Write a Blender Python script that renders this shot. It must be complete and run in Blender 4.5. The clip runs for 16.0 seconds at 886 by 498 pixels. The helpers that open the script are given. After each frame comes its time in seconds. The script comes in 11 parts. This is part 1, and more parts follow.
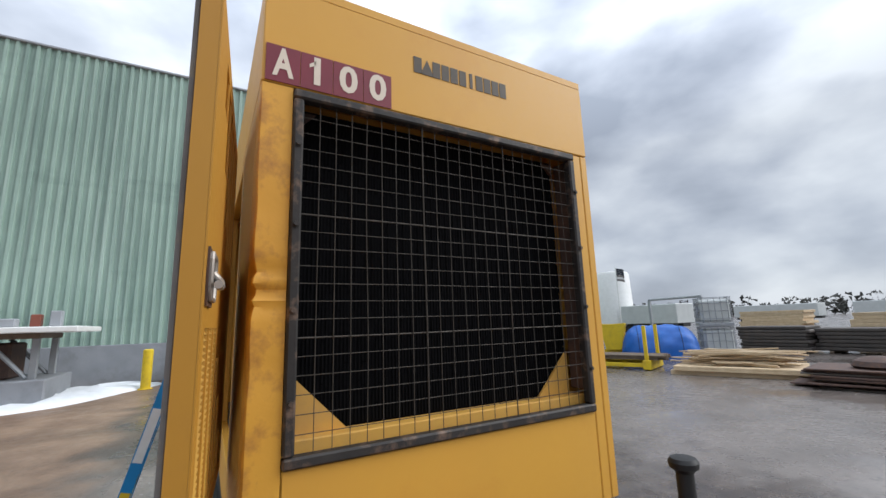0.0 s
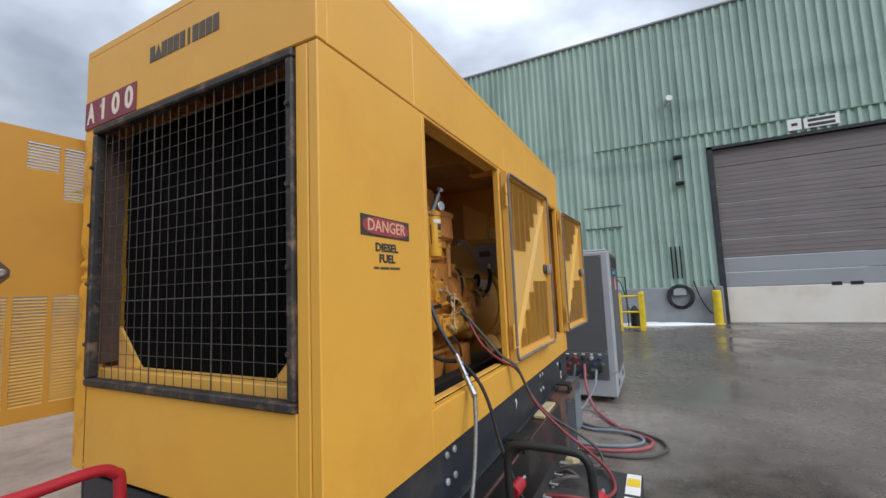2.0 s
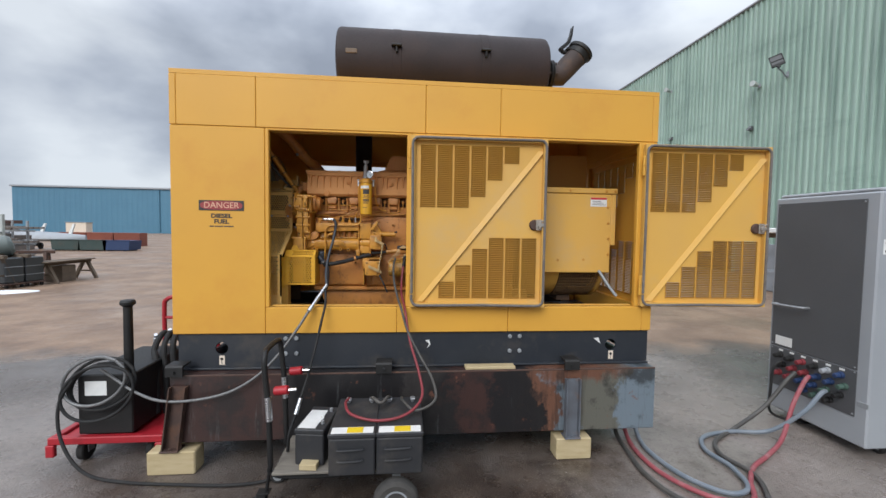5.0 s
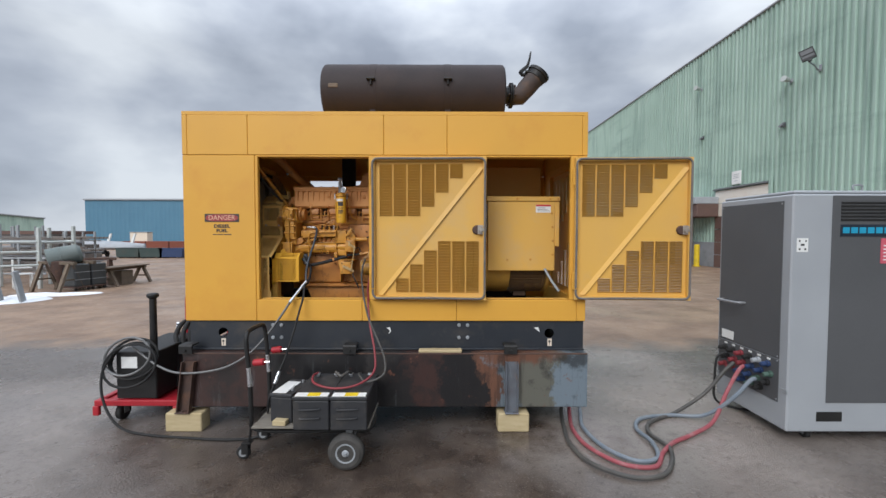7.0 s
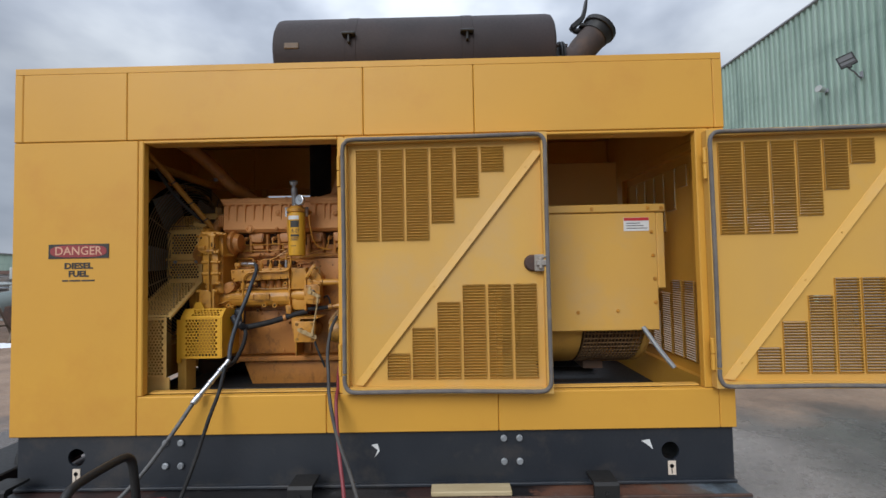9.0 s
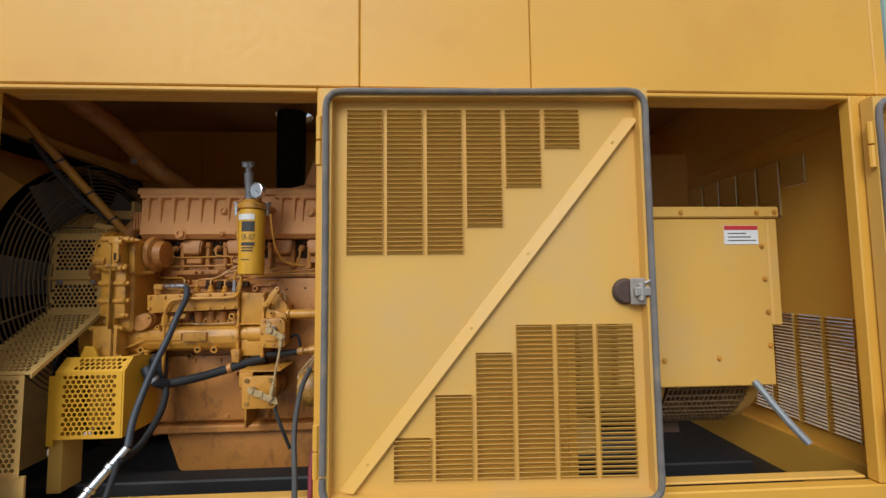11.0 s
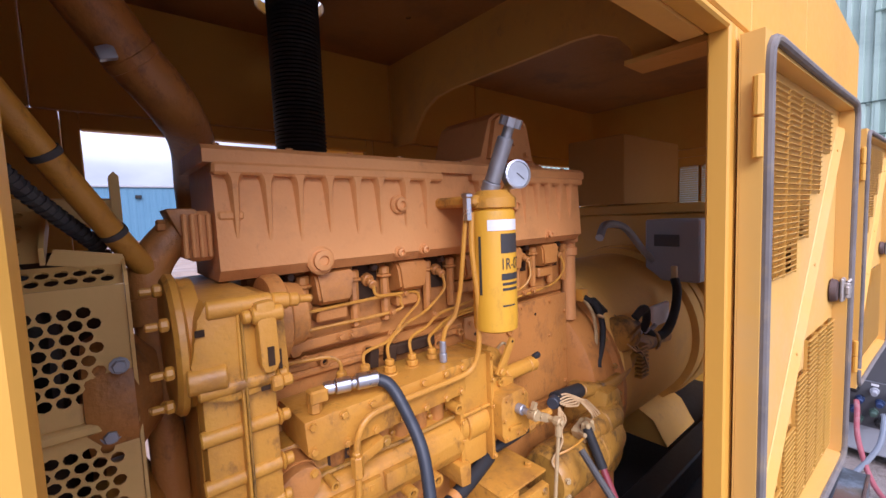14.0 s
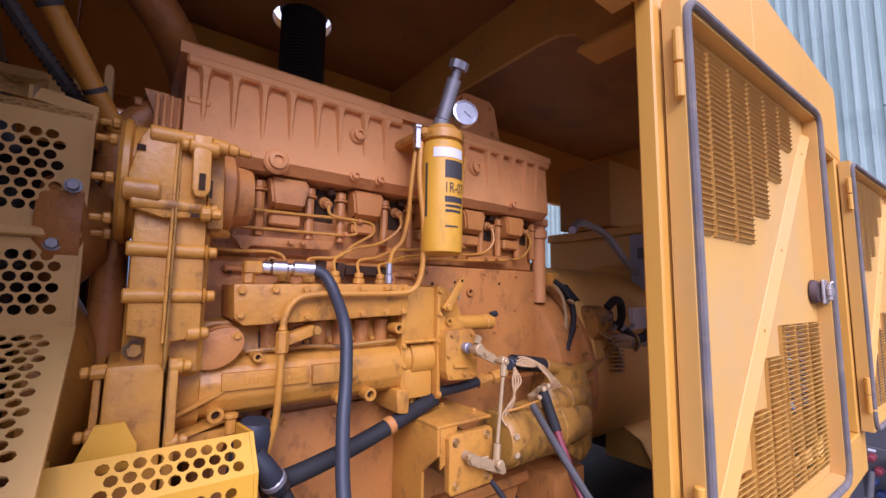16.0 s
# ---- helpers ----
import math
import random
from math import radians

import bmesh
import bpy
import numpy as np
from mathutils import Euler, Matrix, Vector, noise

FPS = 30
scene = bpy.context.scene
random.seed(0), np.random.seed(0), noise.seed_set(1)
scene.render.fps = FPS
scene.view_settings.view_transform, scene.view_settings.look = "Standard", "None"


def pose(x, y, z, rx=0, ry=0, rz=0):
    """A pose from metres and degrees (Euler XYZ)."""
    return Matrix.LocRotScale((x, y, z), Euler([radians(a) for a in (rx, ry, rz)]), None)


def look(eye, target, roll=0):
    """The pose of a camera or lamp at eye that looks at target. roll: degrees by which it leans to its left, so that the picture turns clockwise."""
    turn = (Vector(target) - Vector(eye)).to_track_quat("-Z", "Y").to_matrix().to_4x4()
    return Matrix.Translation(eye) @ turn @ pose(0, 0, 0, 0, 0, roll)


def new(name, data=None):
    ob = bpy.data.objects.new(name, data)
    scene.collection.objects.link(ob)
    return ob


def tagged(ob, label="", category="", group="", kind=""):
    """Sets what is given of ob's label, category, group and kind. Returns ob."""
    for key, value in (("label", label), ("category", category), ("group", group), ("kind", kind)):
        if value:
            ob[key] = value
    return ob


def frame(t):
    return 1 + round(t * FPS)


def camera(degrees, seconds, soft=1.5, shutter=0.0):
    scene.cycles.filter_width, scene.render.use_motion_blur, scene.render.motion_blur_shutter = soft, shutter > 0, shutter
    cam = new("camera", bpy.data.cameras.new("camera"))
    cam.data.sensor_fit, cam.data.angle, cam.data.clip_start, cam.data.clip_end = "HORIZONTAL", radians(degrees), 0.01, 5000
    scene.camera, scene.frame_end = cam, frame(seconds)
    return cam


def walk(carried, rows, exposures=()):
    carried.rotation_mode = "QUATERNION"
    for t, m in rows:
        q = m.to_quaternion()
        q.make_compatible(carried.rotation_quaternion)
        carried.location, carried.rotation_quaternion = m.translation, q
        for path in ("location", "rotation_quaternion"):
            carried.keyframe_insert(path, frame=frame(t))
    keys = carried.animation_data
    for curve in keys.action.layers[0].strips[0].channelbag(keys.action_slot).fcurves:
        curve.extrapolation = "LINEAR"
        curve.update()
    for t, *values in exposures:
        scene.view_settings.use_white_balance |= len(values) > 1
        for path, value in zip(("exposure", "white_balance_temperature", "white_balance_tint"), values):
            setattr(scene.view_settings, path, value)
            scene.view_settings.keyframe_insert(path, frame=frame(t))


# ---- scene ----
cam = camera(94.3, 16.0)
PATH = [
    (0, (-1.232, 1.489, 1.634), (0.476, 0.51, 1.988), -1.9),
    (0.5, (-1.352, 0.914, 1.632), (0.55, 0.439, 2.032), -2.7),
    (0.7, (-1.351, 0.671, 1.633), (0.59, 0.387, 2.021), -2.9),
    (1, (-1.333, 0.319, 1.623), (0.636, 0.328, 1.974), -3.0),
    (1.5, (-1.152, -0.263, 1.613), (0.77, 0.214, 1.888), -3.1),
    (2, (-0.88, -0.839, 1.602), (0.897, 0.059, 1.792), -2.4),
    (2.5, (-0.479, -1.341, 1.587), (1.083, -0.096, 1.689), -0.8),
    (3, (-0.037, -1.752, 1.599), (1.266, -0.235, 1.623), 0.8),
    (3.2, (0.162, -1.828, 1.579), (1.359, -0.225, 1.574), 1.4),
    (5.3, (1.745, -3.195, 1.692), (1.864, -1.201, 1.594), 0.5),
    (5.5, (1.833, -3.318, 1.683), (1.93, -1.323, 1.583), 0.3),
    (6, (2.043, -3.542, 1.692), (2.093, -1.545, 1.589), 0.3),
    (6.5, (2.211, -3.609, 1.694), (2.231, -1.612, 1.599), 0.2),
    (7, (2.248, -3.583, 1.692), (2.253, -1.585, 1.617), 0.1),
    (7.5, (2.188, -3.311, 1.682), (2.192, -1.312, 1.637), -0.1),
    (8, (2.159, -2.883, 1.679), (2.165, -0.883, 1.676), -0.6),
    (8.5, (2.174, -2.421, 1.701), (2.173, -0.421, 1.741), -0.9),
    (9, (2.146, -1.999, 1.728), (2.125, 0.0, 1.801), -1.1),
    (9.2, (2.164, -1.846, 1.734), (2.132, 0.152, 1.816), -1.0),
    (11.3, (1.796, -1.155, 1.772), (1.984, 0.829, 1.945), -0.4),
    (11.5, (1.626, -1.058, 1.752), (1.913, 0.909, 1.97), -0.8),
    (12, (1.299, -0.76, 1.753), (1.777, 1.156, 2.066), -0.8),
    (12.5, (1.005, -0.556, 1.78), (1.722, 1.285, 2.089), -0.5),
    (13, (0.822, -0.411, 1.837), (1.808, 1.311, 2.082), -0.3),
    (13.5, (0.747, -0.309, 1.931), (1.943, 1.293, 1.986), -0.2),
    (14, (0.683, -0.254, 2.026), (1.961, 1.275, 1.864), -2.3),
    (14.5, (0.689, -0.259, 2.04), (1.982, 1.259, 1.873), -4.6),
    (15, (0.672, -0.289, 1.927), (1.963, 1.234, 2.043), -4.2),
    (15.5, (0.674, -0.304, 1.765), (1.945, 1.227, 1.97), -1.6),
    (16, (0.765, -0.388, 1.709), (1.966, 1.197, 1.918), 0.7),
]
walk(cam, [(t, look(eye, target, roll)) for t, eye, target, roll in PATH], exposures=[
    (0.0, 0.72, 6100, 9), (1.0, 0.62, 6100, 9), (3.0, 0.65, 6000, 8), (5.5, 0.7, 6100, 9), (7.0, 0.66, 6100, 9), (9.0, 0.42, 6000, 9), (11.5, 0.85, 6100, 6),
    (12.5, 1.2, 6200, 5), (13.5, 1.42, 5700, 22), (14.5, 1.5, 5550, 34), (15.3, 1.4, 5450, 40), (16.0, 1.3, 5400, 42)])

# ---- world, sun ----
def make_world():
    w = bpy.data.worlds.new("overcast_sky")
    scene.world = w
    w.use_nodes = True
    nt = w.node_tree
    nt.nodes.clear()
    N, L = nt.nodes.new, nt.links.new
    out, bg = N("ShaderNodeOutputWorld"), N("ShaderNodeBackground")
    sky = N("ShaderNodeTexSky")
    sky.sky_type, sky.sun_disc = "NISHITA", False
    sky.sun_elevation, sky.sun_rotation = radians(36), radians(206)
    tc = N("ShaderNodeTexCoord")
    sep = N("ShaderNodeSeparateXYZ")
    L(tc.outputs["Generated"], sep.inputs[0])
    # soft flattened clouds
    mp = N("ShaderNodeMapping"); mp.inputs["Scale"].default_value = (1.0, 1.0, 1.9); mp.inputs["Rotation"].default_value = (0, 0, 0.6); mp.inputs["Location"].default_value = CLOUDS
    L(tc.outputs["Generated"], mp.inputs[0])
    n1 = N("ShaderNodeTexNoise"); n1.inputs["Scale"].default_value = 3.3; n1.inputs["Detail"].default_value = 5; n1.inputs["Roughness"].default_value = 0.45; n1.inputs["Distortion"].default_value = 0.05
    L(mp.outputs[0], n1.inputs["Vector"])
    cr = N("ShaderNodeValToRGB")
    e = cr.color_ramp.elements
    e[0].position, e[0].color = 0.34, (0.38, 0.41, 0.47, 1)
    e[1].position, e[1].color = 0.66, (0.88, 0.90, 0.92, 1)
    m = e.new(0.48); m.color = (0.56, 0.59, 0.65, 1)
    L(n1.outputs["Fac"], cr.inputs[0])
    # an overcast sky is brighter towards the zenith
    zen = N("ShaderNodeMapRange"); zen.inputs[1].default_value = 0.35; zen.inputs[2].default_value = 1.0; zen.inputs[3].default_value = 1.0; zen.inputs[4].default_value = ZENITH
    L(sep.outputs["Z"], zen.inputs[0])
    mul = N("ShaderNodeMixRGB"); mul.blend_type = "MULTIPLY"; mul.inputs[0].default_value = 1
    L(cr.outputs[0], mul.inputs[1]); L(zen.outputs[0], mul.inputs[2])
    # thin blue of the clear sky above the clouds
    sc = N("ShaderNodeMixRGB"); sc.blend_type = "MULTIPLY"; sc.inputs[0].default_value = 1; sc.inputs[2].default_value = (0.07, 0.07, 0.07, 1)
    L(sky.outputs[0], sc.inputs[1])
    mix = N("ShaderNodeMixRGB"); mix.inputs[0].default_value = 0.9
    L(sc.outputs[0], mix.inputs[1]); L(mul.outputs[0], mix.inputs[2])
    L(mix.outputs[0], bg.inputs[0])
    bg.inputs[1].default_value = SKY
    L(bg.outputs[0], out.inputs[0])
    sun = new("sun", bpy.data.lights.new("sun", "SUN"))
    sun.data.energy, sun.data.angle, sun.data.color = SUN, radians(35), (1.0, 0.96, 0.9)
    d = Vector((math.sin(radians(206)) * math.cos(radians(36)), math.cos(radians(206)) * math.cos(radians(36)), math.sin(radians(36))))
    sun.matrix_world = look(d * 40, (0, 0, 0))


SKY, ZENITH, SUN, CLOUDS = 0.58, 3.4, 1.45, (0.4, 1.3, 0.2)
make_world()

# ---- materials ----
def surface(name, col, col2=None, rough=0.5, metal=0.0, scale=3.0, spread=0.5, bump=0.1, bscale=60.0, stain=None, sscale=2.0, samount=0.5, stretch=(1, 1, 1), rough2=None, coat=0.0, spec=0.5, piece=0.0):
    """A paint or metal: two tones in large patches, fine grain as relief, and stains of their own shape."""
    m = bpy.data.materials.new(name)
    m.use_nodes = True
    nt = m.node_tree
    N, L = nt.nodes.new, nt.links.new
    b = nt.nodes["Principled BSDF"]
    geo = N("ShaderNodeNewGeometry")
    mp = N("ShaderNodeMapping"); mp.inputs["Scale"].default_value = stretch
    L(geo.outputs["Position"], mp.inputs[0])
    n = N("ShaderNodeTexNoise"); n.inputs["Scale"].default_value = scale; n.inputs["Detail"].default_value = 6
    L(mp.outputs[0], n.inputs["Vector"])
    ramp = N("ShaderNodeMapRange"); ramp.inputs[1].default_value = 0.5 - spread / 2; ramp.inputs[2].default_value = 0.5 + spread / 2
    L(n.outputs["Fac"], ramp.inputs[0])
    mix = N("ShaderNodeMixRGB"); mix.inputs[1].default_value = col; mix.inputs[2].default_value = col2 or tuple(c * 0.8 for c in col[:3]) + (1,)
    L(ramp.outputs[0], mix.inputs[0])
    last = mix.outputs[0]
    if stain:
        s = N("ShaderNodeTexNoise"); s.inputs["Scale"].default_value = sscale; s.inputs["Detail"].default_value = 8; s.inputs["Roughness"].default_value = 0.65
        off = N("ShaderNodeMapping"); off.inputs["Location"].default_value = (7.3, 2.1, 4.4); off.inputs["Scale"].default_value = stretch
        L(geo.outputs["Position"], off.inputs[0]); L(off.outputs[0], s.inputs["Vector"])
        sr = N("ShaderNodeMapRange"); sr.inputs[1].default_value = 0.52; sr.inputs[2].default_value = 0.68; sr.inputs[4].default_value = samount
        L(s.outputs["Fac"], sr.inputs[0])
        mx = N("ShaderNodeMixRGB"); mx.inputs[2].default_value = stain
        L(sr.outputs[0], mx.inputs[0]); L(last, mx.inputs[1])
        last = mx.outputs[0]
    if piece:
        oi = N("ShaderNodeObjectInfo")
        pr = N("ShaderNodeMapRange"); pr.inputs[3].default_value = 1 - piece; pr.inputs[4].default_value = 1 + piece
        L(oi.outputs["Random"], pr.inputs[0])
        pm = N("ShaderNodeMixRGB"); pm.blend_type = "MULTIPLY"; pm.inputs[0].default_value = 1
        L(last, pm.inputs[1]); L(pr.outputs[0], pm.inputs[2])
        last = pm.outputs[0]
    L(last, b.inputs["Base Color"])
    b.inputs["Metallic"].default_value = metal
    b.inputs["Specular IOR Level"].default_value = spec
    b.inputs["Coat Weight"].default_value = coat
    f = N("ShaderNodeTexNoise"); f.inputs["Scale"].default_value = bscale; f.inputs["Detail"].default_value = 4
    L(geo.outputs["Position"], f.inputs["Vector"])
    rr = N("ShaderNodeMapRange"); rr.inputs[3].default_value = rough; rr.inputs[4].default_value = rough2 if rough2 is not None else min(1, rough + 0.2)
    L(f.outputs["Fac"], rr.inputs[0])
    L(rr.outputs[0], b.inputs["Roughness"])
    if bump:
        bp = N("ShaderNodeBump"); bp.inputs["Strength"].default_value = bump; bp.inputs["Distance"].default_value = 0.004
        L(f.outputs["Fac"], bp.inputs["Height"]); L(bp.outputs[0], b.inputs["Normal"])
    return m


YEL = (0.68, 0.35, 0.040, 1)
M = {}
M["yellow"] = surface("yellow_paint", YEL, (0.61, 0.315, 0.042, 1), 0.42, scale=1.3, bump=0.05, bscale=35, stain=(0.55, 0.23, 0.03, 1), sscale=1.7, samount=0.35)
M["yellow_in"] = surface("yellow_paint_dusty", (0.70, 0.39, 0.070, 1), (0.63, 0.34, 0.064, 1), 0.55, scale=2.5, bump=0.05, stain=(0.42, 0.25, 0.09, 1), sscale=4, samount=0.4)
M["yellow_new"] = surface("bright_yellow_paint", (0.68, 0.355, 0.018, 1), (0.62, 0.315, 0.018, 1), 0.4, bump=0.05)
M["engine"] = surface("engine_orange", (0.52, 0.22, 0.046, 1), (0.44, 0.175, 0.038, 1), 0.36, scale=6, bump=0.35, bscale=120, stain=(0.17, 0.075, 0.03, 1), sscale=9, samount=0.6)
M["engine_y"] = surface("engine_yellow", (0.57, 0.275, 0.030, 1), (0.49, 0.215, 0.028, 1), 0.30, scale=7, bump=0.3, bscale=110, stain=(0.24, 0.10, 0.03, 1), sscale=11, samount=0.55)
M["faded"] = surface("faded_salmon_paint", (0.68, 0.315, 0.095, 1), (0.61, 0.265, 0.078, 1), 0.5, scale=5, bump=0.35, bscale=110, stain=(0.42, 0.18, 0.055, 1), sscale=7, samount=0.5)
M["black"] = surface("black_enamel", (0.010, 0.010, 0.011, 1), (0.021, 0.020, 0.019, 1), 0.42, scale=4, bump=0.1, spec=0.35)
M["skid"] = surface("navy_black_steel", (0.014, 0.018, 0.025, 1), (0.027, 0.030, 0.036, 1), 0.36, scale=3, bump=0.2, stain=(0.085, 0.070, 0.056, 1), sscale=4.0, samount=0.5)
M["rubber"] = surface("black_rubber", (0.013, 0.013, 0.014, 1), (0.026, 0.025, 0.024, 1), 0.6, scale=12, bump=0.15, spec=0.35)
M["seal"] = surface("grey_rubber_seal", (0.12, 0.108, 0.10, 1), (0.18, 0.162, 0.148, 1), 0.85, scale=14, bump=0.2, stain=(0.27, 0.21, 0.13, 1), sscale=18, samount=0.5)
M["steel"] = surface("worn_dark_steel", (0.022, 0.020, 0.020, 1), (0.045, 0.040, 0.036, 1), 0.5, metal=0.3, scale=8, bump=0.3, stain=(0.20, 0.13, 0.09, 1), sscale=14, samount=0.85)
M["wire"] = surface("galvanised_wire", (0.085, 0.072, 0.060, 1), (0.045, 0.038, 0.030, 1), 0.6, metal=0.3, scale=20, bump=0)
M["chrome"] = surface("plated_fitting", (0.72, 0.73, 0.75, 1), (0.6, 0.6, 0.62, 1), 0.2, metal=1.0, scale=30, bump=0.05)
M["alu"] = surface("grey_aluminium", (0.42, 0.43, 0.45, 1), (0.33, 0.33, 0.34, 1), 0.38, metal=0.7, scale=20, bump=0.1)
M["core"] = surface("radiator_core", (0.004, 0.004, 0.005, 1), (0.008, 0.008, 0.008, 1), 0.85, spec=0.05, scale=25, bump=0.1, stretch=(1, 40, 1))
M["muffler"] = surface("muffler_brown_black", (0.024, 0.018, 0.018, 1), (0.038, 0.027, 0.027, 1), 0.55, scale=3, bump=0.25, spec=0.3, stain=(0.055, 0.032, 0.024, 1), sscale=2.5, samount=0.3)
M["rust"] = surface("rusty_steel", (0.10, 0.055, 0.04, 1), (0.06, 0.04, 0.035, 1), 0.6, metal=0.2, scale=9, bump=0.4, stain=(0.17, 0.08, 0.04, 1), sscale=8, samount=0.6)
M["red"] = surface("red_paint", (0.38, 0.012, 0.022, 1), (0.30, 0.012, 0.02, 1), 0.35, scale=6, bump=0.05)
M["red_cable"] = surface("red_cable", (0.33, 0.075, 0.088, 1), (0.24, 0.055, 0.066, 1), 0.5, scale=9, bump=0.1, stain=(0.35, 0.2, 0.2, 1), sscale=12, samount=0.6)
M["red_lead"] = surface("dark_red_lead", (0.24, 0.03, 0.04, 1), (0.18, 0.03, 0.035, 1), 0.45, scale=9, bump=0.1)
M["plug_blue"] = surface("navy_plug", (0.02, 0.045, 0.13, 1), (0.018, 0.035, 0.09, 1), 0.45, scale=20, bump=0.1)
M["blue_cable"] = surface("blue_grey_cable", (0.125, 0.155, 0.19, 1), (0.20, 0.22, 0.245, 1), 0.45, scale=9, bump=0.1)
M["grey_cable"] = surface("dusty_black_cable", (0.045, 0.043, 0.041, 1), (0.085, 0.078, 0.07, 1), 0.5, scale=9, bump=0.1)
M["hose"] = surface("blue_black_hose", (0.022, 0.028, 0.038, 1), (0.036, 0.042, 0.052, 1), 0.42, scale=14, bump=0.1)
M["wood"] = surface("pale_timber", (0.50, 0.405, 0.245, 1), (0.42, 0.33, 0.18, 1), 0.7, scale=5, bump=0.4, bscale=40, stretch=(1, 6, 6), stain=(0.35, 0.26, 0.13, 1), sscale=6, samount=0.4)
M["wood2"] = surface("yard_lumber", (0.60, 0.47, 0.31, 1), (0.48, 0.35, 0.21, 1), 0.75, scale=6, bump=0.4, piece=0.18)
M["oldwood"] = surface("weathered_timber", (0.16, 0.12, 0.085, 1), (0.10, 0.075, 0.055, 1), 0.8, scale=6, bump=0.4, piece=0.2)
M["bank"] = surface("load_bank_grey", (0.33, 0.345, 0.365, 1), (0.29, 0.305, 0.325, 1), 0.4, scale=2, bump=0.04, stain=(0.32, 0.33, 0.34, 1), sscale=2, samount=0.2)
M["bankdark"] = surface("load_bank_charcoal", (0.088, 0.089, 0.094, 1), (0.074, 0.075, 0.079, 1), 0.45, scale=2, bump=0.04)
M["white"] = surface("white_paint", (0.78, 0.78, 0.76, 1), (0.70, 0.70, 0.68, 1), 0.5, scale=4, bump=0.05)
M["label"] = surface("white_label", (0.75, 0.75, 0.73, 1), (0.66, 0.66, 0.65, 1), 0.4, scale=20, bump=0)
M["ink"] = surface("black_ink", (0.03, 0.03, 0.03, 1), (0.045, 0.04, 0.035, 1), 0.5, bump=0)
M["maroon"] = surface("maroon_plate", (0.20, 0.020, 0.035, 1), (0.16, 0.018, 0.03, 1), 0.4, scale=9, bump=0)
M["signred"] = surface("sign_red", (0.55, 0.03, 0.035, 1), (0.45, 0.03, 0.035, 1), 0.45, bump=0)
M["cream"] = surface("sun_bleached_cream", (0.72, 0.62, 0.50, 1), (0.66, 0.56, 0.46, 1), 0.5, bump=0)
M["grey"] = surface("pale_grey_paint", (0.34, 0.36, 0.38, 1), (0.28, 0.29, 0.31, 1), 0.5, scale=3, bump=0.05)
M["blue"] = surface("blue_plastic", (0.01, 0.13, 0.50, 1), (0.012, 0.09, 0.38, 1), 0.4, scale=3, bump=0.15)
M["cyan"] = surface("cyan_plate", (0.02, 0.30, 0.48, 1), (0.02, 0.26, 0.42, 1), 0.4, bump=0)
M["safety"] = surface("safety_yellow", (0.72, 0.52, 0.012, 1), (0.62, 0.43, 0.012, 1), 0.45, scale=5, bump=0.1, stain=(0.35, 0.24, 0.05, 1), sscale=5, samount=0.4)
M["green_tank"] = surface("dull_green_paint", (0.06, 0.11, 0.085, 1), (0.05, 0.085, 0.07, 1), 0.5, bump=0.1)
M["concrete"] = surface("grey_concrete", (0.27, 0.28, 0.30, 1), (0.20, 0.21, 0.225, 1), 0.75, scale=1.5, bump=0.3, bscale=25, stain=(0.14, 0.14, 0.14, 1), sscale=1.2, samount=0.5)
M["snow"] = surface("old_snow", (0.80, 0.82, 0.85, 1), (0.68, 0.70, 0.73, 1), 0.7, scale=4, bump=0.6, bscale=14)
M["scrap"] = surface("mixed_scrap_steel", (0.10, 0.095, 0.09, 1), (0.16, 0.13, 0.11, 1), 0.5, metal=0.3, scale=2.5, bump=0.3, piece=0.35)
M["galv"] = surface("galvanised_steel", (0.36, 0.38, 0.40, 1), (0.28, 0.29, 0.30, 1), 0.45, metal=0.4, scale=4, bump=0.1, piece=0.15)
M["soot"] = surface("dark_grime", (0.06, 0.035, 0.02, 1), (0.10, 0.05, 0.025, 1), 0.6, scale=20, bump=0.2)
M["nameplate"] = surface("dull_name_plate", (0.16, 0.115, 0.075, 1), (0.11, 0.08, 0.06, 1), 0.5, metal=0.3, scale=20, bump=0.1)
M["tan"] = surface("tan_wire", (0.50, 0.34, 0.16, 1), (0.42, 0.26, 0.11, 1), 0.5, scale=30, bump=0)
M["lever"] = surface("bare_lever_metal", (0.52, 0.38, 0.18, 1), (0.40, 0.28, 0.14, 1), 0.4, metal=0.3, scale=40, bump=0.1)
M["vent"] = surface("bronze_vent", (0.24, 0.135, 0.05, 1), (0.15, 0.085, 0.04, 1), 0.6, scale=20, bump=0.1)
M["glassface"] = surface("dusty_gauge_face", (0.42, 0.46, 0.50, 1), (0.34, 0.37, 0.40, 1), 0.25, scale=40, bump=0)
M["dusty_wire"] = surface("dusty_guard_wire", (0.19, 0.125, 0.055, 1), (0.13, 0.085, 0.045, 1), 0.6, scale=20, bump=0)
M["guard"] = surface("dusty_guard_yellow", (0.72, 0.45, 0.14, 1), (0.62, 0.36, 0.09, 1), 0.55, scale=5, bump=0.1, stain=(0.40, 0.24, 0.09, 1), sscale=7, samount=0.5)
# black of oily chips and pads; also paints shade in bores and recesses
M["pit"] = surface("oil_and_shade_black", (0.030, 0.016, 0.008, 1), (0.055, 0.028, 0.013, 1), 0.7, spec=0.2, scale=30, bump=0.2)
M["loom"] = surface("grey_brown_loom", (0.045, 0.043, 0.045, 1), (0.085, 0.075, 0.065, 1), 0.6, scale=25, bump=0.1)
M["gasket"] = surface("grey_fan_blade", (0.20, 0.20, 0.20, 1), (0.15, 0.15, 0.15, 1), 0.5, bump=0.1)


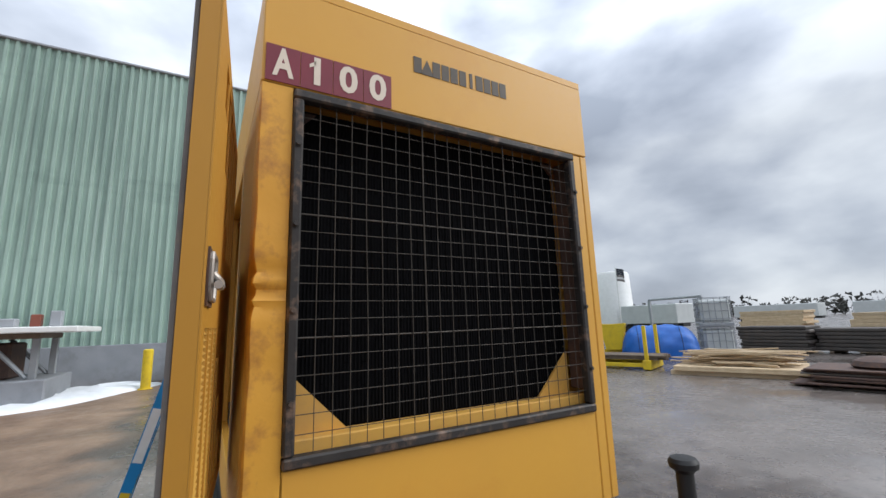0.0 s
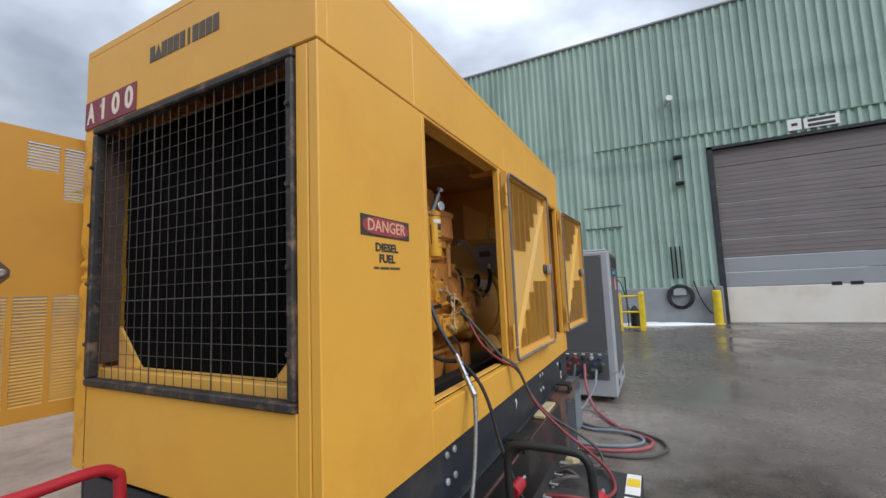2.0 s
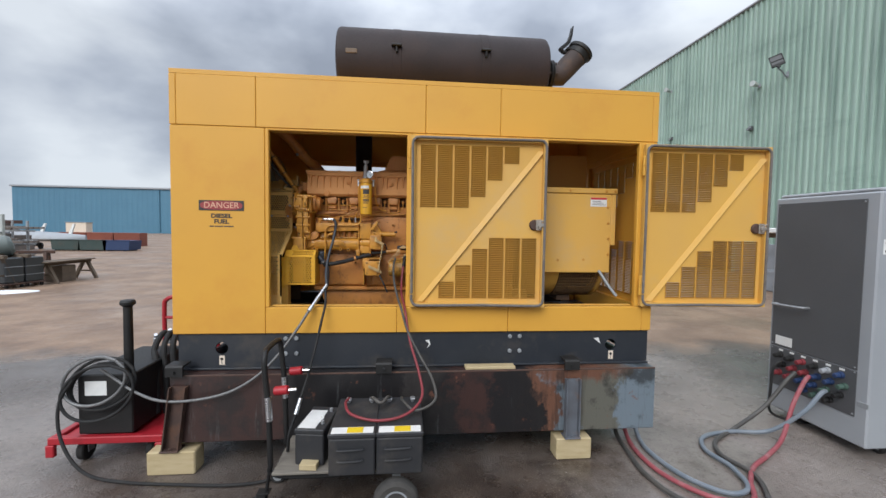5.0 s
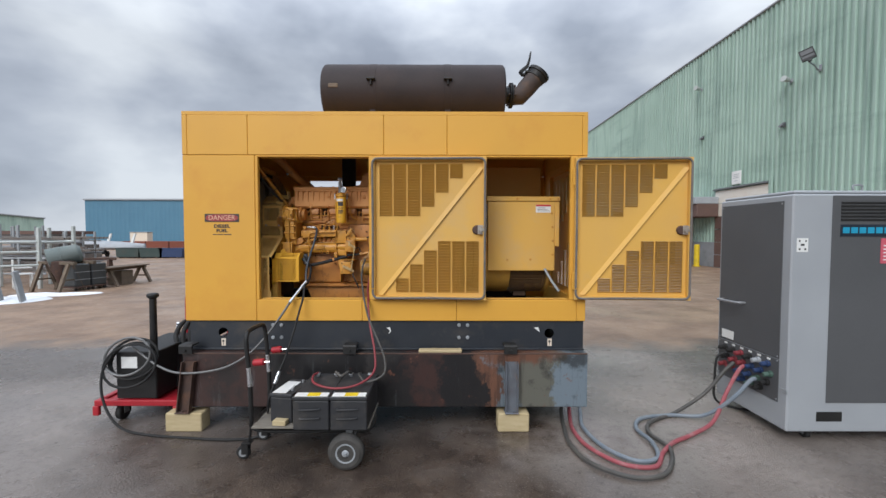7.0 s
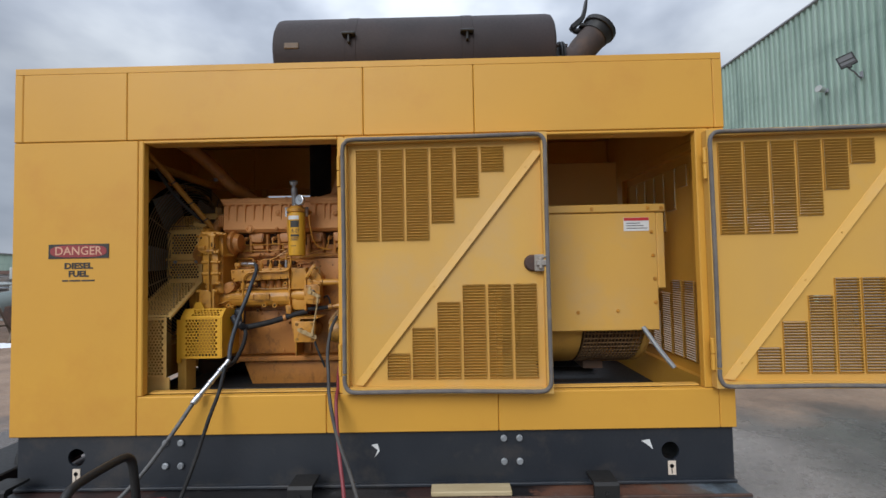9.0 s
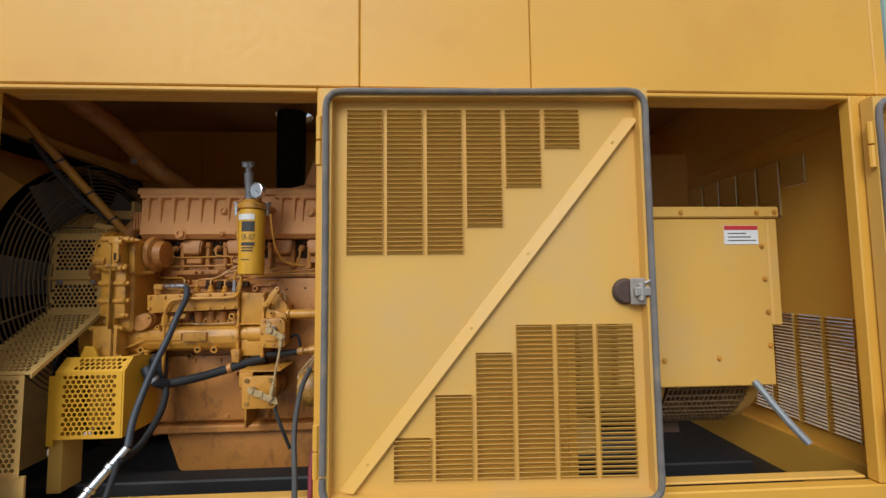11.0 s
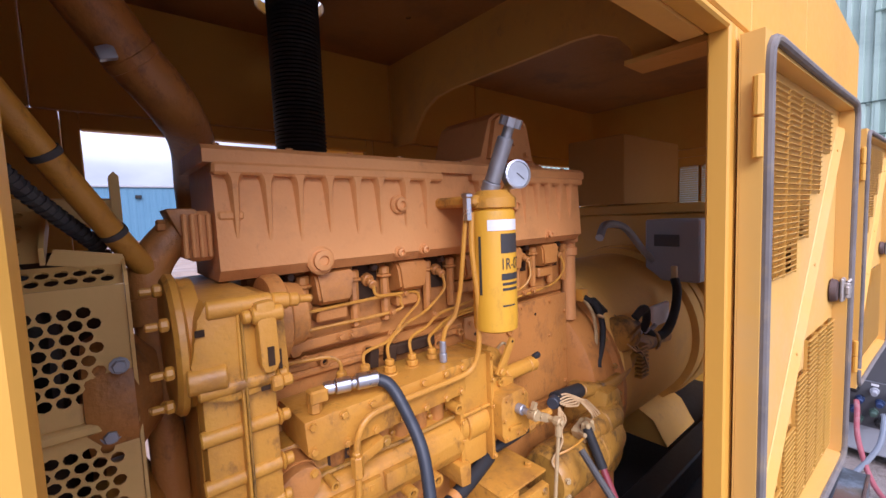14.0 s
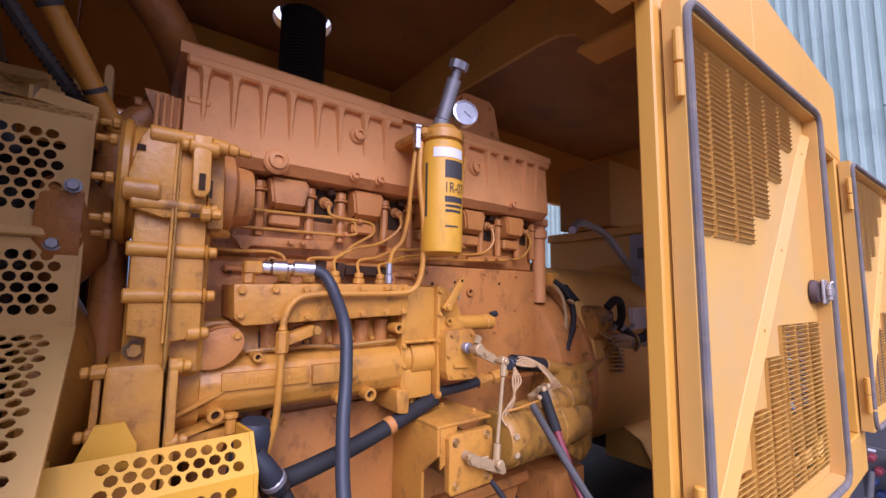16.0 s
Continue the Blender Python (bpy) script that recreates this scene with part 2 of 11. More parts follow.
def glass(name, col, rough=0.03):
    m = bpy.data.materials.new(name)
    m.use_nodes = True
    b = m.node_tree.nodes["Principled BSDF"]
    b.inputs["Base Color"].default_value = col
    b.inputs["Roughness"].default_value = rough
    b.inputs["Specular IOR Level"].default_value = 0.8
    return m


M["window"] = glass("dark_window_glass", (0.03, 0.035, 0.045, 1))



def grimy(m, scale, lo, hi, amount, col):
    """Oily specks and smears over a paint."""
    nt = m.node_tree
    N, L = nt.nodes.new, nt.links.new
    b = nt.nodes["Principled BSDF"]
    src = b.inputs["Base Color"].links[0].from_socket
    geo = N("ShaderNodeNewGeometry")
    mp = N("ShaderNodeMapping"); mp.inputs["Scale"].default_value = (1.0, 1.0, 0.6); mp.inputs["Location"].default_value = (3.1, 6.2, 1.4)
    L(geo.outputs["Position"], mp.inputs[0])
    n = N("ShaderNodeTexNoise"); n.inputs["Scale"].default_value = scale; n.inputs["Detail"].default_value = 9; n.inputs["Roughness"].default_value = 0.72
    L(mp.outputs[0], n.inputs["Vector"])
    r = N("ShaderNodeMapRange"); r.inputs[1].default_value, r.inputs[2].default_value, r.inputs[4].default_value = lo, hi, amount
    L(n.outputs["Fac"], r.inputs[0])
    x = N("ShaderNodeMixRGB"); x.inputs[2].default_value = col
    L(r.outputs[0], x.inputs[0]); L(src, x.inputs[1]); L(x.outputs[0], b.inputs["Base Color"])
    return m


M["oily_y"] = surface("oily_engine_yellow", (0.43, 0.225, 0.030, 1), (0.34, 0.16, 0.026, 1), 0.32, scale=7, bump=0.3, bscale=110, stain=(0.12, 0.06, 0.025, 1), sscale=10, samount=0.7)
grimy(M["engine_y"], 26, 0.56, 0.66, 0.7, (0.17, 0.072, 0.020, 1))
grimy(M["oily_y"], 22, 0.50, 0.62, 0.8, (0.055, 0.030, 0.016, 1))
grimy(M["engine"], 22, 0.55, 0.66, 0.6, (0.15, 0.06, 0.022, 1))
grimy(M["faded"], 24, 0.60, 0.70, 0.5, (0.26, 0.10, 0.035, 1))
grimy(M["yellow_in"], 18, 0.60, 0.72, 0.3, (0.22, 0.13, 0.055, 1))
grimy(M["yellow_new"], 20, 0.58, 0.70, 0.45, (0.34, 0.17, 0.02, 1))


EDGE_Y = 2.6


def ground_material():
    m = bpy.data.materials.new("wet_asphalt")
    m.use_nodes = True
    nt = m.node_tree
    N, L = nt.nodes.new, nt.links.new
    b = nt.nodes["Principled BSDF"]
    geo = N("ShaderNodeNewGeometry")

    def noise_(scale, detail, rough=0.55, loc=(0, 0, 0), sc=(1, 1, 1)):
        mp = N("ShaderNodeMapping"); mp.inputs["Location"].default_value = loc; mp.inputs["Scale"].default_value = sc
        L(geo.outputs["Position"], mp.inputs[0])
        n = N("ShaderNodeTexNoise"); n.inputs["Scale"].default_value = scale; n.inputs["Detail"].default_value = detail; n.inputs["Roughness"].default_value = rough
        L(mp.outputs[0], n.inputs["Vector"])
        return n.outputs["Fac"]

    def ramp(src, lo, hi, a=0.0, z=1.0):
        r = N("ShaderNodeMapRange"); r.inputs[1].default_value, r.inputs[2].default_value, r.inputs[3].default_value, r.inputs[4].default_value = lo, hi, a, z
        L(src, r.inputs[0])
        return r.outputs[0]

    def mixc(fac, a, c):
        x = N("ShaderNodeMixRGB")
        L(fac, x.inputs[0])
        for i, v in ((1, a), (2, c)):
            if isinstance(v, tuple):
                x.inputs[i].default_value = v
            else:
                L(v, x.inputs[i])
        return x.outputs[0]

    big = noise_(0.22, 6, 0.6)
    mid = noise_(1.1, 8, 0.6, (3, 1, 0))
    fine = noise_(70, 4, 0.7)
    # stones of the worn surface
    st = N("ShaderNodeTexVoronoi"); st.inputs["Scale"].default_value = 75.0
    L(geo.outputs["Position"], st.inputs["Vector"])
    sep = N("ShaderNodeSeparateXYZ"); L(geo.outputs["Position"], sep.inputs[0])

    def plus(a, c):
        n = N("ShaderNodeMath"); n.operation = "ADD"
        L(a, n.inputs[0]); L(c, n.inputs[1])
        return n.outputs[0]
    # wet slab in front, brown worn ground behind the generator
    slab = mixc(ramp(mid, 0.35, 0.65), (0.066, 0.054, 0.047, 1), (0.105, 0.088, 0.078, 1))
    slab = mixc(ramp(big, 0.40, 0.60, 0, 0.7), slab, (0.125, 0.104, 0.091, 1))
    # paler ground: beside the stand, and out in the open yard
    for loc, sc, e0, e1, pale in (((-1.95, -0.38, 0), (0.46, 0.44, 0), 0.55, 1.15, 1.75), ((0.95, 0.25, 0), (0.55, 0.50, 0), 0.5, 1.1, 1.6), ((-0.05, 0.95, 0), (0.10, 0.125, 0), 0.5, 1.0, 1.15)):
        pm = N("ShaderNodeMapping"); pm.inputs["Location"].default_value = loc; pm.inputs["Scale"].default_value = sc
        L(geo.outputs["Position"], pm.inputs[0])
        pl = N("ShaderNodeVectorMath"); pl.operation = "LENGTH"
        L(pm.outputs[0], pl.inputs[0])
        slab = mixc(ramp(plus(pl.outputs["Value"], ramp(noise_(0.7, 7, 0.6, (4, 2, 0)), 0.25, 0.75, -0.4, 0.4)), e0, e1, 0.9, 0.0), slab, mixc(ramp(mid, 0.35, 0.65), (0.115 * pale, 0.098 * pale, 0.087 * pale, 1), (0.175 * pale, 0.150 * pale, 0.134 * pale, 1)))
    earth = mixc(ramp(mid, 0.38, 0.62), (0.185, 0.115, 0.073, 1), (0.295, 0.195, 0.127, 1))
    back = ramp(plus(sep.outputs["Y"], ramp(mid, 0.2, 0.8, -0.5, 0.5)), EDGE_Y - 0.25, EDGE_Y + 0.35)
    col = mixc(back, slab, earth)
    # darker brown stand round the generator
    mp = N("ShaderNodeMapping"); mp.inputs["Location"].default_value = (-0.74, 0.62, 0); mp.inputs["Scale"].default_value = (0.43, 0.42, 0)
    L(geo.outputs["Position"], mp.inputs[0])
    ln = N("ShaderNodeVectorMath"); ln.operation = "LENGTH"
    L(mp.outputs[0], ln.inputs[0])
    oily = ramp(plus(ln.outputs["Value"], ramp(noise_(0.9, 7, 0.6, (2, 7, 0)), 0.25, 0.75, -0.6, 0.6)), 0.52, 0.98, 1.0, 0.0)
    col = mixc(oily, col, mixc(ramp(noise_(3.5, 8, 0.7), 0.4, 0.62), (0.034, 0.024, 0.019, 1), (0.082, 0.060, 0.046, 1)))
    # stains, grit of pale and dark grains
    col = mixc(ramp(noise_(2.3, 6, 0.7, (9, 4, 0)), 0.60, 0.72, 0, 0.5), col, (0.060, 0.047, 0.038, 1))
    col = mixc(ramp(noise_(16, 6, 0.75, (1, 2, 0)), 0.52, 0.68, 0, 0.62), col, (0.060, 0.046, 0.037, 1))
    col = mixc(ramp(noise_(30, 6, 0.75, (7, 3, 0)), 0.58, 0.70, 0, 0.35), col, (0.24, 0.205, 0.175, 1))
    col = mixc(ramp(fine, 0.57, 0.72, 0, 0.5), col, (0.32, 0.28, 0.24, 1))
    col = mixc(ramp(fine, 0.44, 0.30, 0, 0.5), col, (0.035, 0.028, 0.025, 1))
    L(col, b.inputs["Base Color"])
    # a film of water: smooth in the dips, dull where it has dried
    pud = ramp(noise_(0.42, 5, 0.55, (5.2, 8.1, 0)), 0.48, 0.64)
    r1 = N("ShaderNodeMapRange"); r1.inputs[3].default_value = 0.27; r1.inputs[4].default_value = 0.07
    L(pud, r1.inputs[0])
    rough = plus(plus(r1.outputs[0], ramp(noise_(5, 6, 0.65), 0.3, 0.7, -0.07, 0.13)), ramp(back, 0, 1, 0.0, 0.25))
    L(rough, b.inputs["Roughness"])
    bp = N("ShaderNodeBump"); bp.inputs["Distance"].default_value = 0.006
    L(ramp(pud, 0, 1, 0.40, 0.04), bp.inputs["Strength"])
    hs = N("ShaderNodeMath"); hs.operation = "SUBTRACT"
    L(fine, hs.inputs[0]); L(st.outputs["Distance"], hs.inputs[1])
    L(hs.outputs[0], bp.inputs["Height"]); L(bp.outputs[0], b.inputs["Normal"])
    return m


def siding_material(name, col, col2, dark, streak):
    """Ribbed sheet cladding, streaked by rain from the top down."""
    m = bpy.data.materials.new(name)
    m.use_nodes = True
    nt = m.node_tree
    N, L = nt.nodes.new, nt.links.new
    b = nt.nodes["Principled BSDF"]
    geo = N("ShaderNodeNewGeometry")

    def noise_(scale, detail, sc, loc=(0, 0, 0)):
        mp = N("ShaderNodeMapping"); mp.inputs["Scale"].default_value = sc; mp.inputs["Location"].default_value = loc
        L(geo.outputs["Position"], mp.inputs[0])
        n = N("ShaderNodeTexNoise"); n.inputs["Scale"].default_value = scale; n.inputs["Detail"].default_value = detail; n.inputs["Roughness"].default_value = 0.6
        L(mp.outputs[0], n.inputs["Vector"])
        return n.outputs["Fac"]

    def mixr(src, lo, hi, amount, a, c):
        r = N("ShaderNodeMapRange"); r.inputs[1].default_value, r.inputs[2].default_value, r.inputs[4].default_value = lo, hi, amount
        L(src, r.inputs[0])
        x = N("ShaderNodeMixRGB")
        L(r.outputs[0], x.inputs[0])
        if isinstance(a, tuple):
            x.inputs[1].default_value = a
        else:
            L(a, x.inputs[1])
        x.inputs[2].default_value = c
        return x.outputs[0]

    c = mixr(noise_(0.25, 5, (1, 1, 1)), 0.35, 0.65, 1.0, col, col2)
    c = mixr(noise_(1.2, 8, (1, 1.6, 0.12), (2, 5, 1)), 0.50, 0.72, 0.75, c, dark)
    c = mixr(noise_(3.0, 8, (1, 2.2, 0.06), (8, 1, 3)), 0.52, 0.70, 0.55, c, streak)
    c = mixr(noise_(0.5, 6, (0.4, 0.35, 1.4), (4, 9, 2)), 0.54, 0.70, 0.55, c, dark)
    L(c, b.inputs["Base Color"])
    b.inputs["Roughness"].default_value = 0.5
    return m


M["ground"] = ground_material()
M["siding"] = siding_material("green_siding", (0.300, 0.412, 0.348, 1), (0.360, 0.478, 0.408, 1), (0.160, 0.235, 0.203, 1), (0.45, 0.55, 0.49, 1))
M["blue_siding"] = siding_material("blue_siding", (0.073, 0.185, 0.275, 1), (0.081, 0.20, 0.292, 1), (0.068, 0.172, 0.26, 1), (0.086, 0.20, 0.292, 1))


def tank_material():
    """Black tank paint: worn to maroon and orange rust in places, patched in pale blue-grey at one end."""
    m = surface("worn_black_tank", (0.011, 0.011, 0.012, 1), (0.018, 0.017, 0.017, 1), 0.3, scale=2.2, bump=0.25)
    nt = m.node_tree
    N, L = nt.nodes.new, nt.links.new
    b = nt.nodes["Principled BSDF"]
    geo = N("ShaderNodeNewGeometry")
    sp = N("ShaderNodeSeparateXYZ"); L(geo.outputs["Position"], sp.inputs[0])

    def noise_(scale, detail, sc, loc=(0, 0, 0)):
        mp = N("ShaderNodeMapping"); mp.inputs["Scale"].default_value = sc; mp.inputs["Location"].default_value = loc
        L(geo.outputs["Position"], mp.inputs[0])
        n = N("ShaderNodeTexNoise"); n.inputs["Scale"].default_value = scale; n.inputs["Detail"].default_value = detail; n.inputs["Roughness"].default_value = 0.7
        L(mp.outputs[0], n.inputs["Vector"])
        return n.outputs["Fac"]

    def ramp(src, lo, hi, a=0.0, z=1.0):
        r = N("ShaderNodeMapRange"); r.inputs[1].default_value, r.inputs[2].default_value, r.inputs[3].default_value, r.inputs[4].default_value = lo, hi, a, z
        L(src, r.inputs[0])
        return r.outputs[0]

    def math_(op, p, q):
        n = N("ShaderNodeMath"); n.operation = op
        for k, v in enumerate((p, q)):
            if isinstance(v, float):
                n.inputs[k].default_value = v
            else:
                L(v, n.inputs[k])
        return n.outputs[0]

    def mixc(fac, a, c):
        x = N("ShaderNodeMixRGB")
        L(fac, x.inputs[0]); L(a, x.inputs[1]); x.inputs[2].default_value = c
        return x.outputs[0]

    def stops(src, rows):
        r = N("ShaderNodeValToRGB")
        e = r.color_ramp.elements
        while len(e) < len(rows):
            e.new(0.5)
        for k, (p, c) in enumerate(rows):
            e[k].position = p
            e[k].color = (*c, 1)
        L(src, r.inputs[0])
        return r.outputs[0]
    along = math_("ADD", math_("MULTIPLY", sp.outputs["X"], 1 / 3.5), ramp(noise_(3.6, 10, (1, 1, 0.8)), 0.25, 0.75, -0.075, 0.075))
    black, maroon, ash, orange, pale, moss = (0.011, 0.010, 0.011), (0.042, 0.020, 0.017), (0.034, 0.030, 0.029), (0.135, 0.062, 0.038), (0.150, 0.185, 0.215), (0.115, 0.112, 0.092)
    c = stops(along, ((0.0, maroon), (0.20, maroon), (0.225, black), (0.46, black), (0.48, ash), (0.55, black), (0.565, maroon), (0.66, maroon), (0.675, black), (0.73, black), (0.742, orange), (0.772, orange), (0.782, pale), (0.812, pale), (0.824, moss), (0.925, moss), (0.94, pale), (1.0, pale)))
    # rust creeping down from the lip, runs, chips
    lip = math_("MULTIPLY", ramp(math_("ADD", sp.outputs["Z"], ramp(noise_(5, 7, (1, 1, 0.5), (3, 0, 0)), 0.3, 0.7, -0.10, 0.10)), 0.56, 0.63), ramp(sp.outputs["X"], 2.5, 2.7))
    c = mixc(math_("MULTIPLY", lip, ramp(sp.outputs["X"], 3.35, 3.15)), c, (*orange, 1))
    runs = noise_(14, 7, (1, 1, 0.07), (5, 0, 2))
    c = mixc(ramp(runs, 0.54, 0.70, 0, 0.65), c, (0.020, 0.017, 0.016, 1))
    c = mixc(ramp(noise_(3.0, 8, (1, 1, 0.9), (4, 1, 6)), 0.52, 0.62, 0, 0.75), c, (0.014, 0.013, 0.013, 1))
    c = mixc(ramp(noise_(10, 7, (1, 1, 0.12), (1, 0, 7)), 0.60, 0.74, 0, 0.55), c, (0.17, 0.18, 0.185, 1))
    c = mixc(ramp(noise_(7, 8, (1, 1, 0.9), (8, 3, 1)), 0.63, 0.68, 0, 0.7), c, (0.15, 0.060, 0.038, 1))
    L(c, b.inputs["Base Color"])
    return m


M["tank"] = tank_material()

# ---- mesh helpers ----
def cbox(bm, a, b, c=0.004):
    """A box from corner a to corner b with chamfered edges."""
    lo = [min(p, q) for p, q in zip(a, b)]
    hi = [max(p, q) for p, q in zip(a, b)]
    c = min(c, *(0.45 * (h - l) for h, l in zip(hi, lo)))
    if c <= 0:
        v = [bm.verts.new((hi[0] if i & 1 else lo[0], hi[1] if i & 2 else lo[1], hi[2] if i & 4 else lo[2])) for i in range(8)]
        for f in ((0, 2, 3, 1), (4, 5, 7, 6), (0, 1, 5, 4), (2, 6, 7, 3), (0, 4, 6, 2), (1, 3, 7, 5)):
            bm.faces.new([v[i] for i in f])
        return v
    V = {}
    for s in range(8):
        sg = (s & 1, s >> 1 & 1, s >> 2 & 1)
        for k in range(3):
            V[s, k] = bm.verts.new([(hi[x] if sg[x] else lo[x]) + (0 if x == k else (-c if sg[x] else c)) for x in range(3)])
    for k in range(3):
        i, j = [x for x in range(3) if x != k]
        for side in (0, 1):
            q = [side << k | p << i | r << j for p, r in ((0, 0), (1, 0), (1, 1), (0, 1))]
            bm.faces.new([V[s, k] for s in q])
        for p in (0, 1):
            for r in (0, 1):
                s0 = p << i | r << j
                s1 = s0 | 1 << k
                bm.faces.new((V[s0, i], V[s1, i], V[s1, j], V[s0, j]))
    for s in range(8):
        bm.faces.new((V[s, 0], V[s, 1], V[s, 2]))
    return list(V.values())


def frame_of(d):
    d = Vector(d).normalized()
    u = d.orthogonal().normalized()
    return u, d.cross(u)


def cyl(bm, p, q, r, r2=None, seg=16, caps=True, edge=0.0):
    """A round bar or cone from p to q; edge rounds its rims."""
    p, q = Vector(p), Vector(q)
    r2 = r if r2 is None else r2
    d = (q - p).normalized()
    u, w = frame_of(d)
    n = (q - p).length
    prof = [(0, r), (n, r2)] if edge <= 0 else [(0, r - edge), (edge, r), (n - edge, r2), (n, r2 - edge)]
    rings = [[bm.verts.new(p + d * h + (u * math.cos(t) + w * math.sin(t)) * rr) for t in (2 * math.pi * i / seg for i in range(seg))] for h, rr in prof]
    for a, b in zip(rings, rings[1:]):
        for i in range(seg):
            bm.faces.new((a[i], a[(i + 1) % seg], b[(i + 1) % seg], b[i]))
    if caps:
        bm.faces.new(rings[0][::-1])
        bm.faces.new(rings[-1])
    return [v for g in rings for v in g]


def lathe(bm, prof, origin, axis=(0, 0, 1), seg=24):
    """Turns a profile of (radius, height) round an axis."""
    o, d = Vector(origin), Vector(axis).normalized()
    u, w = frame_of(d)
    rings = [[bm.verts.new(o + d * h + (u * math.cos(t) + w * math.sin(t)) * max(r, 1e-4)) for t in (2 * math.pi * i / seg for i in range(seg))] for r, h in prof]
    for a, b in zip(rings, rings[1:]):
        for i in range(seg):
            bm.faces.new((a[i], a[(i + 1) % seg], b[(i + 1) % seg], b[i]))
    bm.faces.new(rings[0][::-1])
    bm.faces.new(rings[-1])


def spline(pts, n=8):
    """A smooth line through the points."""
    P = [Vector(p) for p in pts]
    P = [P[0] * 2 - P[1]] + P + [P[-1] * 2 - P[-2]]
    out = []
    for i in range(1, len(P) - 2):
        a, b, c, d = P[i - 1:i + 3]
        for k in range(n):
            t = k / n
            out.append(0.5 * (2 * b + (c - a) * t + (2 * a - 5 * b + 4 * c - d) * t * t + (3 * b - a - 3 * c + d) * t ** 3))
    return out + [P[-2]]


def tube(bm, pts, r, seg=8, n=6, smooth=True, closed=False):
    """A bent tube, hose or wire through the points."""
    L = spline(pts, n) if smooth else [Vector(p) for p in pts]
    d = (L[1] - L[0]).normalized()
    u, _ = frame_of(d)
    rings = []
    for i, p in enumerate(L):
        t = (L[min(i + 1, len(L) - 1)] - L[max(i - 1, 0)])
        t = t.normalized() if t.length > 1e-9 else d
        u = (u - t * u.dot(t)).normalized()
        w = t.cross(u)
        rings.append([bm.verts.new(p + (u * math.cos(a) + w * math.sin(a)) * r) for a in (2 * math.pi * k / seg for k in range(seg))])
    for a, b in zip(rings, rings[1:]):
        for i in range(seg):
            bm.faces.new((a[i], a[(i + 1) % seg], b[(i + 1) % seg], b[i]))
    bm.faces.new(rings[0][::-1])
    bm.faces.new(rings[-1])


def prism(bm, poly, axis, lo, hi):
    """A flat outline (in the two other axes, in order) pushed from lo to hi along an axis."""
    k = "xyz".index(axis)

    def at(p, h):
        v = list(p)
        v.insert(k, h)
        return v
    a = [bm.verts.new(at(p, lo)) for p in poly]
    b = [bm.verts.new(at(p, hi)) for p in poly]
    bm.faces.new(a[::-1])
    bm.faces.new(b)
    for i in range(len(poly)):
        j = (i + 1) % len(poly)
        bm.faces.new((a[i], a[j], b[j], b[i]))
    return a + b


def bolt(bm, p, n, r=0.008, h=0.007):
    """A six-sided bolt head with its washer."""
    p, n = Vector(p), Vector(n).normalized()
    cyl(bm, p, p + n * h * 0.3, r * 1.35, seg=10)
    cyl(bm, p + n * h * 0.3, p + n * h * 1.3, r, seg=6, edge=r * 0.12)


def sheet(bm, w, h, t, holes):
    """A sheet in the x-z plane from y=0 to y=t with rectangular holes (x0, z0, x1, z1)."""
    xs = sorted({0, w, *(v for q in holes for v in (q[0], q[2]))})
    zs = sorted({0, h, *(v for q in holes for v in (q[1], q[3]))})

    def solid(i, j):
        if not (0 <= i < len(xs) - 1 and 0 <= j < len(zs) - 1):
            return False
        x, z = (xs[i] + xs[i + 1]) / 2, (zs[j] + zs[j + 1]) / 2
        return not any(q[0] < x < q[2] and q[1] < z < q[3] for q in holes)
    V = {}

    def vert(i, j, k):
        if (i, j, k) not in V:
            V[i, j, k] = bm.verts.new((xs[i], t * k, zs[j]))
        return V[i, j, k]
    for i in range(len(xs) - 1):
        for j in range(len(zs) - 1):
            if not solid(i, j):
                continue
            bm.faces.new([vert(*p, 0) for p in ((i, j), (i + 1, j), (i + 1, j + 1), (i, j + 1))])
            bm.faces.new([vert(*p, 1) for p in ((i, j), (i, j + 1), (i + 1, j + 1), (i + 1, j))])
            for (di, dj), (p, q) in (((-1, 0), ((i, j + 1), (i, j))), ((1, 0), ((i + 1, j), (i + 1, j + 1))), ((0, -1), ((i, j), (i + 1, j))), ((0, 1), ((i + 1, j + 1), (i, j + 1)))):
                if not solid(i + di, j + dj):
                    bm.faces.new((vert(*p, 0), vert(*p, 1), vert(*q, 1), vert(*q, 0)))


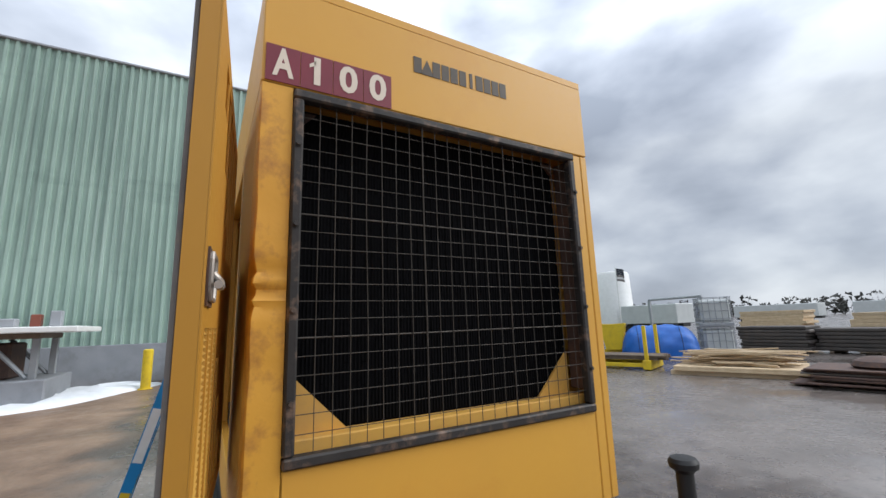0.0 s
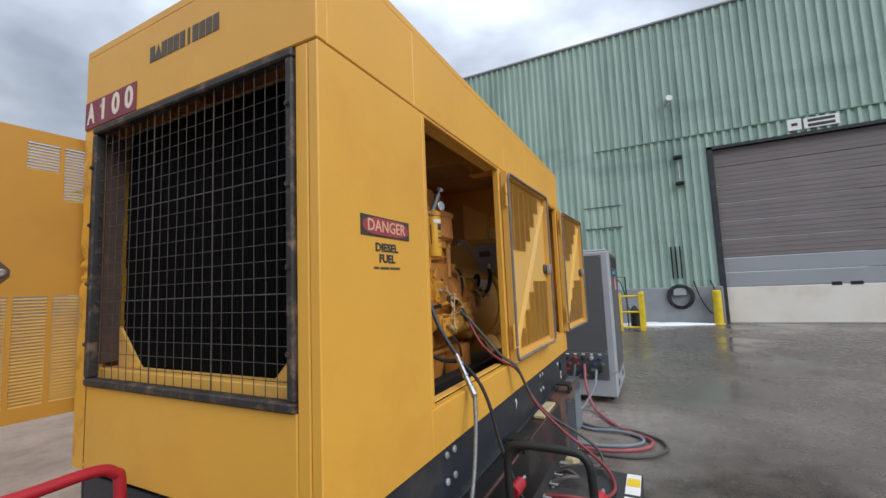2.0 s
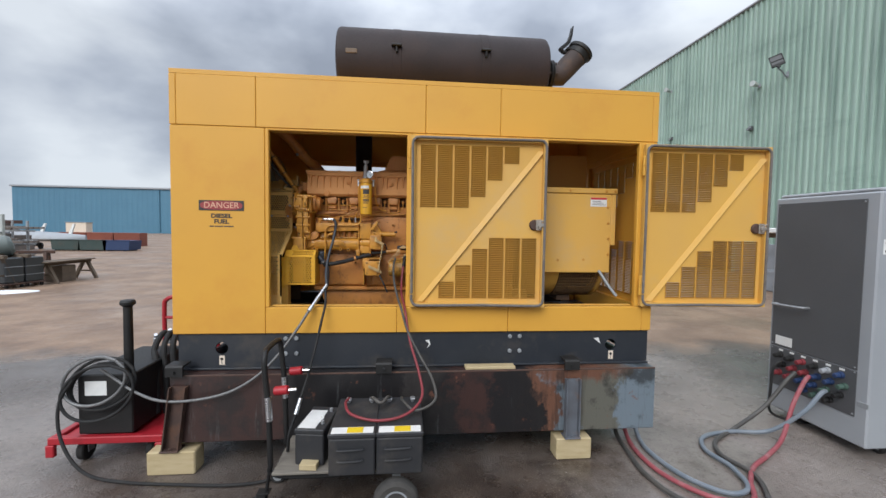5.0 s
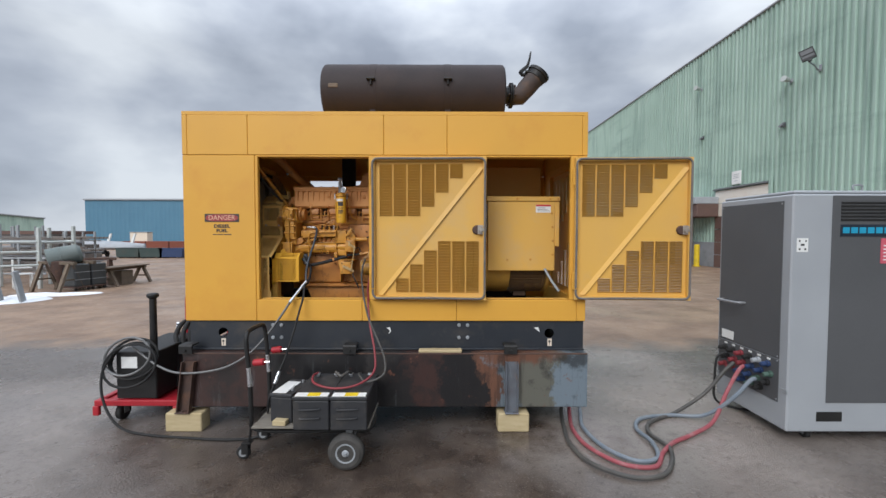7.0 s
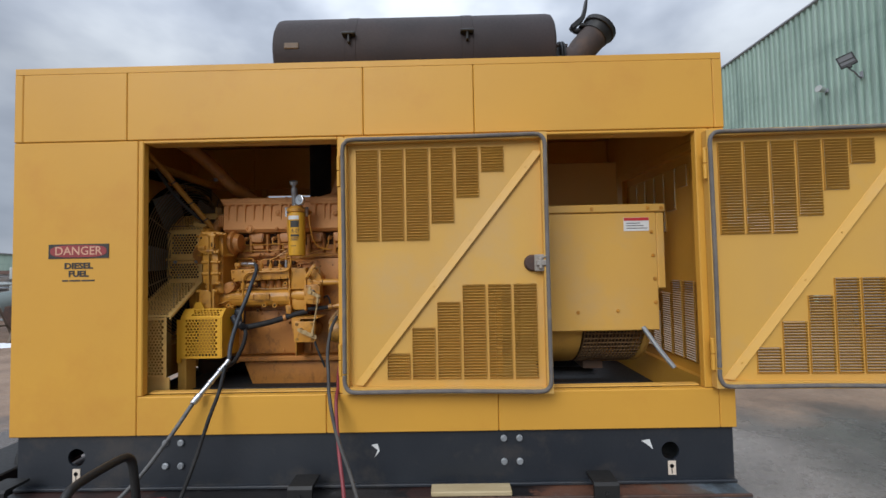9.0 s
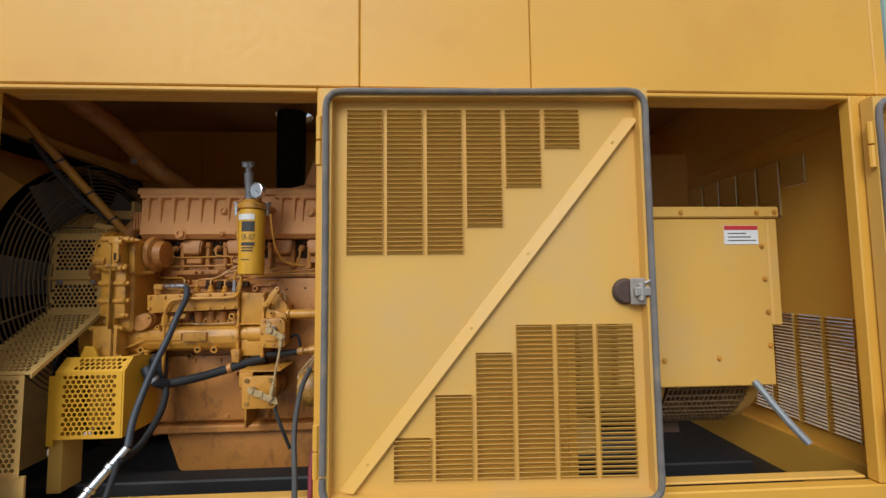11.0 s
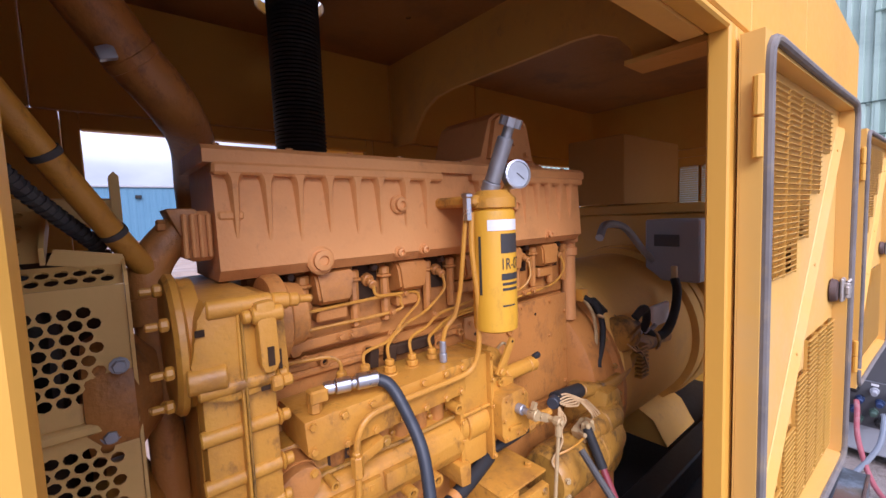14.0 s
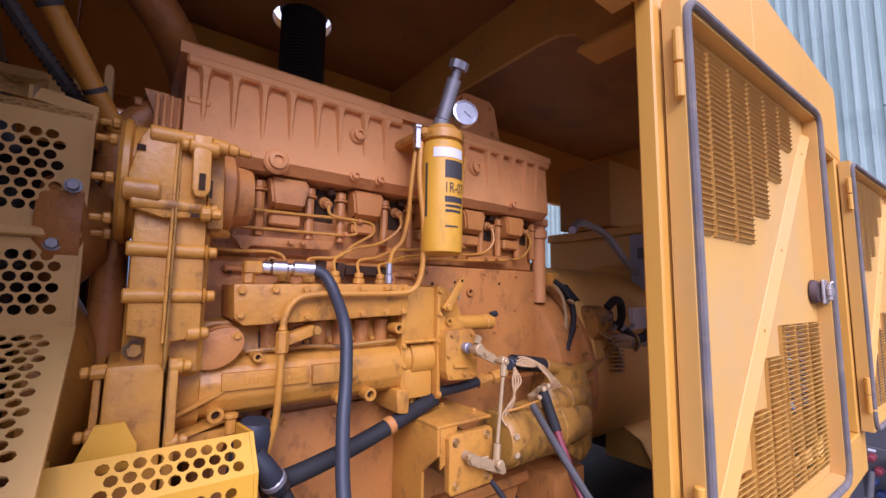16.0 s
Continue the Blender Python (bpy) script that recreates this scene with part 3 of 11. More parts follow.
def perforated(bm, origin, u, v, w, h, pitch=0.022, r=0.0075, margin=0.012, t=0.003, keep=None):
    """A sheet in the plane of u and v, punched with staggered round holes."""
    o, u, v = Vector(origin), Vector(u).normalized(), Vector(v).normalized()
    n = u.cross(v) * t
    step = pitch * 0.866
    rows = max(1, int((h - 2 * margin) / step))
    cols = max(1, int((w - 2 * margin) / pitch))
    mx, my = (w - cols * pitch) / 2, (h - rows * step) / 2

    def P(a, b, k=0):
        return bm.verts.new(o + u * a + v * b + n * k)

    def rect(a0, b0, a1, b1):
        if a1 - a0 > 1e-5 and b1 - b0 > 1e-5:
            bm.faces.new((P(a0, b0), P(a1, b0), P(a1, b1), P(a0, b1)))
    rect(0, 0, w, my)
    rect(0, h - my, w, h)
    for j in range(rows):
        b0 = my + j * step
        odd = j % 2
        x0 = mx + (pitch / 2 if odd else 0)
        cnt = cols - odd
        rect(0, b0, x0, b0 + step)
        rect(x0 + cnt * pitch, b0, w, b0 + step)
        for i in range(cnt):
            a0 = x0 + i * pitch
            ca, cb = a0 + pitch / 2, b0 + step / 2
            if keep and not keep(ca, cb):
                rect(a0, b0, a0 + pitch, b0 + step)
                continue
            out = [(pitch / 2, 0), (pitch / 2, step / 2), (0, step / 2), (-pitch / 2, step / 2), (-pitch / 2, 0), (-pitch / 2, -step / 2), (0, -step / 2), (pitch / 2, -step / 2)]
            O = [P(ca + p, cb + q) for p, q in out]
            I = [P(ca + r * math.cos(math.pi / 4 * k), cb + r * math.sin(math.pi / 4 * k)) for k in range(8)]
            D = [P(ca + r * math.cos(math.pi / 4 * k), cb + r * math.sin(math.pi / 4 * k), -1) for k in range(8)]
            for k in range(8):
                m = (k + 1) % 8
                bm.faces.new((O[k], O[m], I[m], I[k]))
                bm.faces.new((I[k], I[m], D[m], D[k]))


def mesh_of(name, bm, mats, smooth=True, fix=True):
    if fix:
        bmesh.ops.recalc_face_normals(bm, faces=bm.faces)
    me = bpy.data.meshes.new(name)
    bm.to_mesh(me)
    bm.free()
    for m in (mats if isinstance(mats, (list, tuple)) else [mats]):
        me.materials.append(m)
    if smooth:
        me.shade_smooth()
        me.set_sharp_from_angle(angle=radians(32))
    return me


def bmnew():
    return bmesh.new()


PLACE = {}


def thing(name, base, label, category, group="", kind=""):
    """A thing: an Empty at its base, whose parts are built in the place's own coordinates."""
    ob = new(name)
    ob.empty_display_size = 0.1
    ob.location = base
    PLACE[ob.name] = Vector(base)
    return tagged(ob, label, category, group, kind)


def part(name, bm, material, parent, label="", smooth=True, fix=True, kind=""):
    ob = new(name, mesh_of(name, bm, material, smooth, fix))
    ob.parent = parent
    if parent is not None and parent.name in PLACE:
        ob.matrix_parent_inverse = Matrix.Translation(-PLACE[parent.name])
    return tagged(ob, label, kind=kind)


def piece(name, me, m, parent):
    """One of many alike pieces that share a mesh."""
    ob = new(name, me)
    ob.parent = parent
    if parent is not None and parent.name in PLACE:
        ob.matrix_parent_inverse = Matrix.Translation(-PLACE[parent.name])
    ob.matrix_basis = m
    return ob


def solo(name, bm, material, label, category, group="", kind="", smooth=True, fix=True):
    """A thing or piece of the setting that is one mesh."""
    return tagged(new(name, mesh_of(name, bm, material, smooth, fix)), label, category, group, kind)


def writing(name, text, size, m, material, parent, width=None, depth=0.0006, space=1.0, bold=0.0):
    """Letters of the built-in font, centred, in the x-y plane of m."""
    cu = bpy.data.curves.new(name, "FONT")
    cu.body, cu.size, cu.extrude, cu.align_x, cu.align_y = text, size, depth, "CENTER", "CENTER"
    cu.space_character = space
    cu.offset = bold
    cu.resolution_u = 3
    ob = new(name + "_curve", cu)
    me = bpy.data.meshes.new_from_object(ob.evaluated_get(bpy.context.evaluated_depsgraph_get()))
    bpy.data.objects.remove(ob)
    xs = [v.co.x for v in me.vertices]
    k = width / (max(xs) - min(xs)) if width else 1
    me.transform(m @ Matrix.Diagonal((k, 1, 1, 1)))
    me.materials.append(material)
    o = new(name, me)
    o.parent = parent
    if parent.name in PLACE:
        o.matrix_parent_inverse = Matrix.Translation(-PLACE[parent.name])
    return o


FRONT = Matrix.Rotation(radians(90), 4, "X")                                  # letters read from -y
END = Matrix.Rotation(radians(-90), 4, "Z") @ FRONT                           # letters read from -x

# ---- ground and the green hall ----
def ground():
    bm = bmnew()
    R = 900.0
    xs = [-R, -120, -40, -14, -6, 0, 6, 12, 18, 40, 120, R]
    g = [[bm.verts.new((x, y, 0.0)) for y in xs] for x in xs]
    for i in range(len(xs) - 1):
        for j in range(len(xs) - 1):
            bm.faces.new((g[i][j], g[i + 1][j], g[i + 1][j + 1], g[i][j + 1]))
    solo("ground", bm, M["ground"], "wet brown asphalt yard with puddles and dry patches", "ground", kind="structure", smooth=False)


ground()
WALL_X, WALL_S, WALL_N, EAVE, PLINTH = 16.2, -17.3, 44.0, 11.3, 1.28
DOOR_S, DOOR_N, DOOR_H = -9.12, -2.98, 6.08


def ribs(a, b, pitch=0.255, deep=0.07):
    """Plan line of trapezoid ribs between two places along a wall: (along, out)."""
    out, n = [], max(1, round((b - a) / pitch))
    p = (b - a) / n
    for i in range(n):
        s = a + i * p
        out += [(s, 0), (s + p * 0.52, 0), (s + p * 0.60, deep), (s + p * 0.92, deep)]
    return out + [(b, 0)]


def cladding(bm, x, a, b, z0, z1, deep=0.07):
    """Ribbed sheets on a wall that faces -x."""
    line = ribs(a, b, deep=deep)
    lo = [bm.verts.new((x - o, s, z0)) for s, o in line]
    hi = [bm.verts.new((x - o, s, z1)) for s, o in line]
    for i in range(len(line) - 1):
        bm.faces.new((lo[i], hi[i], hi[i + 1], lo[i + 1]))


def hall():
    x = WALL_X
    # upper sheets, then lower sheets round the openings
    wins = [(-12.24, -11.1, 4.72, 5.66), (-14.52, -13.44, 4.72, 5.66)]
    for a, b, z0, z1 in ((WALL_S, 0.88, 6.72, EAVE), (0.90, WALL_N, PLINTH, EAVE), (DOOR_S - 0.1, DOOR_N + 0.1, DOOR_H + 0.1, 6.70), (WALL_S, -14.52, PLINTH, 6.70), (-14.52, -13.44, PLINTH, 4.72), (-14.52, -13.44, 5.66, 6.70), (-13.44, -12.24, PLINTH, 6.70), (-12.24, -11.42, PLINTH, 4.72), (-12.24, -11.1, 5.66, 6.70), (-11.42, -11.1, 2.1, 4.72), (-11.1, -10.36, 2.1, 6.70), (-10.36, DOOR_S - 0.1, PLINTH, 6.70), (DOOR_N + 0.1, 0.88, PLINTH, 6.70)):
        bm = bmnew()
        cladding(bm, x, a, b, z0, z1)
        solo("wall_hall", bm, M["siding"], "pale green ribbed metal cladding streaked with dark dirt", "wall", kind="structure", smooth=False, fix=False)
    # white dock door under a dark drip edge, a notice board beside it
    d = thing("door_dock", (x - 0.1, 15.5, 0), "white dock door under a dark drip edge", "door", kind="structure")
    for k in range(6):
        bm = bmnew()
        cbox(bm, (x - 0.105, 13.92, 0.02 + 0.64 * k), (x - 0.066, 17.30, 0.64 * (k + 1)), 0.012)
        part("panel", bm, M["door_white" if k > 3 else "dock_brown"], d)
    bm = bmnew()
    prism(bm, [(x - 0.22, 3.87), (x - 0.22, 3.90), (x - 0.062, 3.98), (x - 0.062, 3.87)], "y", 13.86, 17.36)
    part("drip_edge", bm, M["bankdark"], d)
    bm = bmnew()
    cbox(bm, (x - 0.15, 13.70, 0.0), (x - 0.062, 13.86, 4.08), 0.01)
    part("jamb", bm, M["siding"], d)
    n = thing("notice_board", (x - 0.09, 15.85, 4.02), "white framed notice board on the green cladding", "sign")
    bm = bmnew()
    cbox(bm, (x - 0.11, 15.55, 4.04), (x - 0.062, 16.15, 4.66), 0.012)
    part("board", bm, M["white"], n)
    for z, w in ((4.50, 0.20), (4.42, 0.16), (4.34, 0.20), (4.20, 0.12)):
        bm = bmnew()
        cbox(bm, (x - 0.114, 15.85 - w, z - 0.012), (x - 0.1105, 15.85 + w, z + 0.012), 0)
        part("lettering", bm, M["grey"], n)
    bm = bmnew()
    # the hall behind the sheets: thick wall pieces round the openings
    for a, b, z0, z1 in ((WALL_S, -11.42, 0, 4.70), (WALL_S, -14.54, 4.70, EAVE), (-13.42, -12.26, 4.70, EAVE), (-14.54, -13.42, 5.68, EAVE), (-12.26, -11.08, 5.68, EAVE), (-11.42, -11.08, 2.12, 4.70), (-11.08, -10.36, 2.12, EAVE), (-10.36, DOOR_S, 0, EAVE), (DOOR_S, DOOR_N, DOOR_H, EAVE), (DOOR_N, WALL_N, 0, EAVE)):
        cbox(bm, (x + 0.006, a, z0), (x + 0.34, b, z1), 0)
    cbox(bm, (x + 0.34, WALL_S, 0), (x + 30, WALL_S + 0.3, EAVE), 0)
    cbox(bm, (x + 0.34, WALL_N - 0.3, 0), (x + 30, WALL_N, EAVE), 0)
    solo("wall_hall_core", bm, M["siding"], "solid wall behind green cladding", "wall", kind="structure", smooth=False)
    bm = bmnew()
    for a, b in ((WALL_S, -11.42), (-10.36, DOOR_S - 0.02), (DOOR_N + 0.02, WALL_N)):
        cbox(bm, (x - 0.10, a, 0), (x + 0.004, b, PLINTH), 0.02)
    solo("plinth", bm, M["concrete"], "grey painted concrete plinth with dirt stains", "plinth", kind="structure")
    bm = bmnew()
    cbox(bm, (x - 0.12, WALL_S - 0.06, EAVE - 0.02), (x + 30, WALL_N, EAVE + 0.07), 0.02)
    solo("roof_edge", bm, M["grey"], "thin grey metal roof edge of the hall", "roof", kind="structure")
    bm = bmnew()
    cbox(bm, (x - 0.085, DOOR_S - 0.2, 6.69), (x - 0.03, 0.88, 6.74), 0.01)
    cbox(bm, (x - 0.085, -15.6, 6.69), (x - 0.03, DOOR_S - 0.2, 6.74), 0.01)
    cbox(bm, (x - 0.10, WALL_S - 0.05, 0), (x + 0.1, WALL_S + 0.12, EAVE), 0.01)
    solo("trim", bm, surface("trim_green", (0.15, 0.24, 0.19, 1), None, 0.5), "dark green sheet joint trim and corner post", "trim", kind="structure")
    # roller door
    d = thing("door_roller", (x + 0.2, (DOOR_S + DOOR_N) / 2, 0), "closed grey sectional door with a white painted foot, rust at the ground", "door", kind="structure")
    n = 10
    zs = [0.0, 1.22, 1.72, 2.22] + [2.22 + (DOOR_H - 2.22) * i / 6 for i in range(1, 7)]
    for i in range(len(zs) - 1):
        bm = bmnew()
        cbox(bm, (x + 0.10, DOOR_S, zs[i] + 0.012), (x + 0.17, DOOR_N, zs[i + 1]), 0.015)
        if i > 2:
            for k in range(1, 4):
                z = zs[i] + (zs[i + 1] - zs[i]) * k / 4
                cbox(bm, (x + 0.092, DOOR_S + 0.05, z - 0.012), (x + 0.101, DOOR_N - 0.05, z + 0.012), 0.004)
        part("panel", bm, M["door_white"] if i == 0 else (M["door_pale"] if i < 3 else M["door_grey"]), d)
    for y in (DOOR_S, DOOR_N):
        bm = bmnew()
        cbox(bm, (x - 0.07, y - 0.09, 0), (x + 0.3, y + 0.09, DOOR_H + 0.1), 0.01)
        part("jamb", bm, M["skid"], d)
    bm = bmnew()
    cbox(bm, (x - 0.07, DOOR_S - 0.09, DOOR_H), (x + 0.3, DOOR_N + 0.09, DOOR_H + 0.12), 0.01)
    part("lintel", bm, M["skid"], d)
    for y0, y1, z in ((-8.9, -8.1, 1.62), (-6.6, -6.3, 1.27), (-6.1, -5.85, 1.27)):
        bm = bmnew()
        cbox(bm, (x + 0.088, y0, z - 0.08), (x + 0.102, y1, z + (0.12 if z > 1.5 else 0.03)), 0.004)
        part("door_plate", bm, M["black"], d)
    # windows
    for k, (a, b, z0, z1) in enumerate(wins):
        w = thing("window_%d" % (k + 1), (x, (a + b) / 2, z0), "white framed sliding window with dark panes", "window", kind="structure")
        bm = bmnew()
        for p, q in (((x - 0.09, a, z0), (x + 0.05, b, z0 + 0.08)), ((x - 0.09, a, z1 - 0.08), (x + 0.05, b, z1)), ((x - 0.089, a, z0 + 0.08), (x + 0.05, a + 0.08, z1 - 0.08)), ((x - 0.089, b - 0.08, z0 + 0.08), (x + 0.05, b, z1 - 0.08)), ((x - 0.07, (a + b) / 2 - 0.04, z0 + 0.08), (x + 0.05, (a + b) / 2 + 0.04, z1 - 0.08))):
            cbox(bm, p, q, 0.006)
        part("window_frame", bm, M["white"], w)
        for s, e in ((a + 0.08, (a + b) / 2 - 0.04), ((a + b) / 2 + 0.04, b - 0.08)):
            bm = bmnew()
            cbox(bm, (x - 0.02, s, z0 + 0.08), (x - 0.012, e, z1 - 0.08), 0)
            part("pane", bm, M["window"], w)
    # small white door with its sign
    d = thing("door_side", (x, -10.85, 0), "white steel side door with a yellow notice", "door", kind="structure")
    bm = bmnew()
    cbox(bm, (x - 0.11, -11.40, 0.02), (x + 0.02, -10.38, 2.10), 0.02)
    cbox(bm, (x - 0.13, -11.30, 0.10), (x - 0.10, -10.48, 2.02), 0.01)
    part("leaf", bm, M["white"], d)
    bm = bmnew()
    cbox(bm, (x - 0.137, -11.06, 0.92), (x - 0.131, -10.72, 1.58), 0)
    part("notice", bm, M["safety"], d)
    bm = bmnew()
    cbox(bm, (x - 0.139, -11.0, 1.3), (x - 0.1375, -10.78, 1.36), 0)
    cbox(bm, (x - 0.139, -11.0, 1.1), (x - 0.1375, -10.78, 1.2), 0)
    part("notice_lines", bm, M["ink"], d)
    for y0, y1, z0, z1, lines in ((-11.25, -10.5, 2.24, 2.58, 1), (-6.5, -5.62, 6.28, 6.62, 2), (-5.56, -5.2, 6.28, 6.66, 1)):
        s = thing("wall_sign", (x - 0.07, (y0 + y1) / 2, z0), "small white wall sign with dark lettering bars", "sign")
        bm = bmnew()
        cbox(bm, (x - 0.10, y0, z0), (x - 0.06, y1, z1), 0.004)
        part("plate", bm, M["label"], s)
        for i in range(lines):
            bm = bmnew()
            zc = z1 - (i + 0.6) * (z1 - z0) / (lines + 0.2)
            cbox(bm, (x - 0.103, y0 + 0.1, zc - 0.05), (x - 0.1005, y1 - 0.1, zc + 0.05), 0)
            part("lettering", bm, M["ink"], s)


M["dock_brown"] = surface("dock_brown", (0.13, 0.075, 0.06, 1), (0.10, 0.06, 0.05, 1), 0.6, scale=2, bump=0.1)
M["door_grey"] = surface("door_grey_brown", (0.19, 0.165, 0.16, 1), (0.16, 0.14, 0.135, 1), 0.5, scale=0.8, bump=0.05)
M["door_pale"] = surface("door_pale_grey", (0.30, 0.31, 0.33, 1), (0.27, 0.28, 0.30, 1), 0.5, scale=0.8, bump=0.05)
M["door_white"] = surface("door_white", (0.74, 0.71, 0.65, 1), (0.66, 0.60, 0.51, 1), 0.5, scale=0.9, bump=0.05, stain=(0.5, 0.35, 0.2, 1), sscale=0.8, samount=0.3)
hall()


def bollard(x, y, h=1.15):
    b = thing("bollard", (x, y, 0), "safety yellow steel bollard beside the roller door", "bollard", "bollards by the hall")
    bm = bmnew()
    cyl(bm, (x, y, 0), (x, y, h), 0.13, seg=20, edge=0.03)
    part("post", bm, M["safety"], b)
    bm = bmnew()
    cyl(bm, (x, y, 0.0), (x, y, 0.03), 0.19, seg=20, edge=0.01)
    part("base_plate", bm, M["safety"], b)


for p in ((15.85, -9.42), (15.85, -2.72), (14.1, 2.95), (15.6, 17.9)):
    bollard(*p)


def floodlight(y, z):
    """A square two-lens head in an open dark frame, tilted on a knuckle over a bent bracket."""
    x = WALL_X - 0.06
    f = thing("floodlight", (x, y, z), "dark square wall floodlight tilted up on a pale bracket", "lamp", "floodlights on the hall")
    bm = bmnew()
    cbox(bm, (x - 0.03, y - 0.07, z - 0.16), (x, y + 0.07, z + 0.14), 0.01)
    tube(bm, [(x, y, z - 0.06), (x - 0.14, y - 0.02, z - 0.10), (x - 0.40, y - 0.12, z + 0.06), (x - 0.72, y - 0.24, z + 0.14), (x - 0.80, y - 0.27, z + 0.20)], 0.035, 8)
    part("bracket", bm, M["galv"], f)
    turn = Matrix.Translation((x - 0.90, y - 0.32, z + 0.44)) @ Matrix.Rotation(radians(46), 4, "Z") @ Matrix.Rotation(radians(10), 4, "Y") @ Matrix.Rotation(radians(-17), 4, "X")
    bm = bmnew()
    cbox(bm, (-0.05, -0.06, -0.36), (0.05, 0.06, -0.25), 0.012)
    bm.transform(turn)
    part("knuckle", bm, M["black"], f)
    bm = bmnew()
    for a, b in ((-0.25, -0.215), (0.215, 0.25)):
        cbox(bm, (-0.045, a, -0.27), (0.045, b, 0.27), 0.006)
    for a, b in ((-0.27, -0.16), (-0.02, 0.015), (0.235, 0.27)):
        cbox(bm, (-0.044, -0.214, a), (0.044, 0.214, b), 0.006)
    bm.transform(turn)
    part("frame", bm, M["black"], f)
    for a, b in ((-0.16, -0.02), (0.015, 0.235)):
        bm = bmnew()
        cbox(bm, (-0.02, -0.214, a), (0.03, 0.214, b), 0)
        bm.transform(turn)
        part("lens", bm, M["bankdark"], f)
    f.scale = (0.82, 0.82, 0.82)


def drum_light(y, z):
    """A pale round canister on a short arm, its face turned out and down the wall."""
    x = WALL_X - 0.06
    f = thing("canister_light", (x, y, z), "pale round canister lamp on the cladding", "lamp", "canister lamps on the hall")
    bm = bmnew()
    cbox(bm, (x - 0.05, y - 0.09, z - 0.12), (x, y + 0.09, z + 0.08), 0.01)
    cyl(bm, (x - 0.04, y, z - 0.03), (x - 0.22, y - 0.02, z - 0.01), 0.035, seg=10)
    part("arm", bm, M["grey"], f)
    d = Vector((-0.9, -0.25, 0.10)).normalized()
    p = Vector((x - 0.18, y - 0.02, z))
    bm = bmnew()
    lathe(bm, [(0.05, 0.0), (0.11, 0.02), (0.125, 0.05), (0.14, 0.34), (0.165, 0.36), (0.165, 0.42), (0.15, 0.43)], p, d, 24)
    part("canister", bm, M["galv_pale"], f)
    bm = bmnew()
    cyl(bm, p + d * 0.36, p + d * 0.425, 0.149, seg=24, edge=0.004)
    part("lens", bm, M["white"], f)
    f.scale = (0.72, 0.72, 0.72)


def wedge_light(y, z):
    x = WALL_X - 0.06
    f = thing("wedge_light", (x, y, z), "small dark wedge-shaped lamp low on the cladding", "lamp", "wedge lamps on the hall")
    bm = bmnew()
    prism(bm, [(x, z + 0.14), (x - 0.05, z + 0.15), (x - 0.24, z - 0.03), (x - 0.24, z - 0.08), (x, z - 0.10)], "y", y - 0.11, y + 0.11)
    part("housing", bm, M["bankdark"], f)
    bm = bmnew()
    prism(bm, [(x - 0.243, z - 0.075), (x - 0.243, z - 0.035), (x - 0.12, z + 0.085), (x - 0.118, z + 0.08)], "y", y - 0.09, y + 0.09)
    part("lens", bm, M["galv"], f)
    f.scale = (0.75, 0.75, 0.75)


M["galv_pale"] = surface("pale_lamp_metal", (0.50, 0.52, 0.50, 1), (0.42, 0.45, 0.43, 1), 0.4, metal=0.2, scale=6, bump=0)
floodlight(11.70, 7.80)
f = thing("box_light", (WALL_X - 0.06, -9.7, 8.1), "small dark box floodlight over the roller door", "lamp", "floodlights on the hall")
bm = bmnew()
cyl(bm, (WALL_X, -9.85, 8.16), (WALL_X - 0.24, -9.80, 8.18), 0.04, seg=10)
part("arm", bm, M["galv"], f)
bm = bmnew()
prism(bm, [(-9.92, 7.98), (-9.50, 7.98), (-9.46, 8.05), (-9.46, 8.24), (-9.86, 8.26), (-9.92, 8.20)], "x", WALL_X - 0.46, WALL_X - 0.22)
part("housing", bm, M["black"], f)
bm = bmnew()
cbox(bm, (WALL_X - 0.466, -9.84, 8.06), (WALL_X - 0.461, -9.54, 8.20), 0)
part("lens", bm, M["grey"], f)
for y, z in ((12.95, 7.80), (-1.78, 8.1), (18.65, 9.42), (-12.9, 6.35)):
    drum_light(y, z)
for y, z in ((13.25, 6.11), (18.44, 6.78)):
    wedge_light(y, z)


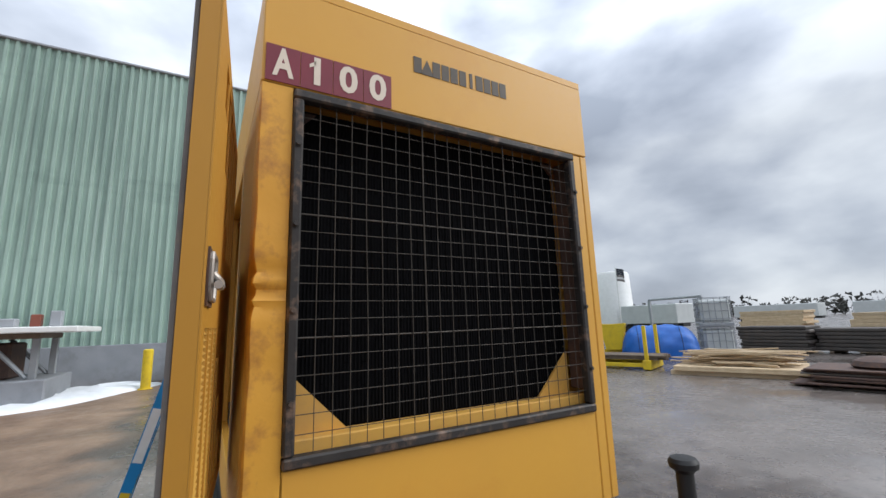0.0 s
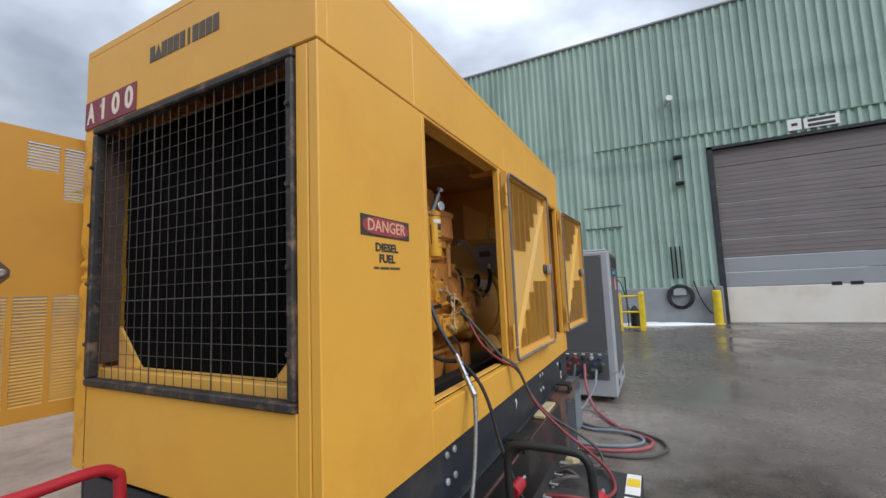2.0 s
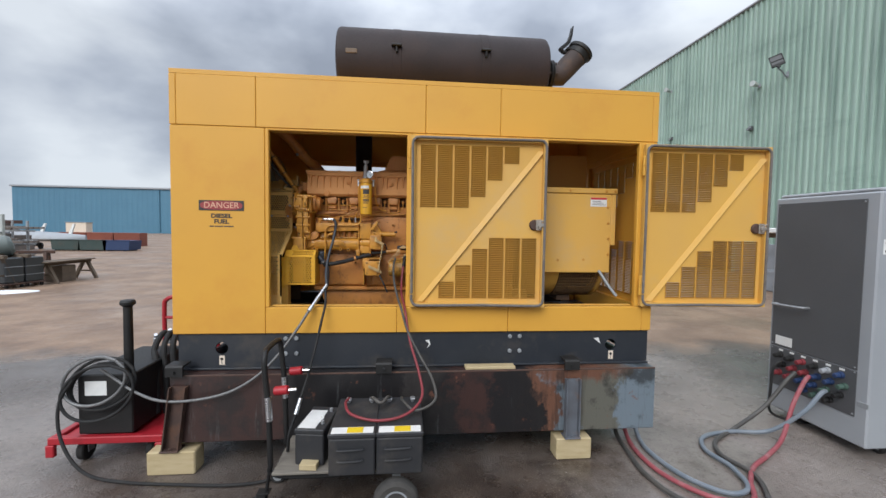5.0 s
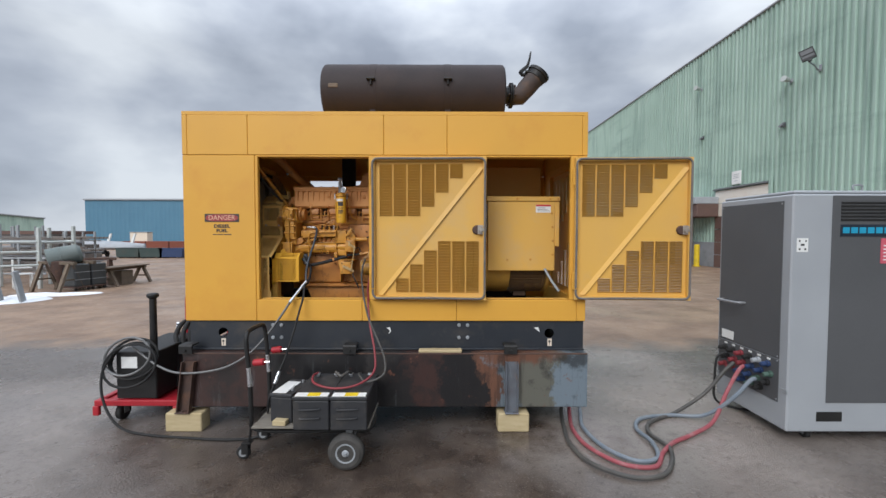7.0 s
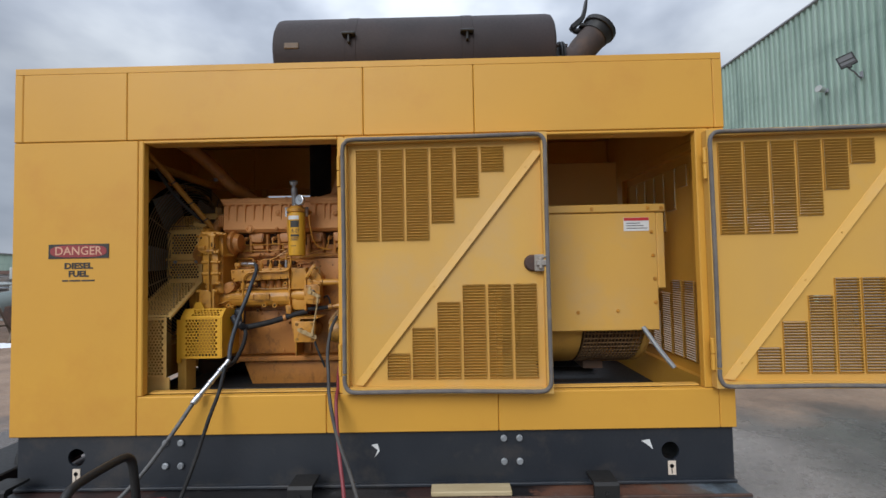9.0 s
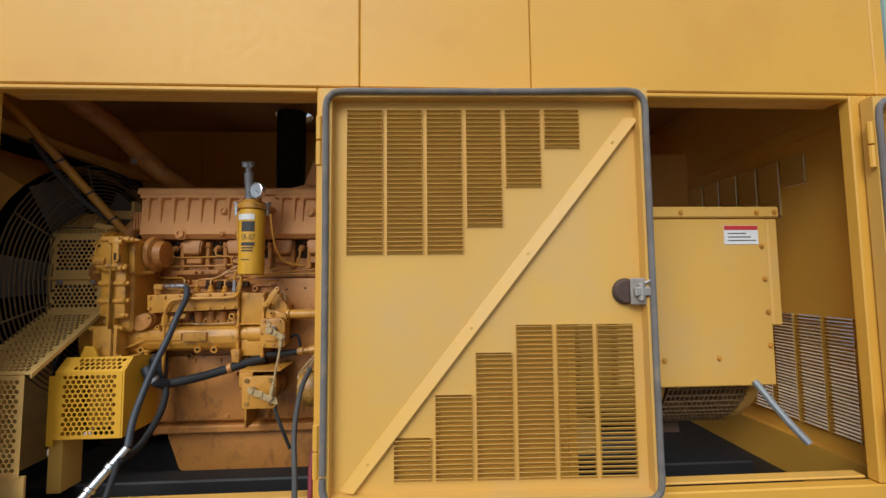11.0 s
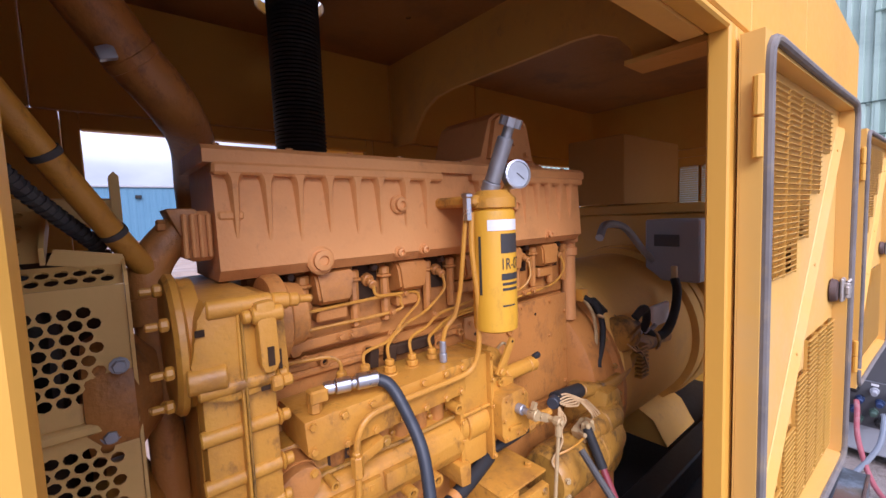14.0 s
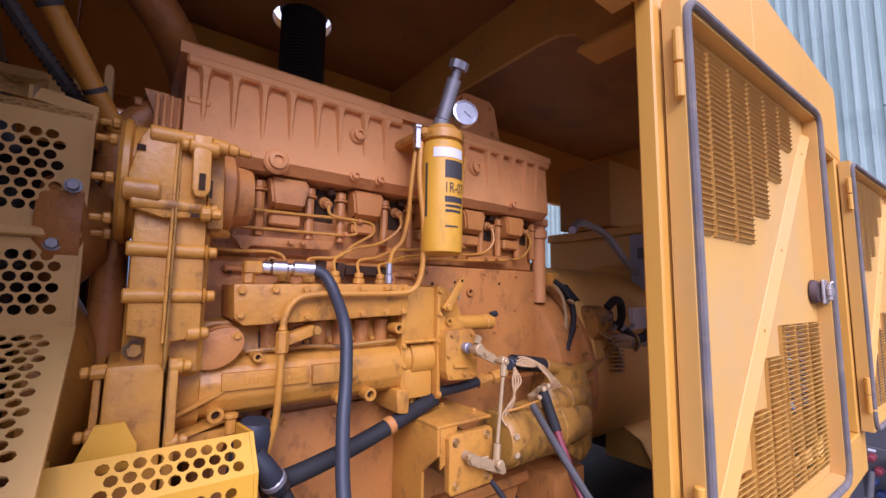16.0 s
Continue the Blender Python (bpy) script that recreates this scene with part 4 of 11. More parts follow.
def wall_bits():
    x = WALL_X
    # conduit and hose hooks beside the roller door
    c = thing("wall_conduit", (x - 0.1, -1.6, 0.7), "black cables and conduit drops hung on the hall wall", "cable")
    for dy in (0, 0.14, 0.28):
        bm = bmnew()
        tube(bm, [(x - 0.1, -1.5 - dy, 2.75), (x - 0.1, -1.5 - dy, 1.6)], 0.025, 8, smooth=False)
        part("conduit", bm, M["black"], c)
    bm = bmnew()
    for k in range(3):
        tube(bm, [(x - 0.16 - 0.02 * k, -1.66 + (0.42 - 0.05 * k) * math.cos(a), 0.95 + (0.42 - 0.04 * k) * math.sin(a)) for a in [2 * math.pi * i / 10 for i in range(11)]], 0.02, 6)
    tube(bm, [(x - 0.16, -2.1, 1.5), (x - 0.18, -2.3, 0.8), (x - 0.2, -2.6, 0.35), (x - 0.18, -2.8, 0.75), (x - 0.16, -2.6, 1.5)], 0.02, 6)
    part("coil", bm, M["rubber"], c)
    bm = bmnew()
    cbox(bm, (x - 0.2, -1.85, 1.0), (x - 0.1, -1.45, 1.25), 0.01)
    part("socket_box", bm, M["grey"], c)
    v = thing("wall_vent_pipe", (x - 0.1, -2.0, 5.0), "short vent pipe with two caps on the cladding", "pipe")
    bm = bmnew()
    cyl(bm, (x - 0.12, -1.98, 5.0), (x - 0.12, -1.98, 6.0), 0.03, seg=8)
    part("pipe", bm, M["galv"], v)
    for z in (5.02, 5.98):
        bm = bmnew()
        cbox(bm, (x - 0.3, -2.12, z - 0.07), (x - 0.05, -1.84, z + 0.05), 0.03)
        part("cap", bm, M["black"], v)
    d = thing("downpipe", (x - 0.1, -15.6, 1.3), "dark rainwater downpipe on the green cladding", "pipe")
    bm = bmnew()
    tube(bm, [(x - 0.14, -15.55, 6.7), (x - 0.14, -15.5, 3.5), (x - 0.14, -15.42, 1.2)], 0.06, 8, smooth=False)
    part("pipe", bm, M["black"], d)
    l = thing("wall_louvre", (x - 0.05, 0.7, 3.6), "two closed green sheet strips over a wall opening", "vent")
    bm = bmnew()
    cladding(bm, x - 0.012, 0.04, 1.36, 3.67, 4.48)
    part("cover_sheet", bm, M["siding"], l, smooth=False)
    for z in (4.49, 3.66):
        bm = bmnew()
        cbox(bm, (x - 0.10, 0.02, z - 0.018), (x - 0.05, 1.38, z + 0.018), 0.006)
        part("flashing", bm, M["green_tank"], l)
    s = thing("security_light", (x, -17.2, 7.7), "white camera arm on the hall corner", "lamp")
    bm = bmnew()
    tube(bm, [(x - 0.05, -17.3, 7.7), (x - 0.2, -17.7, 7.8), (x - 0.25, -18.0, 7.72)], 0.05, 8)
    part("arm", bm, M["white"], s)


wall_bits()


def snow(name, pts, h, seed):
    """A melting heap: a lumpy low mound on the ground round an outline."""
    bm = bmnew()
    cx, cy = sum(p[0] for p in pts) / len(pts), sum(p[1] for p in pts) / len(pts)
    line = spline([(*p, 0) for p in pts] + [(*pts[0], 0)], 6)[:-1]
    rings = []
    for k, f in enumerate((1.0, 0.93, 0.75, 0.5, 0.25)):
        rings.append([bm.verts.new((cx + (p.x - cx) * f + 0.05 * noise.noise(Vector((p.x * 3, p.y * 3, k + seed))), cy + (p.y - cy) * f + 0.05 * noise.noise(Vector((p.x * 3, p.y * 3, 9 + k + seed))), -0.01 if k == 0 else h * (1 - f * f) ** 0.5 * (0.8 + 0.5 * noise.noise(Vector((p.x * 2, p.y * 2, seed)))))) for p in line])
    n = len(line)
    for a, b in zip(rings, rings[1:]):
        for i in range(n):
            bm.faces.new((a[i], a[(i + 1) % n], b[(i + 1) % n], b[i]))
    bm.faces.new(rings[-1])
    solo(name, bm, M["snow"], "low heap of dirty melting snow on the asphalt", "snow", "snow heaps")


snow("snow_patch", [(11.2, 5.6), (12.0, 4.3), (13.6, 3.4), (15.2, 2.6), (15.9, 3.2), (15.6, 5.5), (13.5, 6.2)], 0.22, 1)
snow("snow_patch", [(15.2, -0.9), (15.6, -2.4), (15.95, -2.5), (15.95, 0.6), (15.3, 0.3)], 0.10, 2)
snow("snow_patch", [(-9.4, 7.35), (-8.3, 7.3), (-7.6, 7.55), (-7.3, 8.0), (-7.7, 8.1), (-8.5, 7.8), (-9.3, 7.85)], 0.05, 3)
snow("snow_patch", [(-11.0, 6.1), (-8.9, 5.95), (-7.9, 6.2), (-7.75, 7.0), (-8.6, 7.25), (-10.8, 7.0)], 0.06, 4)

# ---- generator enclosure ----
LEN, WID, TOP, BAND, BOT = 3.51, 1.39, 2.743, 2.37, 0.925
O1, O2, OZ0, OZ1 = (0.652, 1.612), (2.405, 3.365), 1.113, 2.352


def holed(bm, axis, lo, hi, rect, circles, seg=24):
    """A plate, thick from lo to hi along an axis, with round holes (a, b, r)."""
    k = "xyz".index(axis)
    tmp = bmnew()
    a0, b0, a1, b1 = rect
    sheet(tmp, a1 - a0, b1 - b0, 1.0, [(c[0] - a0 - c[2] * 1.25, c[1] - b0 - c[2] * 1.25, c[0] - a0 + c[2] * 1.25, c[1] - b0 + c[2] * 1.25) for c in circles])

    def at(a, b, s):
        v = [a, b]
        v.insert(k, lo + (hi - lo) * s)
        return v
    idx = {v: bm.verts.new(at(v.co.x + a0, v.co.z + b0, v.co.y)) for v in tmp.verts}
    for f in tmp.faces:
        bm.faces.new([idx[v] for v in f.verts])
    tmp.free()
    for a, b, r in circles:
        rg = []
        for s in (0, 1):
            o = []
            for i in range(seg):
                t = 2 * math.pi * i / seg
                m = 1.25 * r / max(abs(math.cos(t)), abs(math.sin(t)))
                o.append((bm.verts.new(at(a + m * math.cos(t), b + m * math.sin(t), s)), bm.verts.new(at(a + r * math.cos(t), b + r * math.sin(t), s))))
            rg.append(o)
        for i in range(seg):
            j = (i + 1) % seg
            for o in rg:
                bm.faces.new((o[i][0], o[j][0], o[j][1], o[i][1]))
            bm.faces.new((rg[0][i][1], rg[0][j][1], rg[1][j][1], rg[1][i][1]))


# yellow of the box on the terminal box, its shade put into the colour
M["dulled"] = surface("shade_dulled_yellow", (0.48, 0.245, 0.045, 1), (0.42, 0.205, 0.040, 1), 0.55, scale=2, bump=0.04)
# roof underside: stained yellow, darkened to paint the shade in the housing
M["roof_shade"] = surface("stained_shade_yellow", (0.40, 0.180, 0.033, 1), (0.31, 0.132, 0.027, 1), 0.5, scale=2.5, bump=0.08, stain=(0.14, 0.07, 0.03, 1), sscale=3, samount=0.6)
M["dented"] = surface("scraped_yellow_paint", YEL, (0.63, 0.318, 0.032, 1), 0.45, scale=1.5, bump=0.1, stain=(0.30, 0.12, 0.03, 1), sscale=9, samount=0.7)


def enclosure():
    e = thing("generator_enclosure", (LEN / 2, WID / 2, BOT), "yellow sheet steel generator housing with open louvred doors, scuffed and stained", "generator")
    t = 0.04

    def pan(a, b, label="", mat="yellow", c=0.004, name="panel"):
        bm = bmnew()
        cbox(bm, a, b, c)
        return part(name, bm, M[mat], e, label)
    # roof with the exhaust hole
    bm = bmnew()
    holed(bm, "z", TOP - 0.03, TOP, (0.002, 0.002, LEN - 0.002, WID - 0.002), [(1.210, 1.088, 0.105), (1.56, 0.93, 0.009)])
    part("roof", bm, M["yellow"], e, fix=True, smooth=False)
    # thin sheet added under the roof, the inner shade put into its colour
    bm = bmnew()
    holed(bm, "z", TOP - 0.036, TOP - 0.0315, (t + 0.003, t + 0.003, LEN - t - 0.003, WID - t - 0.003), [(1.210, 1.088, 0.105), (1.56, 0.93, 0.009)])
    part("roof_lining", bm, M["roof_shade"], e, "stained underside of the roof, yellow darkened for the shade inside", fix=True, smooth=False)
    # upper band
    for y0, y1 in ((0, t), (WID - t, WID)):
        for a, b in ((0.045, 0.566), (0.568, 1.742), (1.744, 2.289), (2.291, 3.462), (3.464, LEN)):
            pan((a, y0, BAND), (b, y1, TOP - 0.031))
    pan((0, 0, BAND), (0.044, WID, TOP - 0.031))
    pan((LEN - t, t, BAND), (LEN - 0.001, WID - t, TOP - 0.031))
    # corner and door posts, both long sides
    for y0, y1, o1, top in ((0, t, O1, OZ1), (WID - t, WID, (0.668, O1[1]), 2.318)):
        pan((0.002 if y0 == 0 else 0.1, y0, BOT), (O1[0] - 0.028, y1, BAND - 0.003))
        pan((O1[0] - 0.026, y0, OZ0), (o1[0], y1, BAND - 0.003), name="door_post")
        pan((o1[1], y0, OZ0), (1.645, y1, BAND - 0.003), name="door_post")
        pan((1.647, y0, OZ0), (2.374, y1, BAND - 0.003))
        pan((2.376, y0, OZ0), (O2[0], y1, BAND - 0.003), name="door_post")
        pan((O2[1], y0, OZ0), (3.43, y1, BAND - 0.003), name="door_post")
        pan((3.432, y0, OZ0), (LEN - 0.002, y1, BAND - 0.003))
        for a, b in ((O1[0] - 0.026, 1.548), (1.55, 2.376), (2.378, 3.43), (3.432, LEN - 0.002)):
            pan((a, y0, BOT), (b, y1, OZ0 - 0.002), name="sill_panel")
        for a, b in (o1, O2):
            pan((a, y0, top), (b, y1, BAND - 0.003), name="header")
    # inner lips of the front openings
    for a, b in (O1, O2):
        for p, q in (((a, t + 0.002, OZ0 - 0.002), (b, 0.085, OZ0 + 0.006)), ((a, t + 0.002, OZ1 + 0.002), (b, 0.09, OZ1 + 0.012))):
            pan(p, q, mat="yellow_in", name="lip", c=0.003)
    # far end wall
    # radiator end: posts, foot panel
    pan((0.002, t + 0.002, BOT), (0.04, 0.092, BAND - 0.003), name="end_post")
    bm = bmnew()
    n = 90
    rows = []
    for i in range(n + 1):
        z = BOT + (BAND - 0.003 - BOT) * i / n
        k = sum(a * math.exp(-((z - c) / w) ** 2) for c, a, w in ((1.80, 0.011, 0.022), (1.735, 0.017, 0.013), (1.69, 0.009, 0.012), (1.52, 0.004, 0.05), (1.98, 0.003, 0.06))) * (1 + 0.4 * noise.noise(Vector((0, 3, z * 40))))
        rows.append([bm.verts.new(v) for v in ((0.002 + k * 0.15, WID - 0.092, z), (0.0015 + k * 1.1, WID - 0.030 - k, z), (0.001 + k * 1.0, WID - 0.004 - k * 0.9, z), (0.006 + k * 0.6, WID - 0.001 - k * 1.1, z), (0.05, WID - 0.0005 - k * 0.9, z), (0.10, WID - 0.0005, z))])
    for a, b in zip(rows, rows[1:]):
        for i in range(5):
            bm.faces.new((a[i], b[i], b[i + 1], a[i + 1]))
    part("end_post", bm, M["dented"], e, "dented corner post scraped to rust")
    pan((0.045, WID - 0.092, BOT), (0.06, WID - t - 0.002, BAND - 0.003), name="post_web")
    pan((0.002, 0.094, BOT), (0.04, WID - 0.094, 1.262), name="foot_panel")
    # floor of the housing, inner roof beam with its arch, duct panels
    pan((0.3, 0.12, BOT + 0.002), (LEN - 0.05, WID - 0.12, BOT + 0.02), "oily black floor tray", "black", name="floor_tray")
    bm = bmnew()
    side = [(1.20, 2.345), (1.165, 2.40), (1.10, 2.465), (1.03, 2.495), (0.93, 2.503), (0.42, 2.503), (0.345, 2.495), (0.29, 2.468), (0.255, 2.428), (0.241, 2.386)]
    arch = [(t + 0.002, TOP - 0.033), (t + 0.002, 2.386)] + side[::-1] + [(WID - t - 0.002, 2.345), (WID - t - 0.002, TOP - 0.033)]
    prism(bm, arch, "x", 1.75, 1.765)
    prism(bm, [(t + 0.002, 2.372), (0.245, 2.372), (0.245, 2.384), (t + 0.002, 2.384)], "x", 1.70, 1.80)
    part("roof_beam", bm, M["yellow_in"], e)
    pan((2.62, 0.70, 2.046), (3.27, 1.0, 2.378), "yellow box on the terminal box, darkened for the shade inside", "dulled", name="baffle")
    # radiator grille: dark steel frame, welded wires, core, corner gussets
    y0, y1, z0, z1, w = 0.094, WID - 0.094, 1.262, BAND - 0.006, 0.031
    for a, b in (((-0.012, y0, z0), (0.03, y1, z0 + w)), ((-0.012, y0, z1 - w), (0.03, y1, z1)), ((-0.011, y0, z0 + w), (0.03, y0 + w, z1 - w)), ((-0.011, y1 - w, z0 + w), (0.03, y1, z1 - w))):
        pan(a, b, "worn dark steel frame", "steel", 0.006, "grille_frame")
    for k in range(4):
        for y in (y0 + w / 2, y1 - w / 2):
            bm = bmnew()
            bolt(bm, (-0.012, y, z0 + 0.17 + k * 0.25), (-1, 0, 0), 0.008)
            part("bolt", bm, M["steel"], e)
    ny, nz = 22, 20
    for i in range(1, ny):
        y = y0 + w + (y1 - y0 - 2 * w) * i / ny
        bm = bmnew()
        r = 0.0026 if i in (7, 14) else 0.0014
        s = noise.noise(Vector((i * 1.7, 0, 0))) * 0.006
        tube(bm, [(0.006, y, z0 + w - 0.01), (0.006 + s, y + s * 0.6, 1.6), (0.006 - s, y - s * 0.5, 2.0), (0.006, y, z1 - w + 0.01)], r, 5, 3)
        part("wire", bm, M["wire"], e)
    for j in range(1, nz):
        z = z0 + w + (z1 - z0 - 2 * w) * j / nz
        bm = bmnew()
        r = 0.0026 if j in (6, 13) else 0.0014
        s = noise.noise(Vector((0, j * 1.3, 5))) * 0.006
        tube(bm, [(0.010, y0 + w - 0.01, z), (0.010 + s, 0.5, z + s * 0.6), (0.010 - s, 0.9, z - s * 0.6), (0.010, y1 - w + 0.01, z)], r, 5, 3)
        part("wire", bm, M["wire"], e)
    # inner edges seen behind the wires
    pan((0.05, y0 - 0.02, z0 + 0.002), (0.16, y1 + 0.02, z0 + 0.060), mat="yellow_in", name="core_tray")
    for y in (y0 - 0.004, y1 - 0.008):
        pan((0.045, y, z0 + 0.08), (0.116, y + 0.012, z1 - 0.02), mat="rust", name="core_cheek")
    for sy, yc in ((1, y0 + 0.035), (-1, y1 - 0.035)):
        for zc, sz in ((z0 + 0.062, 1), (z1 - 0.02, -1)):
            bm = bmnew()
            d = 0.17 if sz > 0 else 0.055
            prism(bm, [(yc, zc), (yc + sy * d, zc), (yc, zc + sz * d)], "x", 0.100, 0.112)
            part("gusset", bm, M["yellow_in" if sz > 0 else "rust"], e)
    return e


ENC = enclosure()


def radiator():
    r = thing("radiator", (0.22, WID / 2, BOT + 0.02), "black finned radiator core with yellow shroud and fan guard", "radiator")
    bm = bmnew()
    cbox(bm, (0.125, 0.118, 1.30), (0.26, WID - 0.118, 2.365), 0.004)
    n = 96
    for i in range(n):
        y = 0.12 + (WID - 0.24) * i / n
        z = 1.33
        while z < 2.34:
            h = 0.05 + 0.02 * ((i * 7 + int(z * 31)) % 5)
            cbox(bm, (0.118 + 0.002 * ((i * 3 + int(z * 50)) % 3), y, z), (0.126, y + 0.006, min(z + h, 2.36)), 0)
            z += h + 0.004
    part("core", bm, M["core"], r, fix=False, smooth=False, kind="stuff")
    for a, b in (((0.165, 0.10, 1.22), (0.30, WID - 0.10, 1.298)), ((0.165, 0.10, 2.367), (0.30, WID - 0.10, 2.42))):
        bm = bmnew()
        cbox(bm, a, b, 0.015)
        part("tank", bm, M["yellow_in"], r)
    # shroud: square to round
    bm = bmnew()
    seg = 40
    c = Vector((0, 0.70, 1.78))
    sq, rd = [], []
    for i in range(seg):
        t = 2 * math.pi * i / seg
        m = 0.52 / max(abs(math.cos(t)), abs(math.sin(t)))
        sq.append(bm.verts.new((0.262, c.y + m * math.cos(t), c.z + m * math.sin(t))))
        rd.append(bm.verts.new((0.44, c.y + 0.5 * math.cos(t), c.z + 0.5 * math.sin(t))))
    for i in range(seg):
        j = (i + 1) % seg
        bm.faces.new((sq[i], sq[j], rd[j], rd[i]))
    part("shroud", bm, M["yellow_in"], r)
    for k in range(24):
        rr = 0.12 + k * 0.0168
        bm = bmnew()
        tube(bm, [(0.50 + 0.03 * (1 - k / 24), c.y + rr * math.cos(a), c.z + rr * math.sin(a)) for a in [2 * math.pi * i / 48 for i in range(49)]], 0.0026, 5, smooth=False)
        part("guard_ring", bm, M["dusty_wire"], r, fix=False)
    for a in range(8):
        t = 2 * math.pi * a / 8 + 0.3
        bm = bmnew()
        tube(bm, [(0.535, c.y + 0.1 * math.cos(t), c.z + 0.1 * math.sin(t)), (0.503, c.y + 0.5 * math.cos(t), c.z + 0.5 * math.sin(t))], 0.004, 5, smooth=False)
        part("guard_spoke", bm, M["dusty_wire"], r, fix=False)
    for a in range(6):
        bm = bmnew()
        t = 2 * math.pi * a / 6
        d, s = Vector((0, math.cos(t), math.sin(t))), Vector((0, -math.sin(t), math.cos(t)))
        p = [c + Vector((0.40, 0, 0)) + d * 0.1 + s * 0.05, c + Vector((0.44, 0, 0)) + d * 0.1 - s * 0.05, c + Vector((0.46, 0, 0)) + d * 0.46 - s * 0.09, c + Vector((0.40, 0, 0)) + d * 0.46 + s * 0.07]
        lo = [bm.verts.new(v) for v in p]
        hi = [bm.verts.new(v + Vector((0.006, 0, 0))) for v in p]
        bm.faces.new(lo); bm.faces.new(hi[::-1])
        for i in range(4):
            bm.faces.new((lo[i], lo[(i + 1) % 4], hi[(i + 1) % 4], hi[i]))
        part("fan_blade", bm, M["gasket"], r)
    bm = bmnew()
    cyl(bm, c + Vector((0.38, 0, 0)), c + Vector((0.62, 0, 0)), 0.1, seg=20, edge=0.01)
    part("fan_hub", bm, M["gasket"], r)


radiator()

# ---- doors ----
PITCH = 0.0135


def slat_mesh(w):
    bm = bmnew()
    prism(bm, [(0.034, 0.0), (0.037, 0.0005), (0.031, 0.0085), (0.024, 0.0112), (0.023, 0.0098), (0.029, 0.0072)], "x", 0.0, w)
    return mesh_of("slat", bm, M["slat"], smooth=False)


M["slat"] = surface("louvre_yellow", (0.54, 0.30, 0.045, 1), (0.46, 0.25, 0.045, 1), 0.5, scale=5, bump=0)
SLAT = slat_mesh(0.106)


def louvres(w, h):
    """Stepped columns of slots: (x, z0, count) of the upper and the lower field, and the sheet's holes."""
    cw, step, n = 0.106, 0.1215, 33
    cols = []
    for i, f in enumerate((1, 1, 1, 0.83, 0.54, 0.27)):
        k = round(n * f)
        cols.append((0.068 + i * step, h - 0.055 - k * PITCH, k))
        cols.append((w - 0.062 - cw - i * step, 0.06, k))
    return cw, cols, [(x, z, x + cw, z + k * PITCH) for x, z, k in cols]


def door(m, single, label, seal=True, latch_in=True, brace=True, mat="door_in"):
    """A louvred door in its own plane (x from the hinge, y=0 the rim of its inner side), put at m."""
    w, h = 0.985, 1.222
    cw, cols, holes = louvres(w, h)
    bm = bmnew()
    sheet(bm, w, h, 0.003, holes)
    for v in bm.verts:
        v.co.y += 0.037
    bm.transform(m)
    d = part("door", bm, M[mat], ENC, label, smooth=False, fix=False)
    bm = bmnew()
    sheet(bm, w, h, 0.0365, [(0.028, 0.028, w - 0.028, h - 0.028)])
    bm.transform(m)
    part("rim", bm, M[mat], d, smooth=False, fix=False)
    if brace:
        bm = bmnew()
        # a folded strip: one edge on the sheet, the lower edge standing proud
        U, D = (Vector((0.050, 0, 0.0376)), Vector((0.925, 0, 1.142))), (Vector((0.095, 0, 0.0344)), Vector((0.968, 0, 1.136)))
        prof = [(0.0, 0.0365), (0.05, 0.0335), (0.93, 0.0200), (1.0, 0.0212), (1.0, 0.0365)]
        ra, rb = ([bm.verts.new(p.lerp(q, f) + Vector((0, y, 0))) for f, y in prof] for p, q in zip(U, D))
        for k in range(4):
            bm.faces.new((ra[k], rb[k], rb[k + 1], ra[k + 1]))
        bm.faces.new(ra[::-1]); bm.faces.new(rb)
        bm.faces.new((ra[0], ra[4], rb[4], rb[0]))
        for f in (0.07, 0.42, 0.62, 0.93):
            p = U[0].lerp(U[1], f).lerp(D[0].lerp(D[1], f), 0.5)
            cyl(bm, p + Vector((0, 0.028, 0)), p + Vector((0, 0.0245, 0)), 0.005, seg=8)
        bm.transform(m)
        part("brace", bm, M["door_in"], d)
    if seal:
        bm = bmnew()
        q, r = 0.012, 0.0095 if latch_in else 0.007
        wob = [0.002 * math.sin(i * 2.1) for i in range(8)]
        c = 0.045
        ring = [(q, 0.10), (q + wob[1], h * 0.5), (q, h - 0.16), (q, h - q - c), (q + c * 0.3, h - q - c * 0.3), (q + c, h - q), (q + 0.16, h - q), (w * 0.5, h - q + wob[2]), (w - q - 0.16, h - q), (w - q - c, h - q), (w - q - c * 0.3, h - q - c * 0.3), (w - q, h - q - c), (w - q, h - 0.16), (w - q + wob[3], h * 0.5), (w - q, 0.16), (w - q, q + c), (w - q - c * 0.3, q + c * 0.3), (w - q - c, q), (w - q - 0.16, q), (w * 0.5, q + wob[4] * 2), (q + 0.16, q), (q + c, q), (q + c * 0.3, q + c * 0.3), (q, q + c), (q, 0.09)]
        tube(bm, [(a, -0.005, b) for a, b in ring], r, 10, 4)
        bm.transform(m)
        part("seal", bm, M["seal"], d, "grey rubber seal round the rim")
    if single:
        for x, z, k in cols:
            for i in range(k):
                piece("slat", SLAT, m @ Matrix.Translation((x, 0, z + i * PITCH)), d)
    else:
        bm = bmnew()
        for x, z, k in cols:
            for i in range(k):
                prism(bm, [(0.034, z + i * PITCH), (0.037, z + i * PITCH + 0.0005), (0.023, z + i * PITCH + 0.0115), (0.022, z + i * PITCH + 0.0100)], "x", x, x + cw)
        bm.transform(m)
        part("slats", bm, M["slat"], d, kind="stuff", smooth=False, fix=False)
    edges = bmnew()
